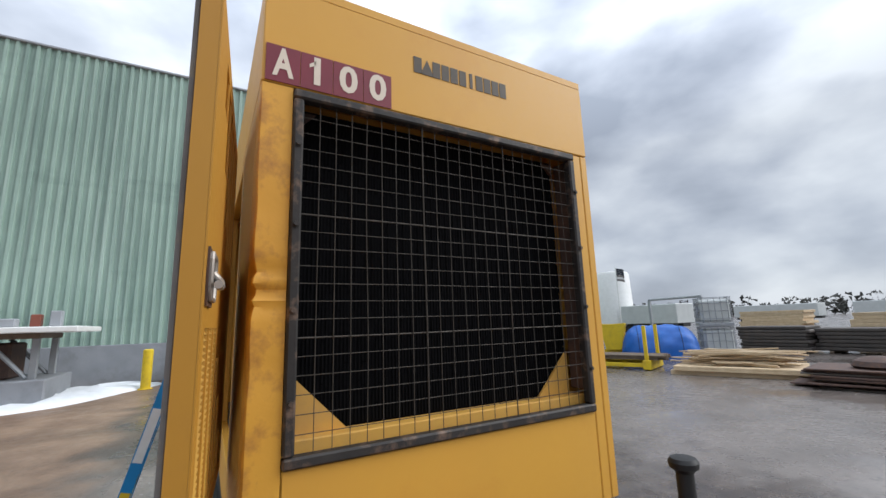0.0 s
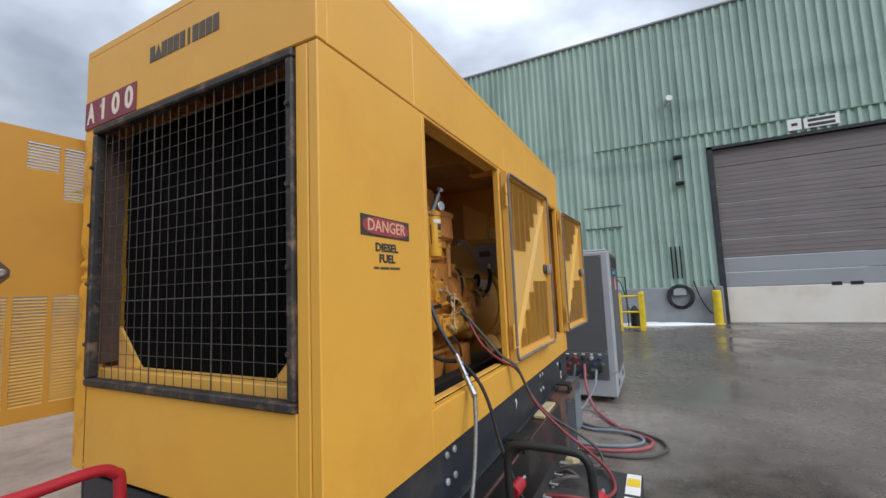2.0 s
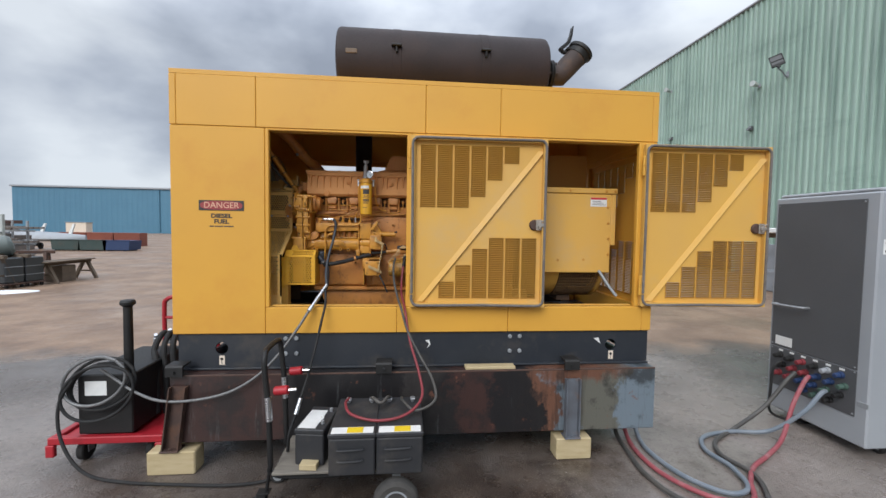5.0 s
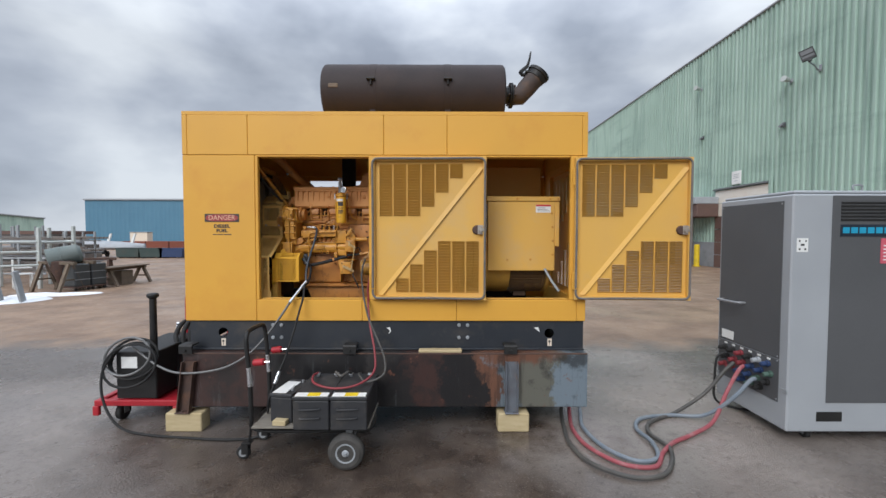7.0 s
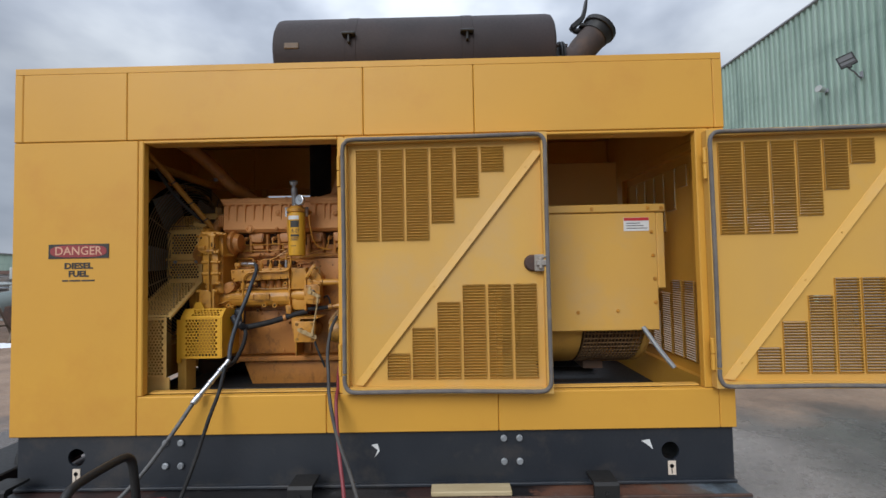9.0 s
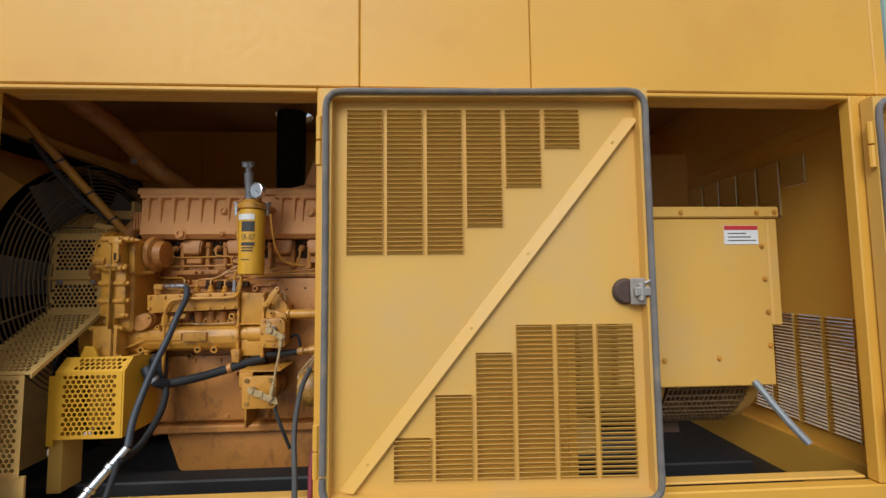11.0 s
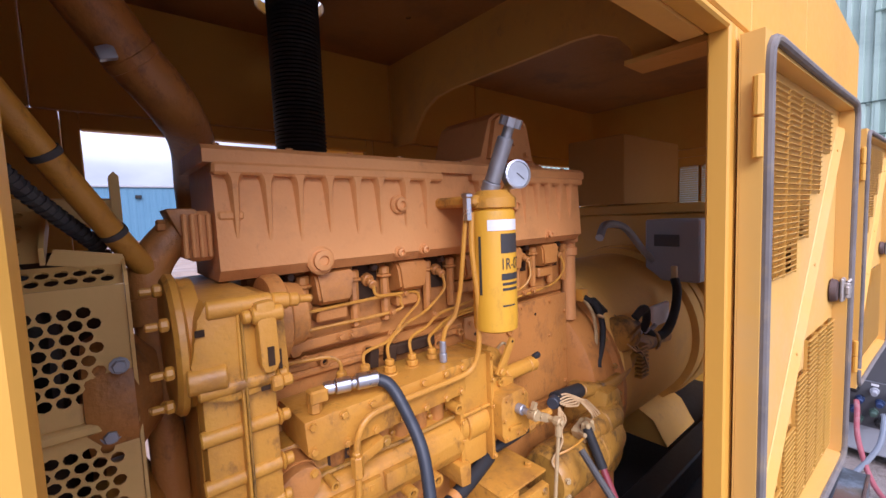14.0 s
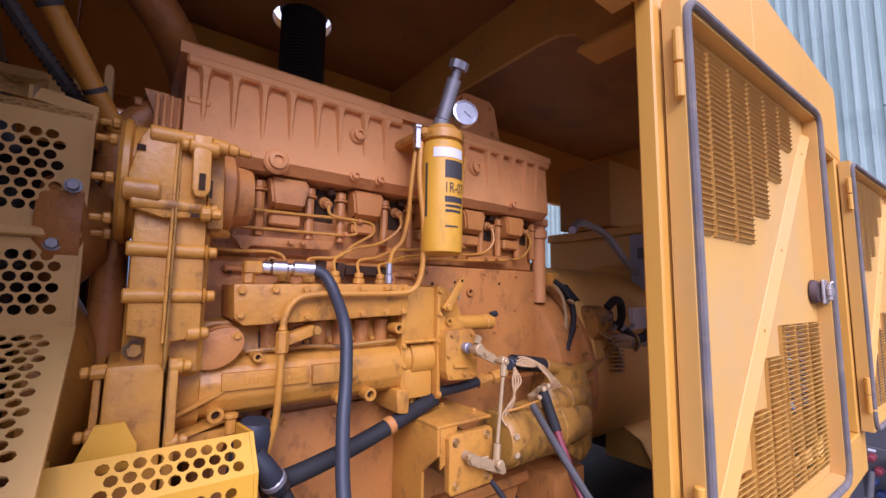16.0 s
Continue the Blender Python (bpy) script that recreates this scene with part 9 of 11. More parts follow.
M["sign_pink"] = surface("faded_red_sign", (0.50, 0.08, 0.12, 1), (0.55, 0.12, 0.16, 1), 0.45, scale=8, bump=0)
load_bank()


def cable(name, pts, r, mat, label, group="", cat="cable", seg=10):
    bm = bmnew()
    tube(bm, pts, r, seg, 8)
    return solo(name, bm, M[mat], label, cat, group)


G = "load cables"
cable("load_cable", [(3.42, 0.34, 0.19), (3.36, 0.18, 0.03), (3.30, -0.12, 0.022), (3.27, -0.38, 0.022), (3.33, -0.64, 0.022), (3.55, -0.82, 0.022), (3.78, -0.80, 0.022), (3.94, -0.63, 0.022), (4.03, -0.42, 0.022), (3.99, -0.20, 0.022), (4.10, 0.0, 0.023), (4.42, 0.18, 0.03), (4.70, 0.20, 0.20), (4.88, 0.19, 0.42), (4.966, 0.19, 0.50)], 0.0165, "grey_cable", "dusty black load cable looped on the wet asphalt", G)
cable("load_cable", [(3.47, 0.34, 0.19), (3.42, 0.12, 0.03), (3.37, -0.15, 0.022), (3.40, -0.42, 0.022), (3.56, -0.66, 0.022), (3.78, -0.70, 0.023), (3.93, -0.52, 0.023), (4.10, -0.36, 0.023), (4.35, -0.22, 0.025), (4.62, -0.06, 0.06), (4.80, 0.04, 0.28), (4.91, 0.06, 0.46), (4.966, 0.07, 0.51)], 0.0165, "red_cable", "faded red load cable looped on the wet asphalt", G)
cable("load_cable", [(3.56, 0.34, 0.19), (3.53, 0.16, 0.03), (3.47, -0.10, 0.022), (3.52, -0.42, 0.022), (3.68, -0.62, 0.023), (3.86, -0.58, 0.024), (3.93, -0.36, 0.03), (3.92, -0.12, 0.023), (4.05, 0.07, 0.023), (4.35, 0.14, 0.023), (4.62, 0.06, 0.06), (4.78, -0.06, 0.26), (4.91, -0.08, 0.42), (4.966, -0.07, 0.44)], 0.0165, "blue_cable", "blue-grey load cable looped on the wet asphalt", G)
cable("control_lead", [(4.966, 0.33, 0.55), (4.90, 0.33, 0.50), (4.89, 0.34, 0.30), (4.92, 0.36, 0.08), (5.08, 0.30, 0.02), (5.2, 0.24, 0.02)], 0.011, "rubber", "thin black control lead hanging at the load bank", G)


# ---- battery cart ----
def battery_cart():
    c = thing("battery_cart", (1.25, -0.5, 0), "black tube hand cart with a plywood deck and pneumatic wheels", "hand cart")
    bm = bmnew()
    tube(bm, [(0.835, -0.575, 0.30), (0.825, -0.575, 0.62), (0.805, -0.575, 0.86), (0.800, -0.555, 0.935), (0.795, -0.50, 0.958), (0.795, -0.33, 0.958), (0.800, -0.265, 0.94), (0.805, -0.245, 0.86), (0.825, -0.245, 0.62), (0.835, -0.245, 0.30)], 0.0165, 12, 6)
    part("handle", bm, M["black"], c)
    for y in (-0.575, -0.245):
        bm = bmnew()
        cyl(bm, (0.83, y, 0.56), (0.821, y, 0.70), 0.019, seg=12)
        part("sleeve", bm, M["chrome"], c)
        bm = bmnew()
        cyl(bm, (0.86, y, 0.735), (0.94, y - 0.01, 0.745), 0.026, seg=14, edge=0.004)
        cl = part("red_clamp", bm, M["red"], c, "red plastic clamp with a plated stud")
        bm = bmnew()
        cyl(bm, (0.94, y - 0.01, 0.745), (0.985, y - 0.012, 0.747), 0.009, seg=8)
        part("stud", bm, M["chrome"], cl)
        bm = bmnew()
        tube(bm, [(0.835, y, 0.30), (0.84, y + 0.01, 0.24), (1.0, y + 0.01, 0.215), (1.56, y + 0.01, 0.225)], 0.0145, 10)
        part("frame_tube", bm, M["black"], c)
    bm = bmnew()
    cbox(bm, (0.86, -0.64, 0.268), (1.72, -0.20, 0.283), 0.003)
    part("deck", bm, M["plywood"], c, "grey weathered plywood deck")
    bm = bmnew()
    cyl(bm, (1.565, -0.66, 0.13), (1.565, -0.14, 0.13), 0.012, seg=10)
    cbox(bm, (1.54, -0.60, 0.13), (1.59, -0.58, 0.267), 0.003)
    cbox(bm, (1.54, -0.24, 0.13), (1.59, -0.22, 0.267), 0.003)
    part("axle", bm, M["galv"], c)
    for y in (-0.69, -0.15):
        bm = bmnew()
        lathe(bm, [(0.07, -0.034), (0.10, -0.038), (0.122, -0.028), (0.130, -0.012), (0.130, 0.012), (0.122, 0.028), (0.10, 0.038), (0.07, 0.034)], (1.565, y, 0.130), (0, 1, 0), 36)
        w = part("tyre", bm, M["tyre"], c, "worn black pneumatic tyre")
        bm = bmnew()
        lathe(bm, [(0.02, -0.042), (0.026, -0.034), (0.05, -0.020), (0.060, -0.034), (0.071, -0.036), (0.071, 0.036), (0.060, 0.034), (0.05, 0.020), (0.02, 0.042)], (1.565, y, 0.130), (0, 1, 0), 28)
        part("rim", bm, M["bank"], w)
        bm = bmnew()
        cyl(bm, (1.565, y - 0.03, 0.13), (1.565, y - 0.055, 0.13), 0.014, seg=6, edge=0.002)
        part("hub_nut", bm, M["galv"], w)
    for x, y in ((0.775, -0.555), (0.80, -0.27)):
        bm = bmnew()
        cyl(bm, (x - 0.012, y - 0.015, 0.052), (x - 0.012, y + 0.015, 0.052), 0.052, seg=20, edge=0.008)
        w = part("caster", bm, M["rubber"], c)
        bm = bmnew()
        cyl(bm, (x - 0.012, y - 0.017, 0.052), (x - 0.012, y + 0.017, 0.052), 0.030, seg=14)
        part("caster_hub", bm, M["galv"], w)
        bm = bmnew()
        for s in (-1, 1):
            cbox(bm, (x - 0.02, y + s * 0.024 - 0.002, 0.045), (x + 0.03, y + s * 0.024 + 0.002, 0.125), 0.001)
        cbox(bm, (x - 0.02, y - 0.028, 0.122), (x + 0.05, y + 0.028, 0.130), 0.001)
        cyl(bm, (x + 0.03, y, 0.13), (x + 0.045, y, 0.235), 0.010, seg=8)
        part("fork", bm, M["black"], w)
    # batteries
    for x0, x1, y0, y1, h in ((1.185, 1.445, -0.70, -0.21, 0.245), (1.452, 1.715, -0.70, -0.21, 0.245)):
        b = thing("battery", ((x0 + x1) / 2, (y0 + y1) / 2, 0.284), "large black lead battery with ribbed end handles on the cart", "battery", "batteries on the cart")
        bm = bmnew()
        cbox(bm, (x0, y0, 0.285), (x1, y1, 0.285 + h - 0.03), 0.008)
        part("case", bm, M["battery"], b)
        bm = bmnew()
        cbox(bm, (x0 - 0.004, y0 - 0.004, 0.285 + h - 0.028), (x1 + 0.004, y1 + 0.004, 0.285 + h), 0.006)
        part("lid", bm, M["battery"], b)
        for z in (0.44, 0.375):
            bm = bmnew()
            tube(bm, [(x0 + 0.055, y0, z), (x0 + 0.06, y0 - 0.014, z), (x1 - 0.08, y0 - 0.014, z + 0.004), (x1 - 0.07, y0, z + 0.004)], 0.006, 6, 3)
            part("handle", bm, M["battery"], b)
        bm = bmnew()
        cbox(bm, (x0 + 0.012, y0 + 0.004, 0.285 + h + 0.0005), (x1 - 0.012, y0 + 0.075, 0.285 + h + 0.002), 0)
        lb = part("lid_label", bm, M["label"], b)
        bm = bmnew()
        cbox(bm, (x0 + 0.10, y0 + 0.008, 0.285 + h + 0.0025), (x1 - 0.07, y0 + 0.070, 0.285 + h + 0.0035), 0)
        part("hazard_patch", bm, M["safety"], lb, "yellow hazard patch")
        for x in (x0 + 0.06, x1 - 0.05):
            bm = bmnew()
            cyl(bm, (x, y1 - 0.07, 0.285 + h), (x, y1 - 0.07, 0.285 + h + 0.025), 0.012, seg=10, edge=0.002)
            cbox(bm, (x - 0.016, y1 - 0.10, 0.285 + h + 0.018), (x + 0.016, y1 - 0.055, 0.285 + h + 0.030), 0.003)
            part("terminal", bm, M["alu"], b)
    b = thing("small_battery", (1.07, -0.41, 0.284), "smaller black battery with a white top label on the cart", "battery", "batteries on the cart")
    m = pose(1.075, -0.42, 0.285, 0, 0, -8)
    for name, a, q, mat, ch in (("case", (-0.085, -0.155, 0), (0.085, 0.155, 0.185), "battery", 0.006), ("lid", (-0.088, -0.158, 0.187), (0.088, 0.158, 0.215), "battery", 0.006), ("label", (-0.075, -0.14, 0.2155), (0.03, 0.10, 0.217), "label", 0)):
        bm = bmnew()
        cbox(bm, a, q, ch)
        bm.transform(m)
        part(name, bm, M[mat], b)
    for p in ((0.055, -0.08), (0.055, 0.09)):
        bm = bmnew()
        cyl(bm, (p[0], p[1], 0.215), (p[0], p[1], 0.238), 0.011, seg=10, edge=0.002)
        bm.transform(m)
        part("terminal", bm, M["alu"], b)
    bm = bmnew()
    tube(bm, [(0.02, 0.0, 0.222), (0.05, -0.05, 0.24), (0.03, -0.10, 0.226)], 0.006, 6)
    bm.transform(m)
    part("clip_wire", bm, M["label"], b)
    bm = bmnew()
    cbox(bm, (-0.05, -0.03, 0), (0.05, 0.03, 0.035), 0.003)
    bm.transform(pose(1.06, -0.60, 0.285, 0, 0, -6))
    solo("wood_offcut", bm, M["wood"], "small pale wood offcut on the cart deck", "wood block")
    # jumper leads on the batteries
    cable("battery_lead", [(1.59, -0.28, 0.558), (1.60, -0.40, 0.585), (1.68, -0.50, 0.565), (1.80, -0.46, 0.61), (1.79, -0.34, 0.70), (1.715, -0.20, 0.81), (1.63, -0.115, 0.96), (1.582, -0.06, 1.11), (1.552, 0.03, 1.185), (1.525, 0.11, 1.29), (1.518, 0.20, 1.39), (1.53, 0.27, 1.45)], 0.0085, "grey_cable", "black jumper lead from the battery to the starter", "battery leads")
    cable("battery_lead", [(1.245, -0.28, 0.558), (1.24, -0.40, 0.575), (1.29, -0.52, 0.56), (1.45, -0.58, 0.545), (1.62, -0.54, 0.56), (1.72, -0.42, 0.62), (1.70, -0.27, 0.74), (1.645, -0.14, 0.90), (1.612, -0.06, 1.08), (1.598, 0.03, 1.135), (1.582, 0.10, 1.185), (1.580, 0.17, 1.255), (1.588, 0.233, 1.36), (1.594, 0.255, 1.395)], 0.0085, "red_lead", "red jumper lead from the battery to the starter", "battery leads")
    cable("battery_lead", [(1.395, -0.28, 0.558), (1.41, -0.36, 0.59), (1.46, -0.40, 0.575), (1.50, -0.34, 0.585), (1.512, -0.28, 0.558)], 0.011, "grey_cable", "short black link between the batteries", "battery leads")


M["plywood"] = surface("weathered_plywood", (0.20, 0.18, 0.15, 1), (0.14, 0.125, 0.105, 1), 0.8, scale=8, bump=0.3, stretch=(1, 5, 1))
M["tyre"] = surface("dusty_tyre", (0.025, 0.024, 0.023, 1), (0.07, 0.064, 0.058, 1), 0.7, scale=14, bump=0.3)
M["battery"] = surface("battery_black", (0.020, 0.021, 0.024, 1), (0.030, 0.030, 0.033, 1), 0.45, scale=6, bump=0.08, stain=(0.10, 0.085, 0.07, 1), sscale=7, samount=0.35)
battery_cart()


# ---- hoses out of the engine ----
def hoses():
    h = thing("fuel_hose", (0.95, 0.0, 0.6), "blue-black fuel hose with plated couplings hanging out of the housing", "hose")

    def run(name, pts, r, mat, n=8, seg=12):
        bm = bmnew()
        tube(bm, pts, r, seg, n)
        return part(name, bm, M[mat], h)

    def coupling(pts):
        for p, q, r in pts:
            bm = bmnew()
            cyl(bm, p, q, r, seg=12, edge=0.002)
            part("coupling", bm, M["chrome"], h)
    coupling((((0.946, 0.383, 1.749), (0.964, 0.378, 1.749), 0.011), ((0.964, 0.378, 1.749), (0.990, 0.372, 1.749), 0.013), ((0.990, 0.372, 1.749), (0.999, 0.370, 1.749), 0.010), ((0.999, 0.370, 1.749), (1.037, 0.362, 1.748), 0.014)))
    run("inner_hose", [(1.032, 0.363, 1.748), (1.050, 0.345, 1.736), (1.060, 0.318, 1.700), (1.060, 0.271, 1.645), (1.050, 0.240, 1.575), (1.034, 0.209, 1.503), (1.022, 0.17, 1.42), (1.022, 0.12, 1.335), (1.035, 0.08, 1.265)], 0.0105, "hose")
    a, b = Vector((1.035, 0.08, 1.265)), Vector((0.935, -0.055, 1.095))
    cuts = (0.0, 0.22, 0.28, 0.5, 0.55, 0.8, 1.0)
    for i, (p, q) in enumerate(zip(cuts, cuts[1:])):
        coupling(((a.lerp(b, p), a.lerp(b, q), 0.0125 + 0.0035 * (i % 2)),))
    run("outer_hose", [(0.935, -0.055, 1.095), (0.86, -0.085, 0.97), (0.74, -0.115, 0.80), (0.60, -0.135, 0.66), (0.42, -0.145, 0.56), (0.20, -0.15, 0.515), (-0.02, -0.13, 0.51), (-0.22, -0.06, 0.55), (-0.36, -0.02, 0.62), (-0.44, -0.04, 0.70)], 0.0095, "steel_hose")
    run("lower_hose", [(1.03, 0.05, 1.235), (1.045, -0.03, 1.14), (1.03, -0.09, 1.03), (1.0, -0.15, 0.86), (0.965, -0.24, 0.68), (0.945, -0.32, 0.585)], 0.0085, "rubber")
    coupling((((0.945, -0.32, 0.585), (0.925, -0.37, 0.50), 0.014),))
    run("tail_hose", [(0.925, -0.37, 0.50), (0.90, -0.42, 0.40), (0.89, -0.42, 0.292)], 0.010, "rubber")
    run("inlet_hose", [(0.985, 0.34, 1.392), (1.0, 0.32, 1.355), (1.01, 0.27, 1.30), (1.02, 0.16, 1.24), (1.03, 0.05, 1.235)], 0.011, "rubber")


M["steel_hose"] = surface("braided_hose", (0.12, 0.12, 0.12, 1), (0.22, 0.22, 0.22, 1), 0.4, metal=0.4, scale=60, bump=0.2, bscale=300)
hoses()


# ---- red platform cart ----
def red_cart():
    c = thing("platform_cart", (-0.42, 0.45, 0), "red steel platform cart with a tubular push handle", "hand cart")
    bm = bmnew()
    for a, b in (((-0.80, -0.03, 0.175), (-0.06, 0.02, 0.225)), ((-0.80, 0.84, 0.175), (-0.06, 0.88, 0.225)), ((-0.80, 0.021, 0.175), (-0.75, 0.839, 0.225)), ((-0.11, 0.021, 0.175), (-0.06, 0.839, 0.225)), ((-0.749, 0.021, 0.19), (-0.111, 0.839, 0.205))):
        cbox(bm, a, b, 0.006)
    part("platform", bm, M["red"], c)
    for x in (-0.785, -0.085):
        bm = bmnew()
        cbox(bm, (x - 0.028, -0.034, 0.09), (x + 0.028, 0.0, 0.174), 0.006)
        part("bumper_leg", bm, M["red"], c)
    bm = bmnew()
    tube(bm, [(-0.52, 0.86, 0.22), (-0.52, 0.86, 0.60), (-0.52, 0.86, 0.96), (-0.50, 0.86, 1.02), (-0.44, 0.86, 1.045), (-0.30, 0.86, 1.045), (-0.15, 0.86, 1.045), (-0.09, 0.86, 1.02), (-0.07, 0.86, 0.96), (-0.07, 0.86, 0.60), (-0.07, 0.86, 0.22)], 0.019, 12, 6)
    part("handle", bm, M["red"], c)
    for z in (0.86, 0.68, 0.50):
        bm = bmnew()
        cyl(bm, (-0.51, 0.86, z), (-0.08, 0.86, z), 0.014, seg=10)
        part("cross_bar", bm, M["red"], c)
    for x in (-0.66, -0.2):
        for y in (0.12, 0.74):
            bm = bmnew()
            cyl(bm, (x - 0.025, y, 0.072), (x + 0.025, y, 0.072), 0.072, seg=22, edge=0.008)
            w = part("caster", bm, M["rubber"], c)
            bm = bmnew()
            for s in (-1, 1):
                cbox(bm, (x + s * 0.033 - 0.003, y - 0.03, 0.06), (x + s * 0.033 + 0.003, y + 0.03, 0.17), 0.002)
            cbox(bm, (x - 0.036, y - 0.04, 0.168), (x + 0.036, y + 0.04, 0.1745), 0.001)
            part("fork", bm, M["galv"], w)
    d = thing("black_fuel_box", (-0.4, 0.4, 0.226), "black steel box with a capped post on the red cart", "fuel box")
    bm = bmnew()
    cbox(bm, (-0.63, 0.012, 0.226), (-0.275, 0.72, 0.645), 0.008)
    part("case", bm, M["black"], d)
    bm = bmnew()
    lathe(bm, [(0.030, 0.645), (0.028, 1.110), (0.034, 1.118), (0.046, 1.127), (0.048, 1.145), (0.040, 1.157), (0.02, 1.161)], (-0.318, 0.052, 0), (0, 0, 1), 24)
    part("post", bm, M["black"], d, "black capped post")
    bm = bmnew()
    cbox(bm, (-0.58, 0.0085, 0.50), (-0.44, 0.0112, 0.60), 0)
    part("label", bm, M["label"], d)
    for p in ((-0.42, 0.55), (-0.40, 0.72)):
        bm = bmnew()
        cyl(bm, (*p, 0.665), (*p, 0.76), 0.02, seg=12, edge=0.003)
        cyl(bm, (*p, 0.76), (p[0] + 0.01, p[1] - 0.02, 0.79), 0.014, seg=10)
        part("fitting", bm, M["chrome"], d)
    for k, (r, z, dx) in enumerate(((0.19, 0.50, 0.0), (0.215, 0.52, 0.02), (0.20, 0.545, -0.02), (0.23, 0.47, 0.01))):
        pts = []
        for i in range(13):
            t = 2 * math.pi * i / 12 + 0.4 * k
            pts.append((-0.46 + dx + r * math.cos(t), -0.014 - 0.018 * k + 0.01 * math.sin(t), 0.575 + (z - 0.5) + r * 0.80 * math.sin(t) + 0.18 * r * math.cos(t)))
        cable("coiled_hose", pts, 0.0105, "steel_hose" if k == 2 else "rubber", "black hose coiled and hung on the box post", "coiled hoses", "hose")
    cable("trailing_hose", [(-0.60, -0.06, 0.64), (-0.68, -0.07, 0.50), (-0.67, -0.10, 0.32), (-0.58, -0.14, 0.15), (-0.44, -0.17, 0.04), (-0.20, -0.22, 0.015), (0.15, -0.27, 0.015), (0.5, -0.30, 0.015), (0.72, -0.27, 0.02), (0.86, -0.26, 0.10), (0.87, -0.30, 0.2)], 0.0105, "rubber", "black hose trailing over the asphalt to the battery cart", "", "hose")
    for k in range(3):
        cable("thick_hose", [(-0.42 + 0.05 * k, 0.72, 0.70), (-0.40 + 0.05 * k, 0.64, 0.78), (-0.38 + 0.06 * k, 0.52, 0.76), (-0.36 + 0.07 * k, 0.42, 0.69), (-0.30 + 0.07 * k, 0.34, 0.60 - 0.1 * k), (-0.28 + 0.07 * k, 0.30, 0.24)], 0.022, "rubber", "thick black hose lying over the box", "thick hoses", "hose")


red_cart()

# ---- the yard round about ----
def blue_hall():
    x0, x1, y, h = -70.0, 30.0, 80.0, 8.3
    t = thing("blue_hall", ((x0 + x1) / 2, y + 15, 0), "large plain blue metal clad hall across the yard", "building")
    bm = bmnew()
    line = ribs(x0, x1, 0.9, 0.03)
    lo = [bm.verts.new((s, y - o, 0)) for s, o in line]
    hi = [bm.verts.new((s, y - o, h)) for s, o in line]
    for i in range(len(line) - 1):
        bm.faces.new((lo[i], hi[i], hi[i + 1], lo[i + 1]))
    cbox(bm, (x0, y + 0.01, 0), (x1, y + 30, h), 0)
    part("wall", bm, M["blue_siding"], t, smooth=False, fix=False)
    bm = bmnew()
    cbox(bm, (x0 - 0.2, y - 0.3, h), (x1 + 0.2, y + 30, h + 0.35), 0.05)
    part("roof", bm, M["grey"], t)
    for x in (x0 + 25.5, x0 + 50):
        bm = bmnew()
        cbox(bm, (x - 0.08, y - 0.2, 0.3), (x + 0.08, y - 0.09, h - 0.05), 0.02)
        part("downpipe", bm, M["blue_siding"], t)
    for x in (x0 + 52, x0 + 76):
        bm = bmnew()
        cbox(bm, (x - 0.4, y - 0.5, h - 1.7), (x + 0.4, y - 0.09, h - 1.2), 0.05)
        part("wall_lamp", bm, M["black"], t)
    bm = bmnew()
    cbox(bm, (x0 + 18.0, y - 12, 0), (x0 + 21.0, y - 10.6, 1.8), 0.03)
    sh = part("annexe", bm, M["cream"], t)
    bm = bmnew()
    cbox(bm, (x0 + 17.9, y - 12.1, 1.8), (x0 + 21.1, y - 10.5, 1.9), 0.03)
    part("annexe_roof", bm, M["grey"], t)


blue_hall()


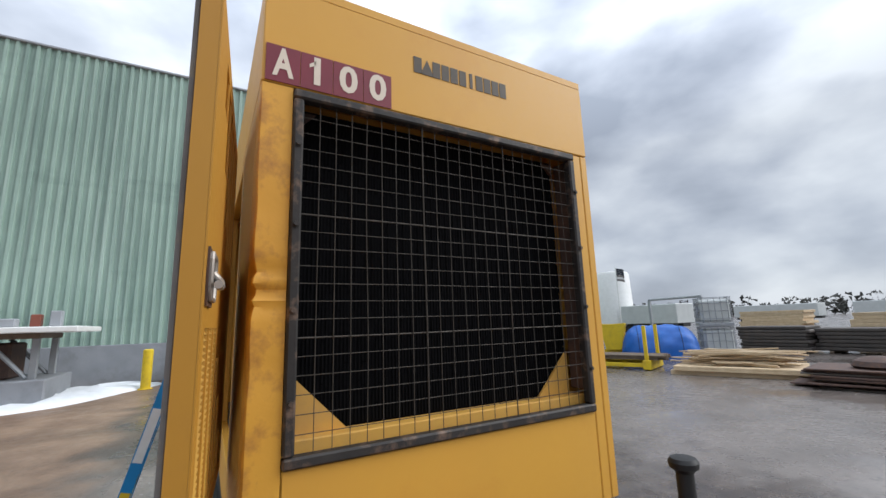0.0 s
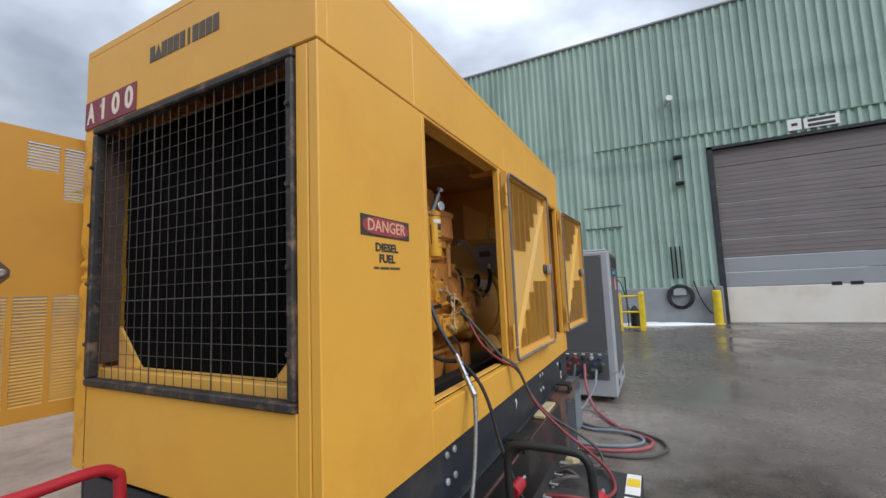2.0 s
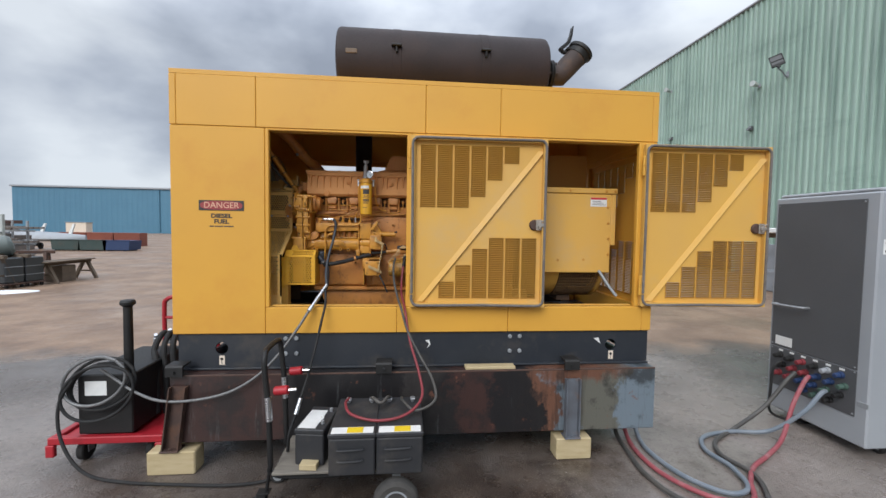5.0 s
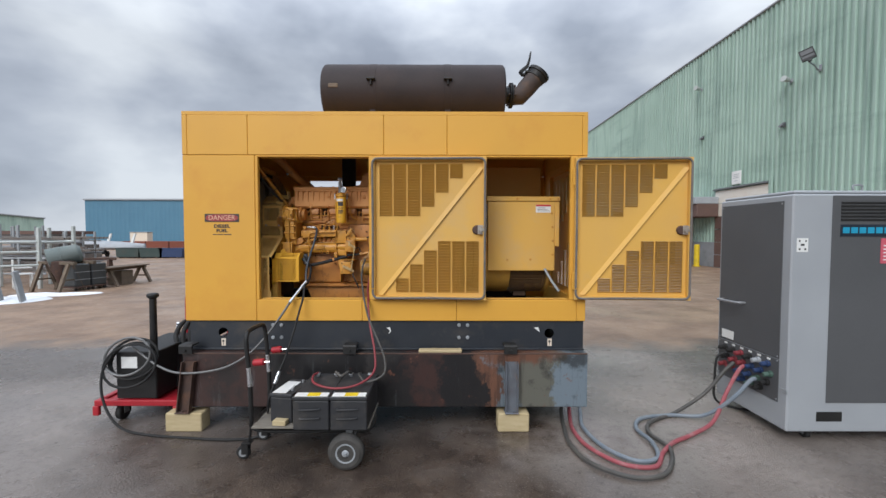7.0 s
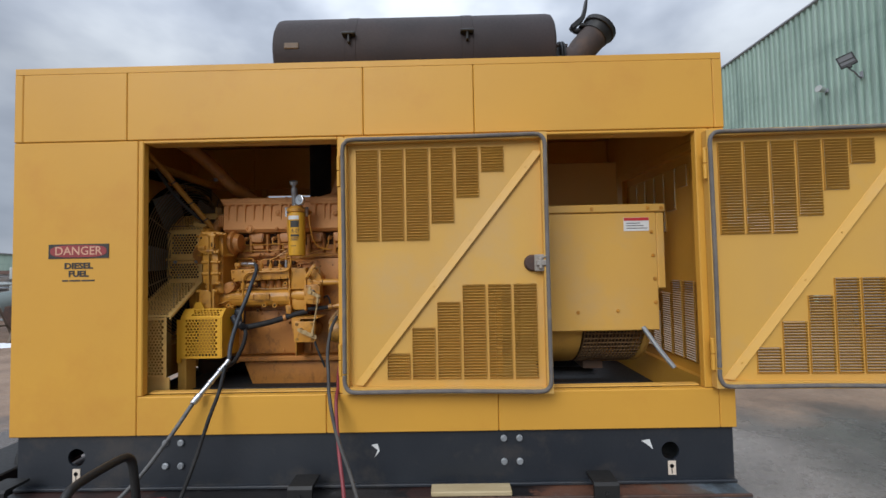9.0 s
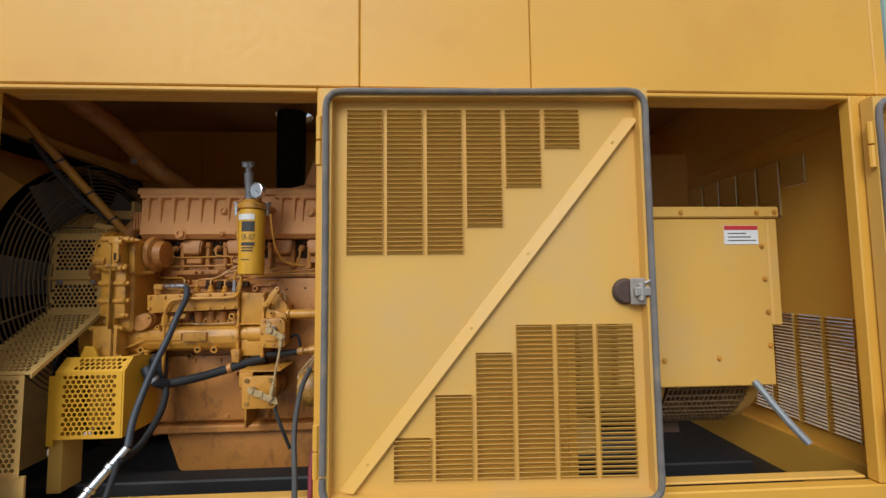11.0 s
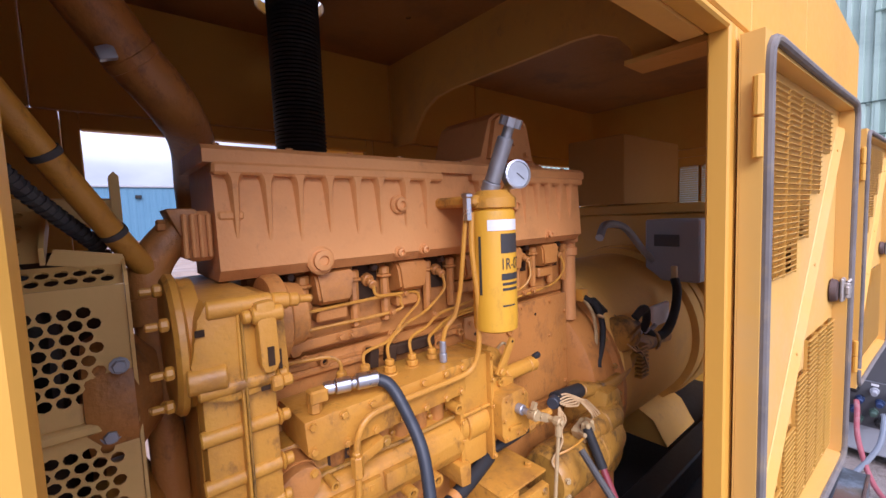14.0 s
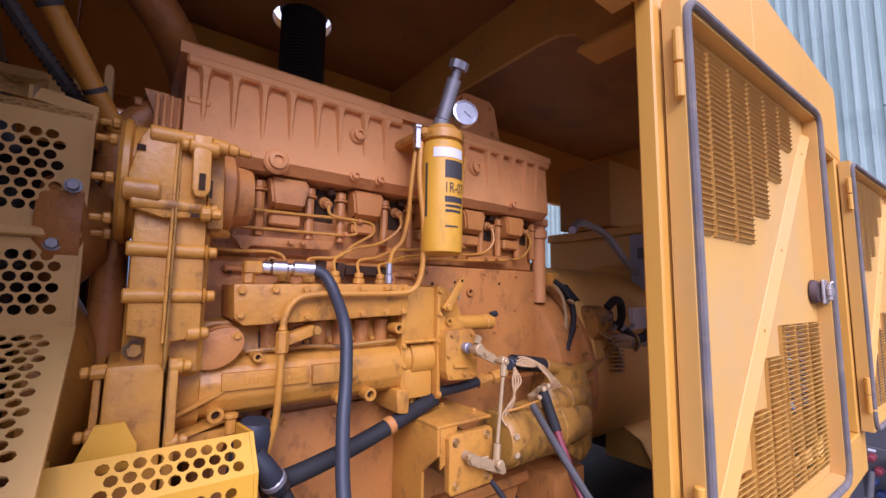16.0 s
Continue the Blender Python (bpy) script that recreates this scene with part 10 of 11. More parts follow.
def far_sheds():
    t = thing("green_shed", (-97, 84, 0), "distant pale green shed with a low gable", "building")
    turn = Matrix.Translation((-90, 92, 0)) @ Matrix.Rotation(radians(46), 4, "Z")
    for nm, prof, lo, hi, mat in (("wall", [(-24, 0), (-24, 5.0), (-12, 6.2), (0, 5.0), (0, 0)], 0, 26, "siding"), ("roof", [(-24.3, 5.0), (-12, 6.25), (0.3, 5.0), (0.3, 5.2), (-12, 6.5), (-24.3, 5.2)], -0.4, 26.4, "grey")):
        bm = bmnew()
        prism(bm, prof, "y", lo, hi)
        bm.transform(turn)
        part(nm, bm, M[mat], t)
    t = thing("low_shed", (-73, 62, 0), "distant low shed with a rust brown roof edge", "building")
    bm = bmnew()
    cbox(bm, (-86, 58, 0), (-58, 66, 1.5), 0)
    part("wall", bm, M["grey"], t)
    bm = bmnew()
    cbox(bm, (-87, 57.5, 1.5), (-57, 66.5, 2.0), 0)
    part("roof", bm, M["dock_brown"], t)
    for i, (x, mat) in enumerate(((-38.5, "rust_red"), (-32.0, "rust_red"), (-25.5, "rust_red"))):
        c = thing("shipping_container", (x, 62, 0), "rust red ribbed steel container far across the yard", "container", "containers")
        bm = bmnew()
        line = ribs(x - 3.05, x + 3.05, 0.28, 0.04)
        lo = [bm.verts.new((s, 60.8 - o, 0.0)) for s, o in line]
        hi = [bm.verts.new((s, 60.8 - o, 2.4)) for s, o in line]
        for k in range(len(line) - 1):
            bm.faces.new((lo[k], hi[k], hi[k + 1], lo[k + 1]))
        cbox(bm, (x - 3.05, 60.81, 0), (x + 3.05, 63.2, 2.4), 0)
        part("body", bm, M[mat], c, smooth=False, fix=False)
        bm = bmnew()
        cbox(bm, (x - 3.06, 60.75, 2.3), (x + 3.06, 60.81, 2.42), 0.01)
        part("rail", bm, M[mat], c)
        c.location, c.scale = (-11.9 + x * 0.295, 31.0, 0), (0.30, 0.4, 0.42)
    for x, mat, lab in ((-30.0, "skip_green", "dark green open skip in the far yard"), (-25.0, "skip_green", "dark green open skip in the far yard"), (-20.8, "plug_blue", "dark blue open skip in the far yard")):
        s = thing("waste_skip", (x, 49, 0), lab, "skip", "far skips")
        bm = bmnew()
        prism(bm, [(x - 2.2, 0.15), (x + 2.2, 0.15), (x + 2.4, 1.55), (x - 2.4, 1.55)], "y", 48, 50)
        part("body", bm, M[mat], s)
        bm = bmnew()
        cbox(bm, (x - 2.45, 47.95, 1.5), (x + 2.45, 48.02, 1.62), 0.01)
        part("rim", bm, M[mat], s)
        for k in (-1.5, 1.5):
            bm = bmnew()
            cbox(bm, (x + k - 0.1, 47.9, 0), (x + k + 0.1, 50, 0.15), 0)
            part("skid", bm, M["black"], s)
        s.location, s.scale = (-9.5 + x * 0.32, 24.9, 0), (0.33, 0.6, 0.42)
    # shrouded aircraft-like boat hull on a trailer
    b = thing("covered_boat", (-35, 46, 0), "long pale covered boat hull on a trailer", "boat")
    bm = bmnew()
    rings = []
    for k in range(13):
        u = k / 12
        x = -44 + 15 * u
        w = 1.3 * (1 - abs(2 * u - 0.9) ** 2.2 * 0.7)
        hgt = 1.25 * (1 - 0.55 * u)
        rings.append([bm.verts.new((x, 46 + w * math.cos(a), 1.5 + hgt * max(0, math.sin(a)) + 0.4 * min(0, math.sin(a)))) for a in [2 * math.pi * i / 14 for i in range(14)]])
    for a, c in zip(rings, rings[1:]):
        for i in range(14):
            bm.faces.new((a[i], a[(i + 1) % 14], c[(i + 1) % 14], c[i]))
    bm.faces.new(rings[0][::-1]); bm.faces.new(rings[-1])
    part("hull", bm, M["grey"], b)
    for x in (-38.2, -32.2):
        bm = bmnew()
        prism(bm, [(x - 0.6, 1.9), (x + 0.1, 1.9), (x + 1.0, 3.6), (x + 0.6, 3.6)], "y", 45.9, 46.1)
        part("fin", bm, M["white"], b)
    for x in (-40, -33.5):
        bm = bmnew()
        cyl(bm, (x, 44.8, 0.45), (x, 45.1, 0.45), 0.45, seg=18)
        cyl(bm, (x, 46.9, 0.45), (x, 47.2, 0.45), 0.45, seg=18)
        cbox(bm, (x - 0.1, 45.1, 0.4), (x + 0.1, 46.9, 1.15), 0)
        part("wheel", bm, M["rubber"], b)
    b.location, b.scale = (-20.35, 25.4, 0), (0.283, 0.5, 0.46)


M["skip_green"] = surface("skip_dark_green", (0.028, 0.050, 0.046, 1), (0.040, 0.062, 0.058, 1), 0.5, scale=1.5, bump=0.05, stain=(0.07, 0.05, 0.035, 1), sscale=2, samount=0.4)
M["rust_red"] = surface("container_red", (0.24, 0.07, 0.04, 1), (0.19, 0.055, 0.035, 1), 0.5, scale=0.6, bump=0.05)
far_sheds()


def rack_yard():
    # galvanised steel stock racks with bars
    for x, y, w in ((-12.5, 10.2, 3.4), (-13.75, 13.0, 3.2), (-16.6, 15.6, 3.4)):
        r = thing("stock_rack", (x, y, 0), "grey galvanised stock rack loaded with steel bars", "rack", "steel racks")
        for dx in (-w / 2, -w / 6, w / 2):
            for dy in (-0.5, 0.5):
                bm = bmnew()
                cbox(bm, (x + dx - 0.035, y + dy - 0.035, 0), (x + dx + 0.035, y + dy + 0.035, 2.0 if dx < w / 3 else 1.75), 0.01)
                part("post", bm, M["galv"], r)
        for z in (0.35, 0.85, 1.35):
            for dy in (-0.5, 0.5):
                bm = bmnew()
                cbox(bm, (x - w / 2 - 0.3, y + dy - 0.06, z), (x + w / 2 + 0.3, y + dy - 0.036, z + 0.06), 0.005)
                part("rail", bm, M["galv"], r)
        for k in range(12):
            z = 0.46 + 0.5 * (k % 3)
            yy = y - 0.38 + 0.07 * k
            bm = bmnew()
            cbox(bm, (x - w / 2 - 0.6 - 0.1 * (k % 4), yy - 0.03, z), (x + w / 2 + 0.4 + 0.12 * (k % 3), yy + 0.03, z + 0.07), 0.004)
            part("bar", bm, M["scrap"], r)
    # pale upright frame at the near end of the racks
    f = thing("upright_rack", (-10.2, 9.2, 0), "pale galvanised upright rack frame in the yard", "rack", "steel racks")
    posts = ((-9.92, 8.85, 1.85), (-10.62, 8.22, 1.55), (-9.90, 10.0, 1.92), (-10.70, 10.0, 1.87), (-11.6, 9.3, 1.5))
    for x, y, h in posts:
        bm = bmnew()
        cbox(bm, (x - 0.045, y - 0.045, 0), (x + 0.045, y + 0.045, h), 0.01)
        part("post", bm, M["galv_pale"], f)
    for (a, b), z in (((0, 1), 1.42), ((0, 1), 1.12), ((0, 1), 0.72), ((2, 3), 1.42), ((2, 3), 1.05), ((3, 4), 1.40), ((0, 2), 1.40)):
        bm = bmnew()
        cyl(bm, (posts[a][0], posts[a][1], z), (posts[b][0], posts[b][1], z), 0.035, seg=8)
        part("rail", bm, M["galv_pale"], f)

    def trestle(name, p, q, h, spread, mat, label, group):
        """A timber beam from p to q at height h on four splayed legs and two ties."""
        p, q = Vector((*p, 0)), Vector((*q, 0))
        t = thing(name, (p + q) / 2, label, "trestle", group)
        u = (q - p).normalized()
        v = Vector((-u.y, u.x, 0))
        bm = bmnew()
        cbox(bm, (-0.06, -0.05, h - 0.09), ((q - p).length + 0.06, 0.05, h), 0.01)
        bm.transform(Matrix.Translation(p) @ Matrix.Rotation(math.atan2(u.y, u.x), 4, "Z"))
        part("beam", bm, M[mat], t)
        for e in (p + u * 0.12, q - u * 0.12):
            for k in (-1, 1):
                bm = bmnew()
                cyl(bm, e + v * spread * k, e + v * 0.06 * k + Vector((0, 0, h - 0.06)), 0.055, seg=4)
                part("leg", bm, M[mat], t)
            bm = bmnew()
            cyl(bm, e + v * spread * 0.62 + Vector((0, 0, h * 0.40)), e - v * spread * 0.62 + Vector((0, 0, h * 0.40)), 0.03, seg=4)
            part("tie", bm, M[mat], t)
        return t
    trestle("saw_horse", (-9.55, 8.52), (-8.30, 8.20), 0.86, 0.34, "oldwood", "weathered brown timber trestle under a steel hopper", "timber trestles")
    trestle("saw_horse", (-9.36, 9.02), (-8.22, 8.76), 0.86, 0.30, "oldwood", "weathered brown timber trestle under a steel hopper", "timber trestles")
    trestle("saw_horse", (-9.75, 10.15), (-8.95, 10.45), 0.86, 0.25, "rust", "rust red trestle behind the black totes", "timber trestles")
    t = trestle("work_bench", (-8.30, 9.25), (-8.22, 10.85), 0.58, 0.32, "oldwood", "low weathered timber bench with a plywood top", "timber trestles")
    bm = bmnew()
    cbox(bm, (-8.50, 9.10, 0.583), (-8.02, 10.86, 0.618), 0.008)
    part("board", bm, M["oldwood"], t)
    bm = bmnew()
    cbox(bm, (-8.62, 9.75, 0.0), (-8.15, 10.25, 0.46), 0.012)
    solo("wood_crate", bm, M["oldwood"], "brown wooden crate under the low bench", "crate")
    # hopper: a grey-green drum on its side, its rusty cone hanging between the trestles
    h = thing("steel_hopper", (-8.9, 8.6, 0.2), "grey-green steel drum hopper with a rusty cone on trestles", "hopper")
    bm = bmnew()
    lathe(bm, [(0.0, 0), (0.25, 0.0), (0.285, 0.015), (0.285, 0.30), (0.292, 0.305), (0.292, 0.335), (0.285, 0.34), (0.27, 0.70), (0.20, 0.78), (0.0, 0.79)], (-9.22, 8.36, 0.93), (0.72, 0.62, 0.22), 32)
    part("drum", bm, M["hopper"], h)
    bm = bmnew()
    lathe(bm, [(0.0, 0.0), (0.09, 0.0), (0.11, 0.03), (0.33, 0.60), (0.34, 0.66), (0.30, 0.68), (0.0, 0.68)], (-8.98, 8.56, 0.20), (0, 0, 1), 28)
    part("cone", bm, M["rust"], h, "rusty outlet cone")
    # black totes side by side on low dollies
    turn = Matrix.Translation((-8.36, 8.26, 0)) @ Matrix.Rotation(math.atan2(0.9, 0.21), 4, "Z")
    for k in range(2):
        x = 0.24 + 0.47 * k
        d = thing("black_tote", turn @ Vector((x, 0.26, 0)), "black steel tote box on a low wheeled dolly", "box", "black totes")
        for nm, a, b, mat, c in (("case", (x - 0.215, 0.0, 0.13), (x + 0.215, 0.50, 0.78), "drum", 0.025), ("dolly", (x - 0.23, -0.02, 0.08), (x + 0.23, 0.52, 0.128), "rust", 0.01)):
            bm = bmnew()
            cbox(bm, a, b, c)
            bm.transform(turn)
            part(nm, bm, M[mat], d)
        for z in (0.32, 0.54):
            bm = bmnew()
            cbox(bm, (x - 0.219, -0.008, z), (x + 0.219, -0.001, z + 0.016), 0.002)
            bm.transform(turn)
            part("band", bm, M["galv"], d)
        for a in (x - 0.17, x + 0.17):
            bm = bmnew()
            cyl(bm, (a, 0.02, 0.041), (a, 0.06, 0.041), 0.04, seg=10)
            bm.transform(turn)
            part("wheel", bm, M["rubber"], d)
    # white plastic chair among the racks
    c = thing("plastic_chair", (-10.5, 8.95, 0), "white plastic garden chair with a slatted back", "chair")
    turn = Matrix.Translation((-10.55, 8.95, 0)) @ Matrix.Rotation(radians(140), 4, "Z")
    bits = [("seat", (-0.22, -0.22, 0.42), (0.22, 0.22, 0.455))]
    bits += [("leg", (a - 0.025, b - 0.025, 0), (a + 0.025, b + 0.025, 0.419)) for a in (-0.19, 0.19) for b in (-0.19, 0.19)]
    bits += [("back_slat", (a - 0.04, 0.19, 0.456), (a + 0.04, 0.215, 0.88)) for a in (-0.15, 0.0, 0.15)]
    bits += [("arm", (a - 0.025, -0.2, 0.62), (a + 0.025, 0.188, 0.65)) for a in (-0.23, 0.23)]
    for nm, a, b in bits:
        bm = bmnew()
        cbox(bm, a, b, 0.01)
        bm.transform(turn)
        part(nm, bm, M["white"], c)
    # leaning sheet stacks at the yard's edge
    for k, x in enumerate((-9.0, -8.5, -7.95)):
        s = thing("steel_sheet_bundle", (x, 6.7, 0), "grey steel panel leaning in a row at the snow", "panel", "leaning panels")
        bm = bmnew()
        a = [bm.verts.new(p) for p in ((x, 6.3, 0), (x + 0.06, 6.3, 0), (x - 0.08, 6.56, 0.02), (x - 0.14, 6.56, 0.02))]
        b = [bm.verts.new(v.co + Vector((-0.20, 0.02, 0.74))) for v in a]
        bm.faces.new(a[::-1]); bm.faces.new(b)
        for i in range(4):
            bm.faces.new((a[i], a[(i + 1) % 4], b[(i + 1) % 4], b[i]))
        part("sheet", bm, M["galv"], s)
    # low stock stacks further back
    rng = random.Random(4)
    for k in range(16):
        x, y = -17.5 - rng.random() * 7, 15 + rng.random() * 6
        w, l, z = 0.8 + rng.random(), 1.5 + rng.random() * 2, 0.4 + rng.random() * 0.8
        s = thing("steel_stack", (x, y, 0), "low stack of grey and rusty steel stock on the ground", "stack", "steel stacks")
        n = rng.randint(3, 6)
        for i in range(n):
            bm = bmnew()
            o = rng.uniform(-0.15, 0.15)
            cbox(bm, (x - l / 2 + o, y - w / 2, z * i / n + 0.002), (x + l / 2 + o, y + w / 2 * rng.uniform(0.6, 1), z * (i + 0.8) / n), 0.01)
            part("layer", bm, M["scrap" if i % 2 else "galv"], s)


M["hopper"] = surface("hopper_green_grey", (0.105, 0.135, 0.130, 1), (0.16, 0.18, 0.17, 1), 0.45, scale=2, bump=0.1, stain=(0.14, 0.08, 0.05, 1), sscale=2, samount=0.5)
M["drum"] = surface("drum_black", (0.03, 0.034, 0.036, 1), (0.05, 0.052, 0.053, 1), 0.4, scale=3, bump=0.1)
rack_yard()


# ---- south side: bins, pallets, tarpaulin ----
def bins():
    c = thing("yellow_cabinet", (15.0, -12.05, 0), "yellow steel gas bottle cabinet with a white notice", "cabinet")
    x0, x1, y0, y1, h = 14.6, 15.5, -12.52, -11.62, 1.46
    for nm, a, b in (("side_panel", (x0, y0, 0.06), (x0 + 0.04, y1, h)), ("back_panel", (x0 + 0.041, y0, 0.06), (x1, y0 + 0.04, h)), ("far_panel", (x1 - 0.04, y0 + 0.041, 0.06), (x1, y1, h)), ("roof_sheet", (x0 - 0.04, y0 - 0.03, h + 0.002), (x1 + 0.04, y1 + 0.06, h + 0.06)), ("floor_sheet", (x0 + 0.041, y0 + 0.041, 0.06), (x1 - 0.041, y1, 0.12))):
        bm = bmnew()
        cbox(bm, a, b, 0.01)
        part(nm, bm, M["cabinet_yellow"], c)
    for x in (x0 + 0.05, x1 - 0.09):
        bm = bmnew()
        cbox(bm, (x, y1 - 0.06, 0), (x + 0.05, y1, 0.059), 0)
        part("foot", bm, M["black"], c)
    for z in (0.5, 0.95):
        bm = bmnew()
        cbox(bm, (x0 + 0.042, y0 + 0.06, z), (x1 - 0.042, y1 - 0.02, z + 0.03), 0.004)
        part("shelf", bm, M["cabinet_yellow"], c)
        for k in range(3):
            bm = bmnew()
            lathe(bm, [(0.1, 0), (0.11, 0.02), (0.11, 0.22), (0.06, 0.28), (0.03, 0.3)], (x0 + 0.2 + 0.24 * k, -11.85, z + 0.031), (0, 0, 1), 12)
            part("bottle", bm, M["scrap"], c)
    bm = bmnew()
    cbox(bm, (x0 - 0.012, -12.40, 1.02), (x0 - 0.003, -11.72, 1.36), 0.002)
    part("notice", bm, M["label"], c)
    for y, z, w in ((-12.30, 1.26, 0.3), (-12.30, 1.18, 0.36), (-12.30, 1.10, 0.24)):
        bm = bmnew()
        cbox(bm, (x0 - 0.0145, y, z), (x0 - 0.0125, y + w, z + 0.03), 0)
        part("notice_line", bm, M["name_navy"], c)
    bm = bmnew()
    prism(bm, [(-11.42, 0), (-11.02, 0), (-10.98, 0.36), (-11.46, 0.36)], "x", 15.0, 15.5)
    solo("yellow_crate", bm, M["cabinet_yellow"], "small yellow plastic crate by the cabinet", "crate")
    for x, y, mat in ((15.75, -10.02, "blue_dark"), (15.7, -13.25, "blue_dark")):
        b = thing("waste_bin", (x, y, 0), "dark blue plastic waste bin", "bin", "blue bins")
        bm = bmnew()
        prism(bm, [(y - 0.26, 0.06), (y + 0.26, 0.06), (y + 0.32, 0.95), (y - 0.32, 0.95)], "x", x - 0.3, x + 0.3)
        part("body", bm, M[mat], b)
        bm = bmnew()
        cbox(bm, (x - 0.35, y - 0.34, 0.952), (x + 0.33, y + 0.34, 1.04), 0.03)
        part("lid", bm, M[mat], b)
        bm = bmnew()
        cyl(bm, (x + 0.3, y - 0.28, 0.08), (x + 0.3, y + 0.28, 0.08), 0.08, seg=12)
        part("wheel", bm, M["rubber"], b)
    b.location, b.scale = (-20.35, 25.4, 0), (0.283, 0.5, 0.46)

    def dumpster(x, y, rz, mat, label, sx=0.55, s=1.0):
        d = thing("tipping_skip", (x, y, 0), label, "skip", "tipping skips")
        m = pose(x, y, 0, 0, 0, rz) @ Matrix.Diagonal((sx, 0.7, 1.04, 1))
        bm = bmnew()
        prism(bm, [(-0.55, 0.28), (0.45, 0.28), (0.80, 1.20), (0.84, 1.26), (-0.84, 1.32), (-0.80, 1.24)], "y", -0.72 * s, 0.72 * s)
        bm.transform(m)
        part("body", bm, M[mat], d)
        for yy in (-0.73 * s, 0.70 * s):
            bm = bmnew()
            cbox(bm, (-0.86, yy, 1.22), (0.86, yy + 0.03, 1.29), 0.006)
            bm.transform(m)
            part("rim", bm, M[mat], d)
        for yy in (-0.45, 0.3):
            bm = bmnew()
            cbox(bm, (-0.62, yy, 0.10), (0.62, yy + 0.15, 0.279), 0.01)
            bm.transform(m)
            part("fork_tube", bm, M[mat], d)
        for xx in (-0.5, 0.5):
            for yy in (-0.5, 0.5):
                bm = bmnew()
                cyl(bm, (xx, yy - 0.03, 0.055), (xx, yy + 0.03, 0.055), 0.055, seg=12)
                bm.transform(m)
                part("wheel", bm, M["rubber"], d)
        for k in (-0.35, 0.0, 0.35):
            bm = bmnew()
            prism(bm, [(-0.52, 0.30), (-0.58, 0.30), (-0.87, 1.22), (-0.80, 1.22)], "y", k - 0.03, k + 0.03)
            bm.transform(m)
            part("stiffener", bm, M[mat], d)
    dumpster(13.45, -12.55, 34, "skip_brown", "brown rusty tipping skip in the row")
    dumpster(12.80, -13.05, 34, "safety", "yellow tipping skip in the row", 0.50)
    dumpster(12.05, -13.45, 34, "skip_blue", "pale blue tipping skip in the row", 0.52)
    dumpster(11.05, -13.95, 34, "safety", "yellow tipping skip in the row", 0.62)


M["cabinet_yellow"] = surface("cabinet_yellow", (0.50, 0.36, 0.035, 1), (0.40, 0.28, 0.03, 1), 0.5, scale=4, bump=0.1, stain=(0.2, 0.14, 0.04, 1), sscale=4, samount=0.5)
M["blue_dark"] = surface("navy_plastic", (0.015, 0.03, 0.09, 1), (0.012, 0.025, 0.07, 1), 0.45, bump=0.1)
M["skip_brown"] = surface("skip_brown", (0.12, 0.09, 0.08, 1), (0.09, 0.07, 0.065, 1), 0.55, scale=3, bump=0.2)
M["skip_blue"] = surface("skip_blue", (0.13, 0.24, 0.38, 1), (0.11, 0.20, 0.32, 1), 0.5, scale=3, bump=0.1, stain=(0.3, 0.3, 0.3, 1), sscale=3, samount=0.4)
bins()


def cradle():
    """Yellow stillage with timber, its posts standing at the corners."""
    c = thing("yellow_stillage", (8.1, -11.4, 0), "yellow steel stillage with upright posts, loaded with old timber", "stillage")
    m = pose(8.25, -10.6, 0, 0, 0, 20)
    for x in (-1.05, 1.05):
        bm = bmnew()
        cbox(bm, (x - 0.12, -0.75, 0.02), (x + 0.12, 0.75, 0.30), 0.02)
        bm.transform(m)
        part("foot", bm, M["safety"], c)
        for y in (-0.68, 0.68):
            bm = bmnew()
            cbox(bm, (x - 0.05, y - 0.05, 0.302), (x + 0.05, y + 0.05, 1.35), 0.008)
            bm.transform(m @ pose(0, 0, 0, 0, 0, 0))
            part("post", bm, M["safety"], c)
    for y in (-0.6, 0.6):
        bm = bmnew()
        cbox(bm, (-0.92, y - 0.05, 0.08), (0.92, y + 0.05, 0.2), 0.01)
        bm.transform(m)
        part("rail", bm, M["safety"], c)
    rng = random.Random(7)
    for k in range(26):
        y, z = -0.5 + 0.085 * (k % 13), 0.305 + 0.07 * (k // 13)
        bm = bmnew()
        cbox(bm, (-1.3 - rng.random() * 0.3, y, z), (1.2 + rng.random() * 0.4, y + 0.075, z + 0.06), 0.004)
        bm.transform(m)
        part("plank", bm, M["oldwood"], c)


cradle()


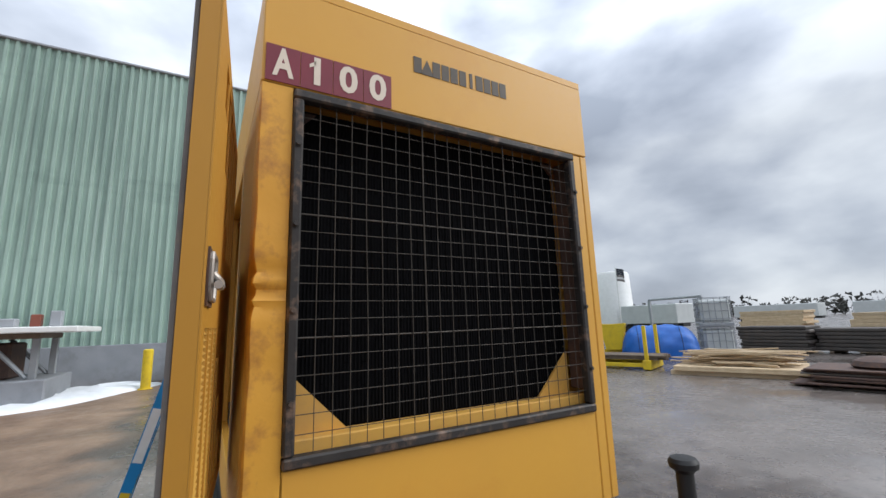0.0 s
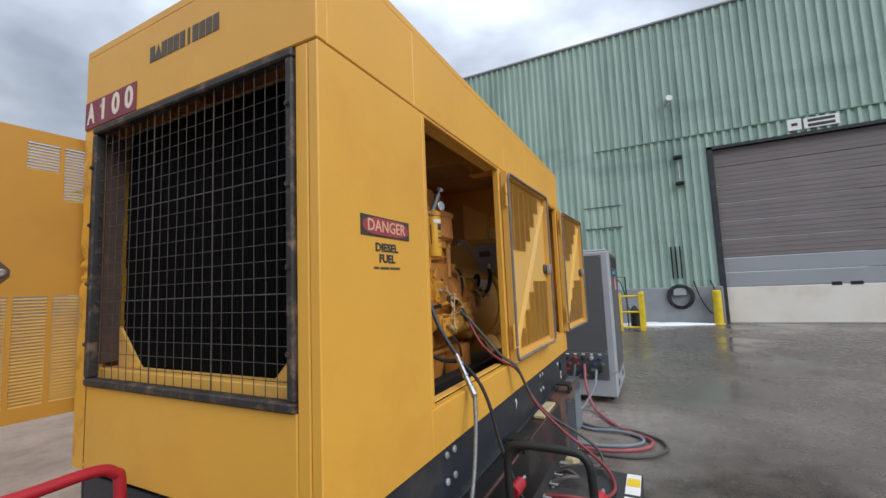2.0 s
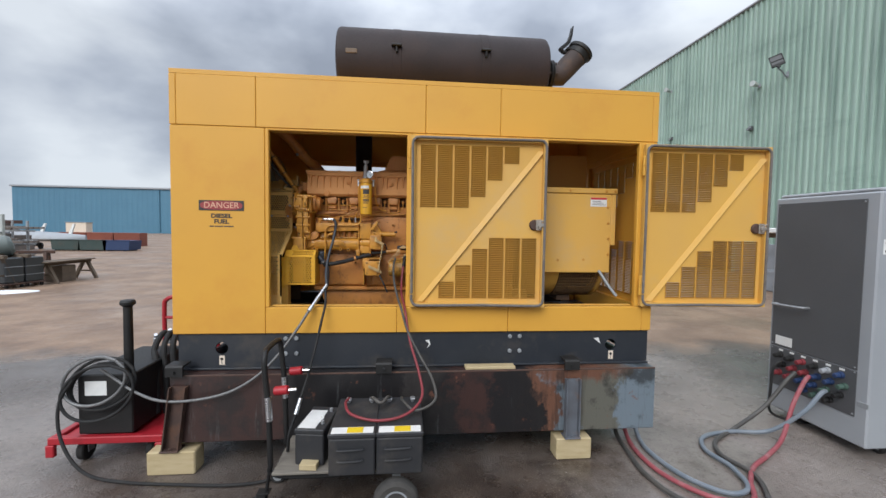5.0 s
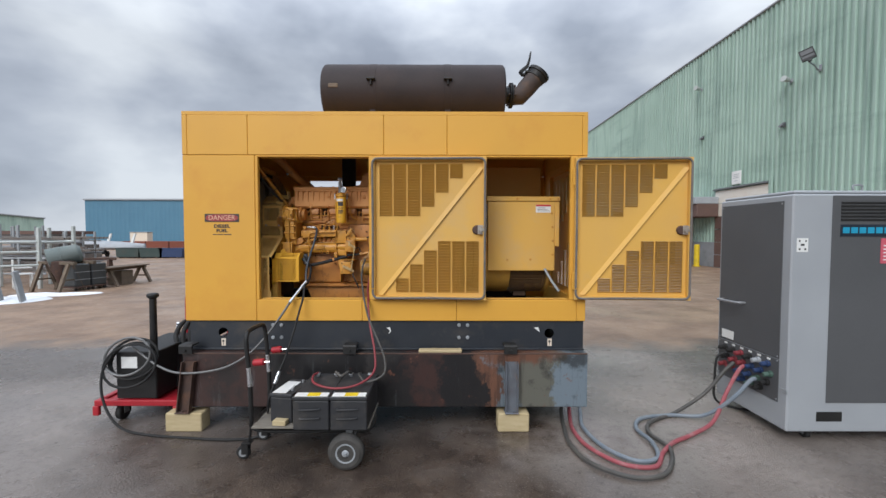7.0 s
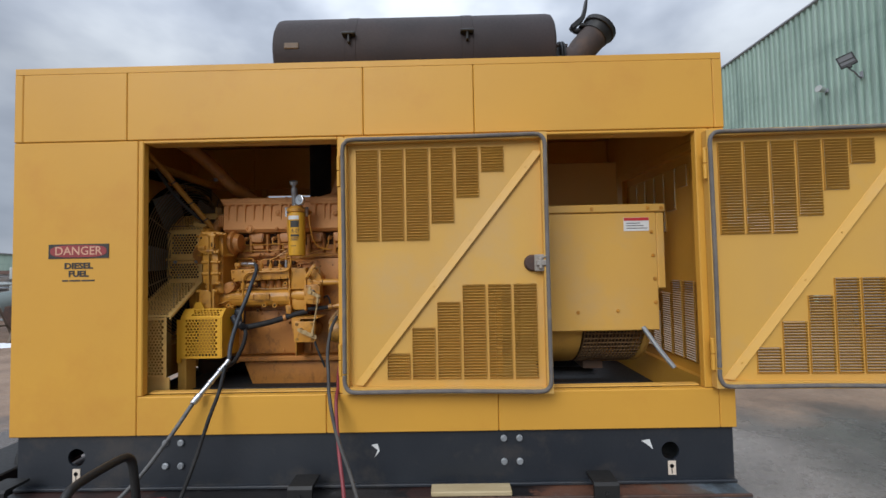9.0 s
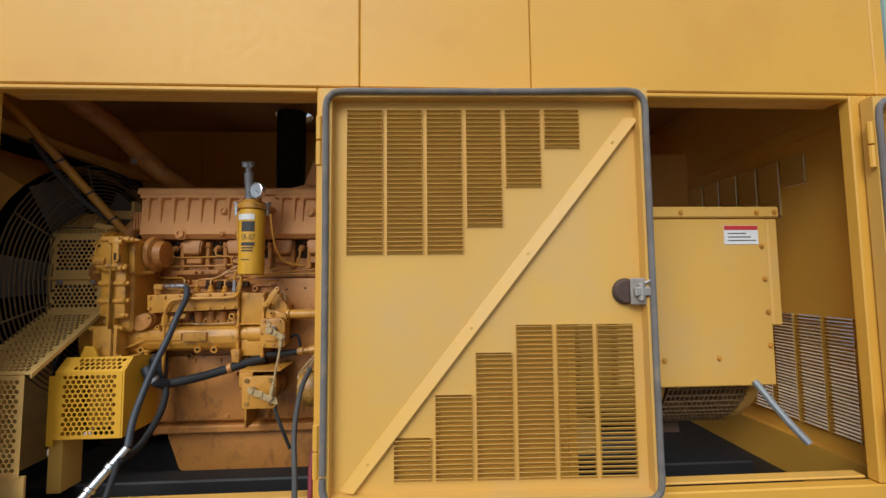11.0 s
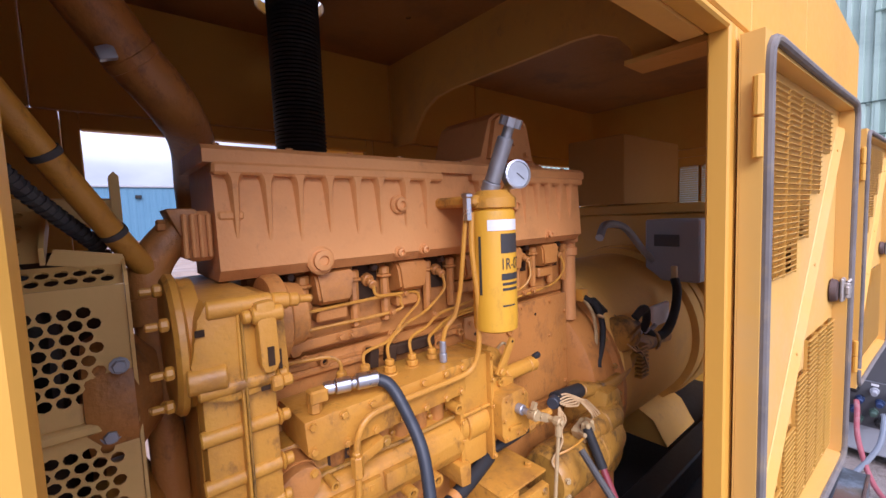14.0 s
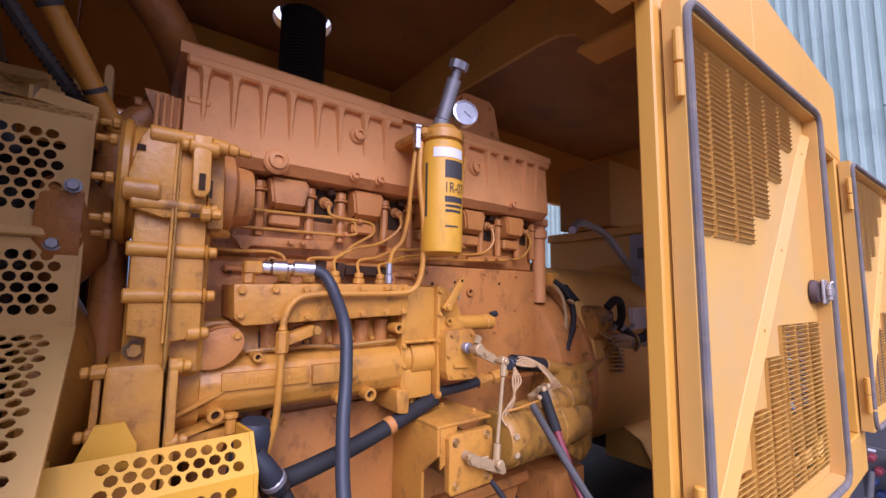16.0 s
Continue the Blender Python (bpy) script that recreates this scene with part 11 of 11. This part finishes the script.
def tarp():
    """Blue tarpaulin drawn over a long heap: folds run round it."""
    t = thing("tarpaulin_heap", (9.2, -14.3, 0), "bright blue tarpaulin tied over a long rounded heap", "tarpaulin")
    m = pose(9.2, -14.3, 0, 0, 0, 40) @ Matrix.Diagonal((0.88, 1.1, 1.2, 1))
    bm = bmnew()
    nx, na = 40, 28
    rings = []
    for i in range(nx + 1):
        u = i / nx
        x = -1.6 + 3.2 * u
        e = (1 - abs(2 * u - 1) ** 5) ** 0.5
        ring = []
        for k in range(na + 1):
            a = math.pi * k / na
            f = 1 + 0.07 * noise.noise(Vector((x * 1.6, a * 3.2, 2))) + 0.03 * noise.noise(Vector((x * 7, a * 5, 7)))
            r = (0.80 * e + 0.02) * f
            ring.append(bm.verts.new((x + 0.05 * noise.noise(Vector((x, a * 2, 5))), -r * 1.05 * math.cos(a), max(0.0, 0.20 * e + r * 1.05 * math.sin(a)) if 0 < k < na else 0.0)))
        rings.append(ring)
    for a, b in zip(rings, rings[1:]):
        for k in range(na):
            bm.faces.new((a[k], a[k + 1], b[k + 1], b[k]))
    bm.transform(m)
    part("sheet", bm, M["blue"], t)
    for x in (-0.8, 0.1, 0.9):
        bm = bmnew()
        tube(bm, [(x, -0.875 * math.cos(a), 0.2 + 0.875 * math.sin(a)) for a in [math.pi * k / 12 for k in range(13)]], 0.012, 6, 2)
        bm.transform(m)
        part("rope", bm, M["rubber"], t)


tarp()


def pallets():
    """Stacked loading boards and loose planks."""
    p = thing("lumber_pile", (5.0, -11.6, 0), "pile of pale boards and planks on a long timber base", "lumber")
    m = pose(4.95, -11.35, 0, 0, 0, 20)
    for y in (-0.8, 0.0, 0.8):
        bm = bmnew()
        cbox(bm, (-1.55, y - 0.06, 0.0), (1.55, y + 0.06, 0.12), 0.006)
        bm.transform(m)
        part("bearer", bm, M["wood2"], p)
    rng = random.Random(11)
    for lay in range(2):
        for k in range(9):
            bm = bmnew()
            y = -0.95 + 0.215 * k
            cbox(bm, (-1.45, y, 0.122 + 0.062 * lay), (1.45, y + 0.2, 0.18 + 0.062 * lay), 0.004)
            bm.transform(m)
            part("board", bm, M["wood2"], p)
    for k in range(60):
        bm = bmnew()
        l = rng.uniform(0.6, 1.3)
        cbox(bm, (-l, -0.05, 0), (l, 0.05, 0.03), 0.003)
        bm.transform(m @ pose(rng.uniform(-0.5, 0.4), rng.uniform(-0.6, 0.6), 0.25 + 0.031 * (k // 5), rng.uniform(-2, 2), rng.uniform(-3, 3), rng.uniform(-22, 22)))
        part("plank", bm, M["wood2"], p)
    # flat scrap sheets beside it
    s = thing("scrap_sheets", (2.2, -10.6, 0), "flat stack of rusty sheet steel and mats on the asphalt", "scrap stack")
    m = pose(1.9, -10.9, 0, 0, 0, 10)
    for k in range(9):
        bm = bmnew()
        cbox(bm, (-1.3 + rng.uniform(-0.2, 0.2), -0.8, 0.002 + 0.045 * k), (1.3 + rng.uniform(-0.3, 0.3), 0.8 + rng.uniform(-0.2, 0.2), 0.035 + 0.045 * k), 0.004)
        bm.transform(m @ pose(0, 0, 0, 0, 0, rng.uniform(-5, 5)))
        part("sheet", bm, M["rust" if k % 3 else "scrap"], s)
    bm = bmnew()
    lathe(bm, [(0.45, 0.41), (0.5, 0.45), (0.44, 0.55), (0.25, 0.63), (0.05, 0.65)], (2.0, -10.9, 0.0), (0, 0, 1), 20)
    part("cover", bm, M["rust"], s)


pallets()


def ibc(x, y, z, rz, group="caged tanks"):
    t = thing("caged_tank", (x, y, z), "white plastic tank in a galvanised tube cage", "tank", group)
    m = pose(x, y, z, 0, 0, rz)
    bm = bmnew()
    cbox(bm, (-0.5, -0.55, 0.16), (0.5, 0.55, 1.05), 0.08)
    bm.transform(m)
    part("bottle", bm, M["tankwhite"], t)
    for i in range(7):
        for sx in (-1, 1):
            bm = bmnew()
            y0 = -0.57 + 0.19 * i
            cyl(bm, (sx * 0.53, y0, 0.13), (sx * 0.53, y0, 1.12), 0.012, seg=6)
            bm.transform(m)
            part("bar", bm, M["galv"], t)
    for i in range(5):
        for sy in (-1, 1):
            bm = bmnew()
            x0 = -0.42 + 0.21 * i
            cyl(bm, (x0, sy * 0.59, 0.13), (x0, sy * 0.59, 1.12), 0.012, seg=6)
            bm.transform(m)
            part("bar", bm, M["galv"], t)
    for zz in (0.3, 0.6, 0.9, 1.12):
        bm = bmnew()
        tube(bm, [(-0.545, -0.605, zz), (0.545, -0.605, zz), (0.545, 0.605, zz), (-0.545, 0.605, zz), (-0.545, -0.605, zz)], 0.013, 6, smooth=False)
        bm.transform(m)
        part("hoop", bm, M["galv"], t)
    bm = bmnew()
    cbox(bm, (-0.56, -0.62, 0.0), (0.56, 0.62, 0.125), 0.01)
    bm.transform(m)
    part("base", bm, M["galv"], t)


M["tankwhite"] = surface("translucent_white_plastic", (0.55, 0.57, 0.56, 1), (0.47, 0.49, 0.48, 1), 0.4, scale=2, bump=0.05)
ibc(8.05, -16.3, 0.0, 38)
ibc(8.05, -16.3, 1.16, 38)


def south_far():
    rng = random.Random(21)
    # rows of tarred and timber stacks
    for k, (x, y, w, h, mat, lab) in enumerate(((7.2, -19.5, 2.6, 1.05, "tar", "black bundled mats stacked on bearers"), (4.8, -20.0, 2.4, 0.95, "tar", "black bundled mats stacked on bearers"), (4.3, -22.5, 2.6, 1.5, "wood2", "pale stacked timber bundles"), (9.2, -24.5, 3.0, 1.7, "wood2", "pale stacked timber bundles"), (1.6, -19.5, 2.4, 1.0, "tar", "black bundled mats stacked on bearers"), (0.2, -23.5, 2.8, 1.6, "wood2", "pale stacked timber bundles"), (-2.6, -20.5, 2.6, 1.1, "tar", "black bundled mats stacked on bearers"))):
        s = thing("stock_stack", (x, y, 0), lab, "stack", "yard stacks")
        n = max(4, int(h / 0.14))
        for dx in (-w * 0.3, w * 0.3):
            bm = bmnew()
            cbox(bm, (x + dx - 0.06, y - 0.7, 0), (x + dx + 0.06, y + 0.7, 0.1), 0.005)
            part("bearer", bm, M["oldwood"], s)
        for i in range(n):
            bm = bmnew()
            a, b = rng.uniform(0, 0.2), rng.uniform(0, 0.2)
            z0 = 0.102 + (h - 0.1) * i / n
            cbox(bm, (x - w / 2 + a, y - 0.7 + b * 0.5, z0), (x + w / 2 - b, y + 0.7, z0 + (h - 0.1) / n - 0.006), 0.03 if mat == "tar" else 0.008)
            part("layer", bm, M[mat], s)
    # white box trailers and a tall white silo, flag mast
    for x, y, l in ((20.5, -31.5, 5.0), (24.0, -62.0, 9.0), (12.0, -64.0, 10.0), (0.0, -66.0, 10.0)):
        t = thing("box_trailer", (x, y, 0), "white box trailer parked at the far side of the yard", "trailer", "trailers")
        bm = bmnew()
        cbox(bm, (x - l / 2, y - 1.2, 1.0), (x + l / 2, y + 1.2, 2.55), 0.05)
        part("body", bm, M["tankwhite"], t)
        bm = bmnew()
        cbox(bm, (x - l / 2, y - 0.5, 0.75), (x + l / 2, y + 0.5, 0.999), 0)
        part("chassis", bm, M["black"], t)
        for dx in (l * 0.25, l * 0.38):
            bm = bmnew()
            cyl(bm, (x + dx, y + 0.8, 0.48), (x + dx, y + 1.1, 0.48), 0.48, seg=18)
            cyl(bm, (x + dx, y - 1.1, 0.48), (x + dx, y - 0.8, 0.48), 0.48, seg=18)
            cbox(bm, (x + dx - 0.08, y - 0.8, 0.4), (x + dx + 0.08, y + 0.8, 0.749), 0)
            part("wheels", bm, M["rubber"], t)
        bm = bmnew()
        cbox(bm, (x - l * 0.38 - 0.06, y - 0.4, 0), (x - l * 0.38 + 0.06, y + 0.4, 0.749), 0)
        part("landing_leg", bm, M["galv"], t)
    s = thing("white_silo", (24.5, -29.0, 0), "tall pale silo tower with a dark ladder behind the hall", "silo")
    bm = bmnew()
    lathe(bm, [(1.75, 0), (1.6, 5.5), (1.45, 5.75), (0.3, 5.9)], (24.7, -31.6, 0), (0, 0, 1), 32)
    part("tower", bm, M["white"], s)
    bm = bmnew()
    cbox(bm, (23.6, -27.3, 0), (24.3, -26.3, 6.9), 0.05)
    part("shaft", bm, M["galv"], s)
    bm = bmnew()
    cbox(bm, (23.5, -27.7, 6.4), (24.4, -26.1, 7.15), 0.05)
    part("head_house", bm, M["door_grey"], s)
    f = thing("flag_mast", (15.5, -20.4, 0), "thin pale mast with a small striped flag", "flag pole")
    bm = bmnew()
    cyl(bm, (15.5, -20.4, 0), (15.5, -20.4, 4.7), 0.03, seg=8)
    part("mast", bm, M["white"], f)
    for k in range(6):
        bm = bmnew()
        z = 4.6 - 0.13 * k
        n = 8
        lo, hi = [], []
        for i in range(n + 1):
            u = i / n
            off = Vector((15.5 - 0.36 * u, -20.4 - 0.3 * u + 0.06 * math.sin(u * 7), z - 0.12 * u * u))
            lo.append(bm.verts.new(off - Vector((0, 0, 0.126))))
            hi.append(bm.verts.new(off))
        for i in range(n):
            bm.faces.new((lo[i], lo[i + 1], hi[i + 1], hi[i]))
        part("stripe", bm, M["name_navy" if k < 3 else ("door_grey" if k % 2 else "label")], f)
    # far gantry frame
    g = thing("gantry_frame", (13.0, -22.0, 0), "grey steel frame stand among the trailers", "frame")
    for x, y in ((11.5, -22), (15.0, -22.6)):
        bm = bmnew()
        cbox(bm, (x - 0.07, y - 0.07, 0), (x + 0.07, y + 0.07, 2.6), 0.01)
        part("post", bm, M["galv"], g)
    bm = bmnew()
    tube(bm, [(11.5, -22, 2.62), (15.0, -22.6, 2.62)], 0.07, 6, smooth=False)
    part("beam", bm, M["galv"], g)
    # far tree line: ragged crowns on thin trunks
    bm = bmnew()
    for k in range(150):
        x = -190 + 2.6 * k + rng.uniform(-1, 1)
        y = -205 + rng.uniform(-12, 12)
        h = rng.uniform(4.5, 8.5)
        cyl(bm, (x, y, 0), (x, y, h * 0.5), 0.2, 0.1, seg=5)
        for i in range(26):
            a, r, z = rng.uniform(0, 6.28), rng.uniform(0, 2.8), rng.uniform(0.12, 1.0)
            p = Vector((x + r * math.cos(a), y + r * math.sin(a), h * z))
            s_ = rng.uniform(0.6, 1.5)
            q = [bm.verts.new(p + Vector((rng.uniform(-s_, s_), rng.uniform(-s_, s_), rng.uniform(-s_, s_)))) for _ in range(4)]
            bm.faces.new(q[:3]); bm.faces.new(q[1:])
    solo("tree_line", bm, M["foliage"], "distant dark ragged tree line on the horizon", "trees", kind="stuff", smooth=False, fix=False)


M["tar"] = surface("tarred_mats", (0.045, 0.04, 0.038, 1), (0.08, 0.065, 0.055, 1), 0.6, scale=3, bump=0.4, piece=0.3)
M["foliage"] = surface("far_foliage", (0.05, 0.055, 0.05, 1), (0.075, 0.07, 0.06, 1), 0.8, scale=0.3, bump=0)
south_far()


# ---- beside the hall: fuel tank in its yellow rail, sheltered bench ----
def fuel_station():
    t = thing("fuel_storage_tank", (15.0, 0.5, 0), "white diesel storage tank with a red pump and hazard diamond", "tank")
    bm = bmnew()
    lathe(bm, [(0.26, 0), (0.53, 0.05), (0.56, 0.13), (0.56, 2.0), (0.53, 2.1), (0.26, 2.15)], (14.9, 0.30, 0.74), (0, 1, 0), 32)
    part("shell", bm, M["white"], t)
    for y in (0.75, 1.95):
        bm = bmnew()
        cbox(bm, (14.45, y - 0.08, 0), (15.35, y + 0.08, 0.33), 0.01)
        part("saddle", bm, M["galv"], t)
    bm = bmnew()
    d = 0.17
    prism(bm, [(0.80, 0.60), (0.80 + d, 0.60 + d), (0.80, 0.60 + 2 * d), (0.80 - d, 0.60 + d)], "x", 14.325, 14.335)
    part("hazard_diamond", bm, M["signred"], t, "red hazard diamond")
    bm = bmnew()
    cyl(bm, (14.9, 0.50, 1.28), (14.9, 0.50, 1.48), 0.05, seg=10)
    cbox(bm, (14.76, 0.40, 1.48), (15.0, 0.60, 1.74), 0.05)
    cyl(bm, (14.76, 0.50, 1.60), (14.70, 0.50, 1.60), 0.09, seg=16, edge=0.01)
    cyl(bm, (14.88, 0.40, 1.66), (14.88, 0.30, 1.70), 0.045, seg=12)
    part("pump", bm, M["signred"], t, "red transfer pump")
    bm = bmnew()
    tube(bm, [(14.80, 0.32, 1.68), (14.6, 0.16, 1.50), (14.35, 0.02, 1.0), (14.3, -0.02, 0.7), (14.25, -0.12, 0.62), (14.15, -0.22, 0.72)], 0.018, 8)
    part("hose", bm, M["rubber"], t)
    bm = bmnew()
    tube(bm, [(14.6, 0.02, 0.0), (14.6, 0.02, 1.72), (14.6, 0.50, 1.74)], 0.022, 8, smooth=False)
    part("arm", bm, M["black"], t)
    r = thing("safety_rail", (13.9, 0.4, 0), "yellow tube safety railing round the fuel tank", "railing")
    for x, y in ((13.6, 1.6), (13.6, 0.20), (13.6, -0.44), (15.3, -0.44)):
        bm = bmnew()
        cbox(bm, (x - 0.07, y - 0.07, 0), (x + 0.07, y + 0.07, 1.2), 0.015)
        part("post", bm, M["safety"], r)
    for z in (0.12, 0.6, 1.10):
        bm = bmnew()
        cyl(bm, (13.6, -0.44, z), (13.6, 1.6, z), 0.03, seg=10)
        part("rail", bm, M["safety"], r)
        bm = bmnew()
        cyl(bm, (13.6, -0.44, z), (15.3, -0.44, z), 0.03, seg=10)
        part("rail", bm, M["safety"], r)
    e = thing("fire_extinguisher", (14.05, -0.22, 0), "black pressure cylinder standing inside the railing", "extinguisher")
    bm = bmnew()
    lathe(bm, [(0.1, 0.06), (0.14, 0.1), (0.14, 0.62), (0.07, 0.72), (0.03, 0.78)], (14.05, -0.22, 0), (0, 0, 1), 18)
    part("cylinder", bm, M["black"], e)
    bm = bmnew()
    cbox(bm, (13.98, -0.30, 0), (14.12, -0.14, 0.07), 0.01)
    part("base", bm, M["galv"], e)
    # concrete block with a snow-capped bench top by the hall, stock on it
    b = thing("work_platform", (13.3, 6.3, 0), "white topped steel work platform on a concrete block", "platform")
    for nm, a, c, mat, ch in (("block", (12.3, 4.75, 0), (14.6, 8.5, 0.62), "concrete", 0.03), ("top", (12.0, 4.2, 1.72), (14.6, 8.6, 1.86), "white", 0.02), ("frame", (12.5, 5.0, 1.58), (14.4, 8.4, 1.719), "oldwood", 0.02)):
        bm = bmnew()
        cbox(bm, a, c, ch)
        part(nm, bm, M[mat], b)
    for x, y in ((12.7, 5.1), (14.2, 5.1), (12.7, 8.2), (14.2, 8.2)):
        bm = bmnew()
        cbox(bm, (x - 0.07, y - 0.07, 0.62), (x + 0.07, y + 0.07, 1.579), 0.01)
        part("leg", bm, M["galv"], b)
        bm = bmnew()
        cyl(bm, (x, y + (0.1 if y < 6 else -0.1), 0.64), (x, y + (0.9 if y < 6 else -0.9), 1.58), 0.05, seg=6)
        part("strut", bm, M["galv"], b)
    for k, (x, y, w, h, mat) in enumerate(((12.3, 4.6, 0.22, 0.38, "bank"), (12.4, 5.0, 0.2, 0.3, "rust_red"), (12.2, 5.4, 0.3, 0.2, "grey"), (12.9, 6.5, 0.8, 0.5, "bank"))):
        bm = bmnew()
        cbox(bm, (x, y, 1.861), (x + w, y + w, 1.861 + h), 0.02)
        solo("stock_box", bm, M[mat], "small box standing on the work platform", "box", "boxes on the platform")
    bm = bmnew()
    cbox(bm, (12.9, 5.6, 0.622), (14.0, 7.6, 1.5), 0.05)
    solo("crate", bm, M["rust"], "rust brown crate under the work platform", "crate")
    # grey dock and doors further along the hall
    d = thing("loading_dock", (15.8, 22.0, 0), "covered loading dock with a brown canopy on the hall", "dock")
    bm = bmnew()
    cbox(bm, (14.9, 17.0, 3.2), (16.1, 27.0, 3.55), 0.03)
    part("canopy", bm, M["grey"], d)
    bm = bmnew()
    cbox(bm, (15.0, 17.0, 2.55), (16.1, 27.0, 3.199), 0.03)
    part("fascia", bm, M["dock_brown"], d)
    for y in (17.8, 19.4, 21.0, 23.0, 25.0, 26.8):
        bm = bmnew()
        cbox(bm, (15.0, y - 0.12, 0), (15.25, y + 0.12, 2.549), 0.01)
        part("post", bm, M["oldwood"], d)


fuel_station()


def ladder():
    l = thing("leaning_ladder", (2.6, 1.8, 0), "blue fibreglass ladder leaning against the generator housing", "ladder")
    foot, head = Vector((0, 2.05, 0.0)), Vector((0, 1.425, 2.32))
    up = (head - foot).normalized()
    out = Vector((0, up.z, -up.y)) * 0.035
    for x in (2.40, 2.83):
        bm = bmnew()
        o = Vector((x, 0, 0))
        sd = Vector((0.014, 0, 0))
        lo = [bm.verts.new(o + foot + up * 0.12 + sd * p + out * q) for p, q in ((-1, -1), (1, -1), (1, 1), (-1, 1))]
        hi = [bm.verts.new(o + head + sd * p + out * q) for p, q in ((-1, -1), (1, -1), (1, 1), (-1, 1))]
        bm.faces.new(lo[::-1]); bm.faces.new(hi)
        for i in range(4):
            bm.faces.new((lo[i], lo[(i + 1) % 4], hi[(i + 1) % 4], hi[i]))
        st = part("stile", bm, M["ladder_blue"], l)
        for a, b, mat in ((0.42, 0.62, "safety"), (0.80, 1.15, "label")):
            bm = bmnew()
            k = foot + up * a, foot + up * b
            q = [bm.verts.new(o + p + Vector((-0.0155, 0, 0)) + out * 0.8 * s_) for p, s_ in ((k[0], -1), (k[0], 1), (k[1], 1), (k[1], -1))]
            bm.faces.new(q)
            part("sticker", bm, M[mat], st)
        bm = bmnew()
        cbox(bm, (x - 0.03, 1.98, 0.0), (x + 0.03, 2.10, 0.13), 0.01)
        part("foot", bm, M["rubber"], l)
    for k in range(7):
        p = foot + up * (0.32 + 0.30 * k)
        bm = bmnew()
        cyl(bm, (2.41, p.y, p.z), (2.82, p.y, p.z), 0.017, seg=10)
        part("rung", bm, M["alu"], l)


M["ladder_blue"] = surface("ladder_blue", (0.01, 0.24, 0.56, 1), (0.012, 0.20, 0.46, 1), 0.45, bump=0.05)
ladder()
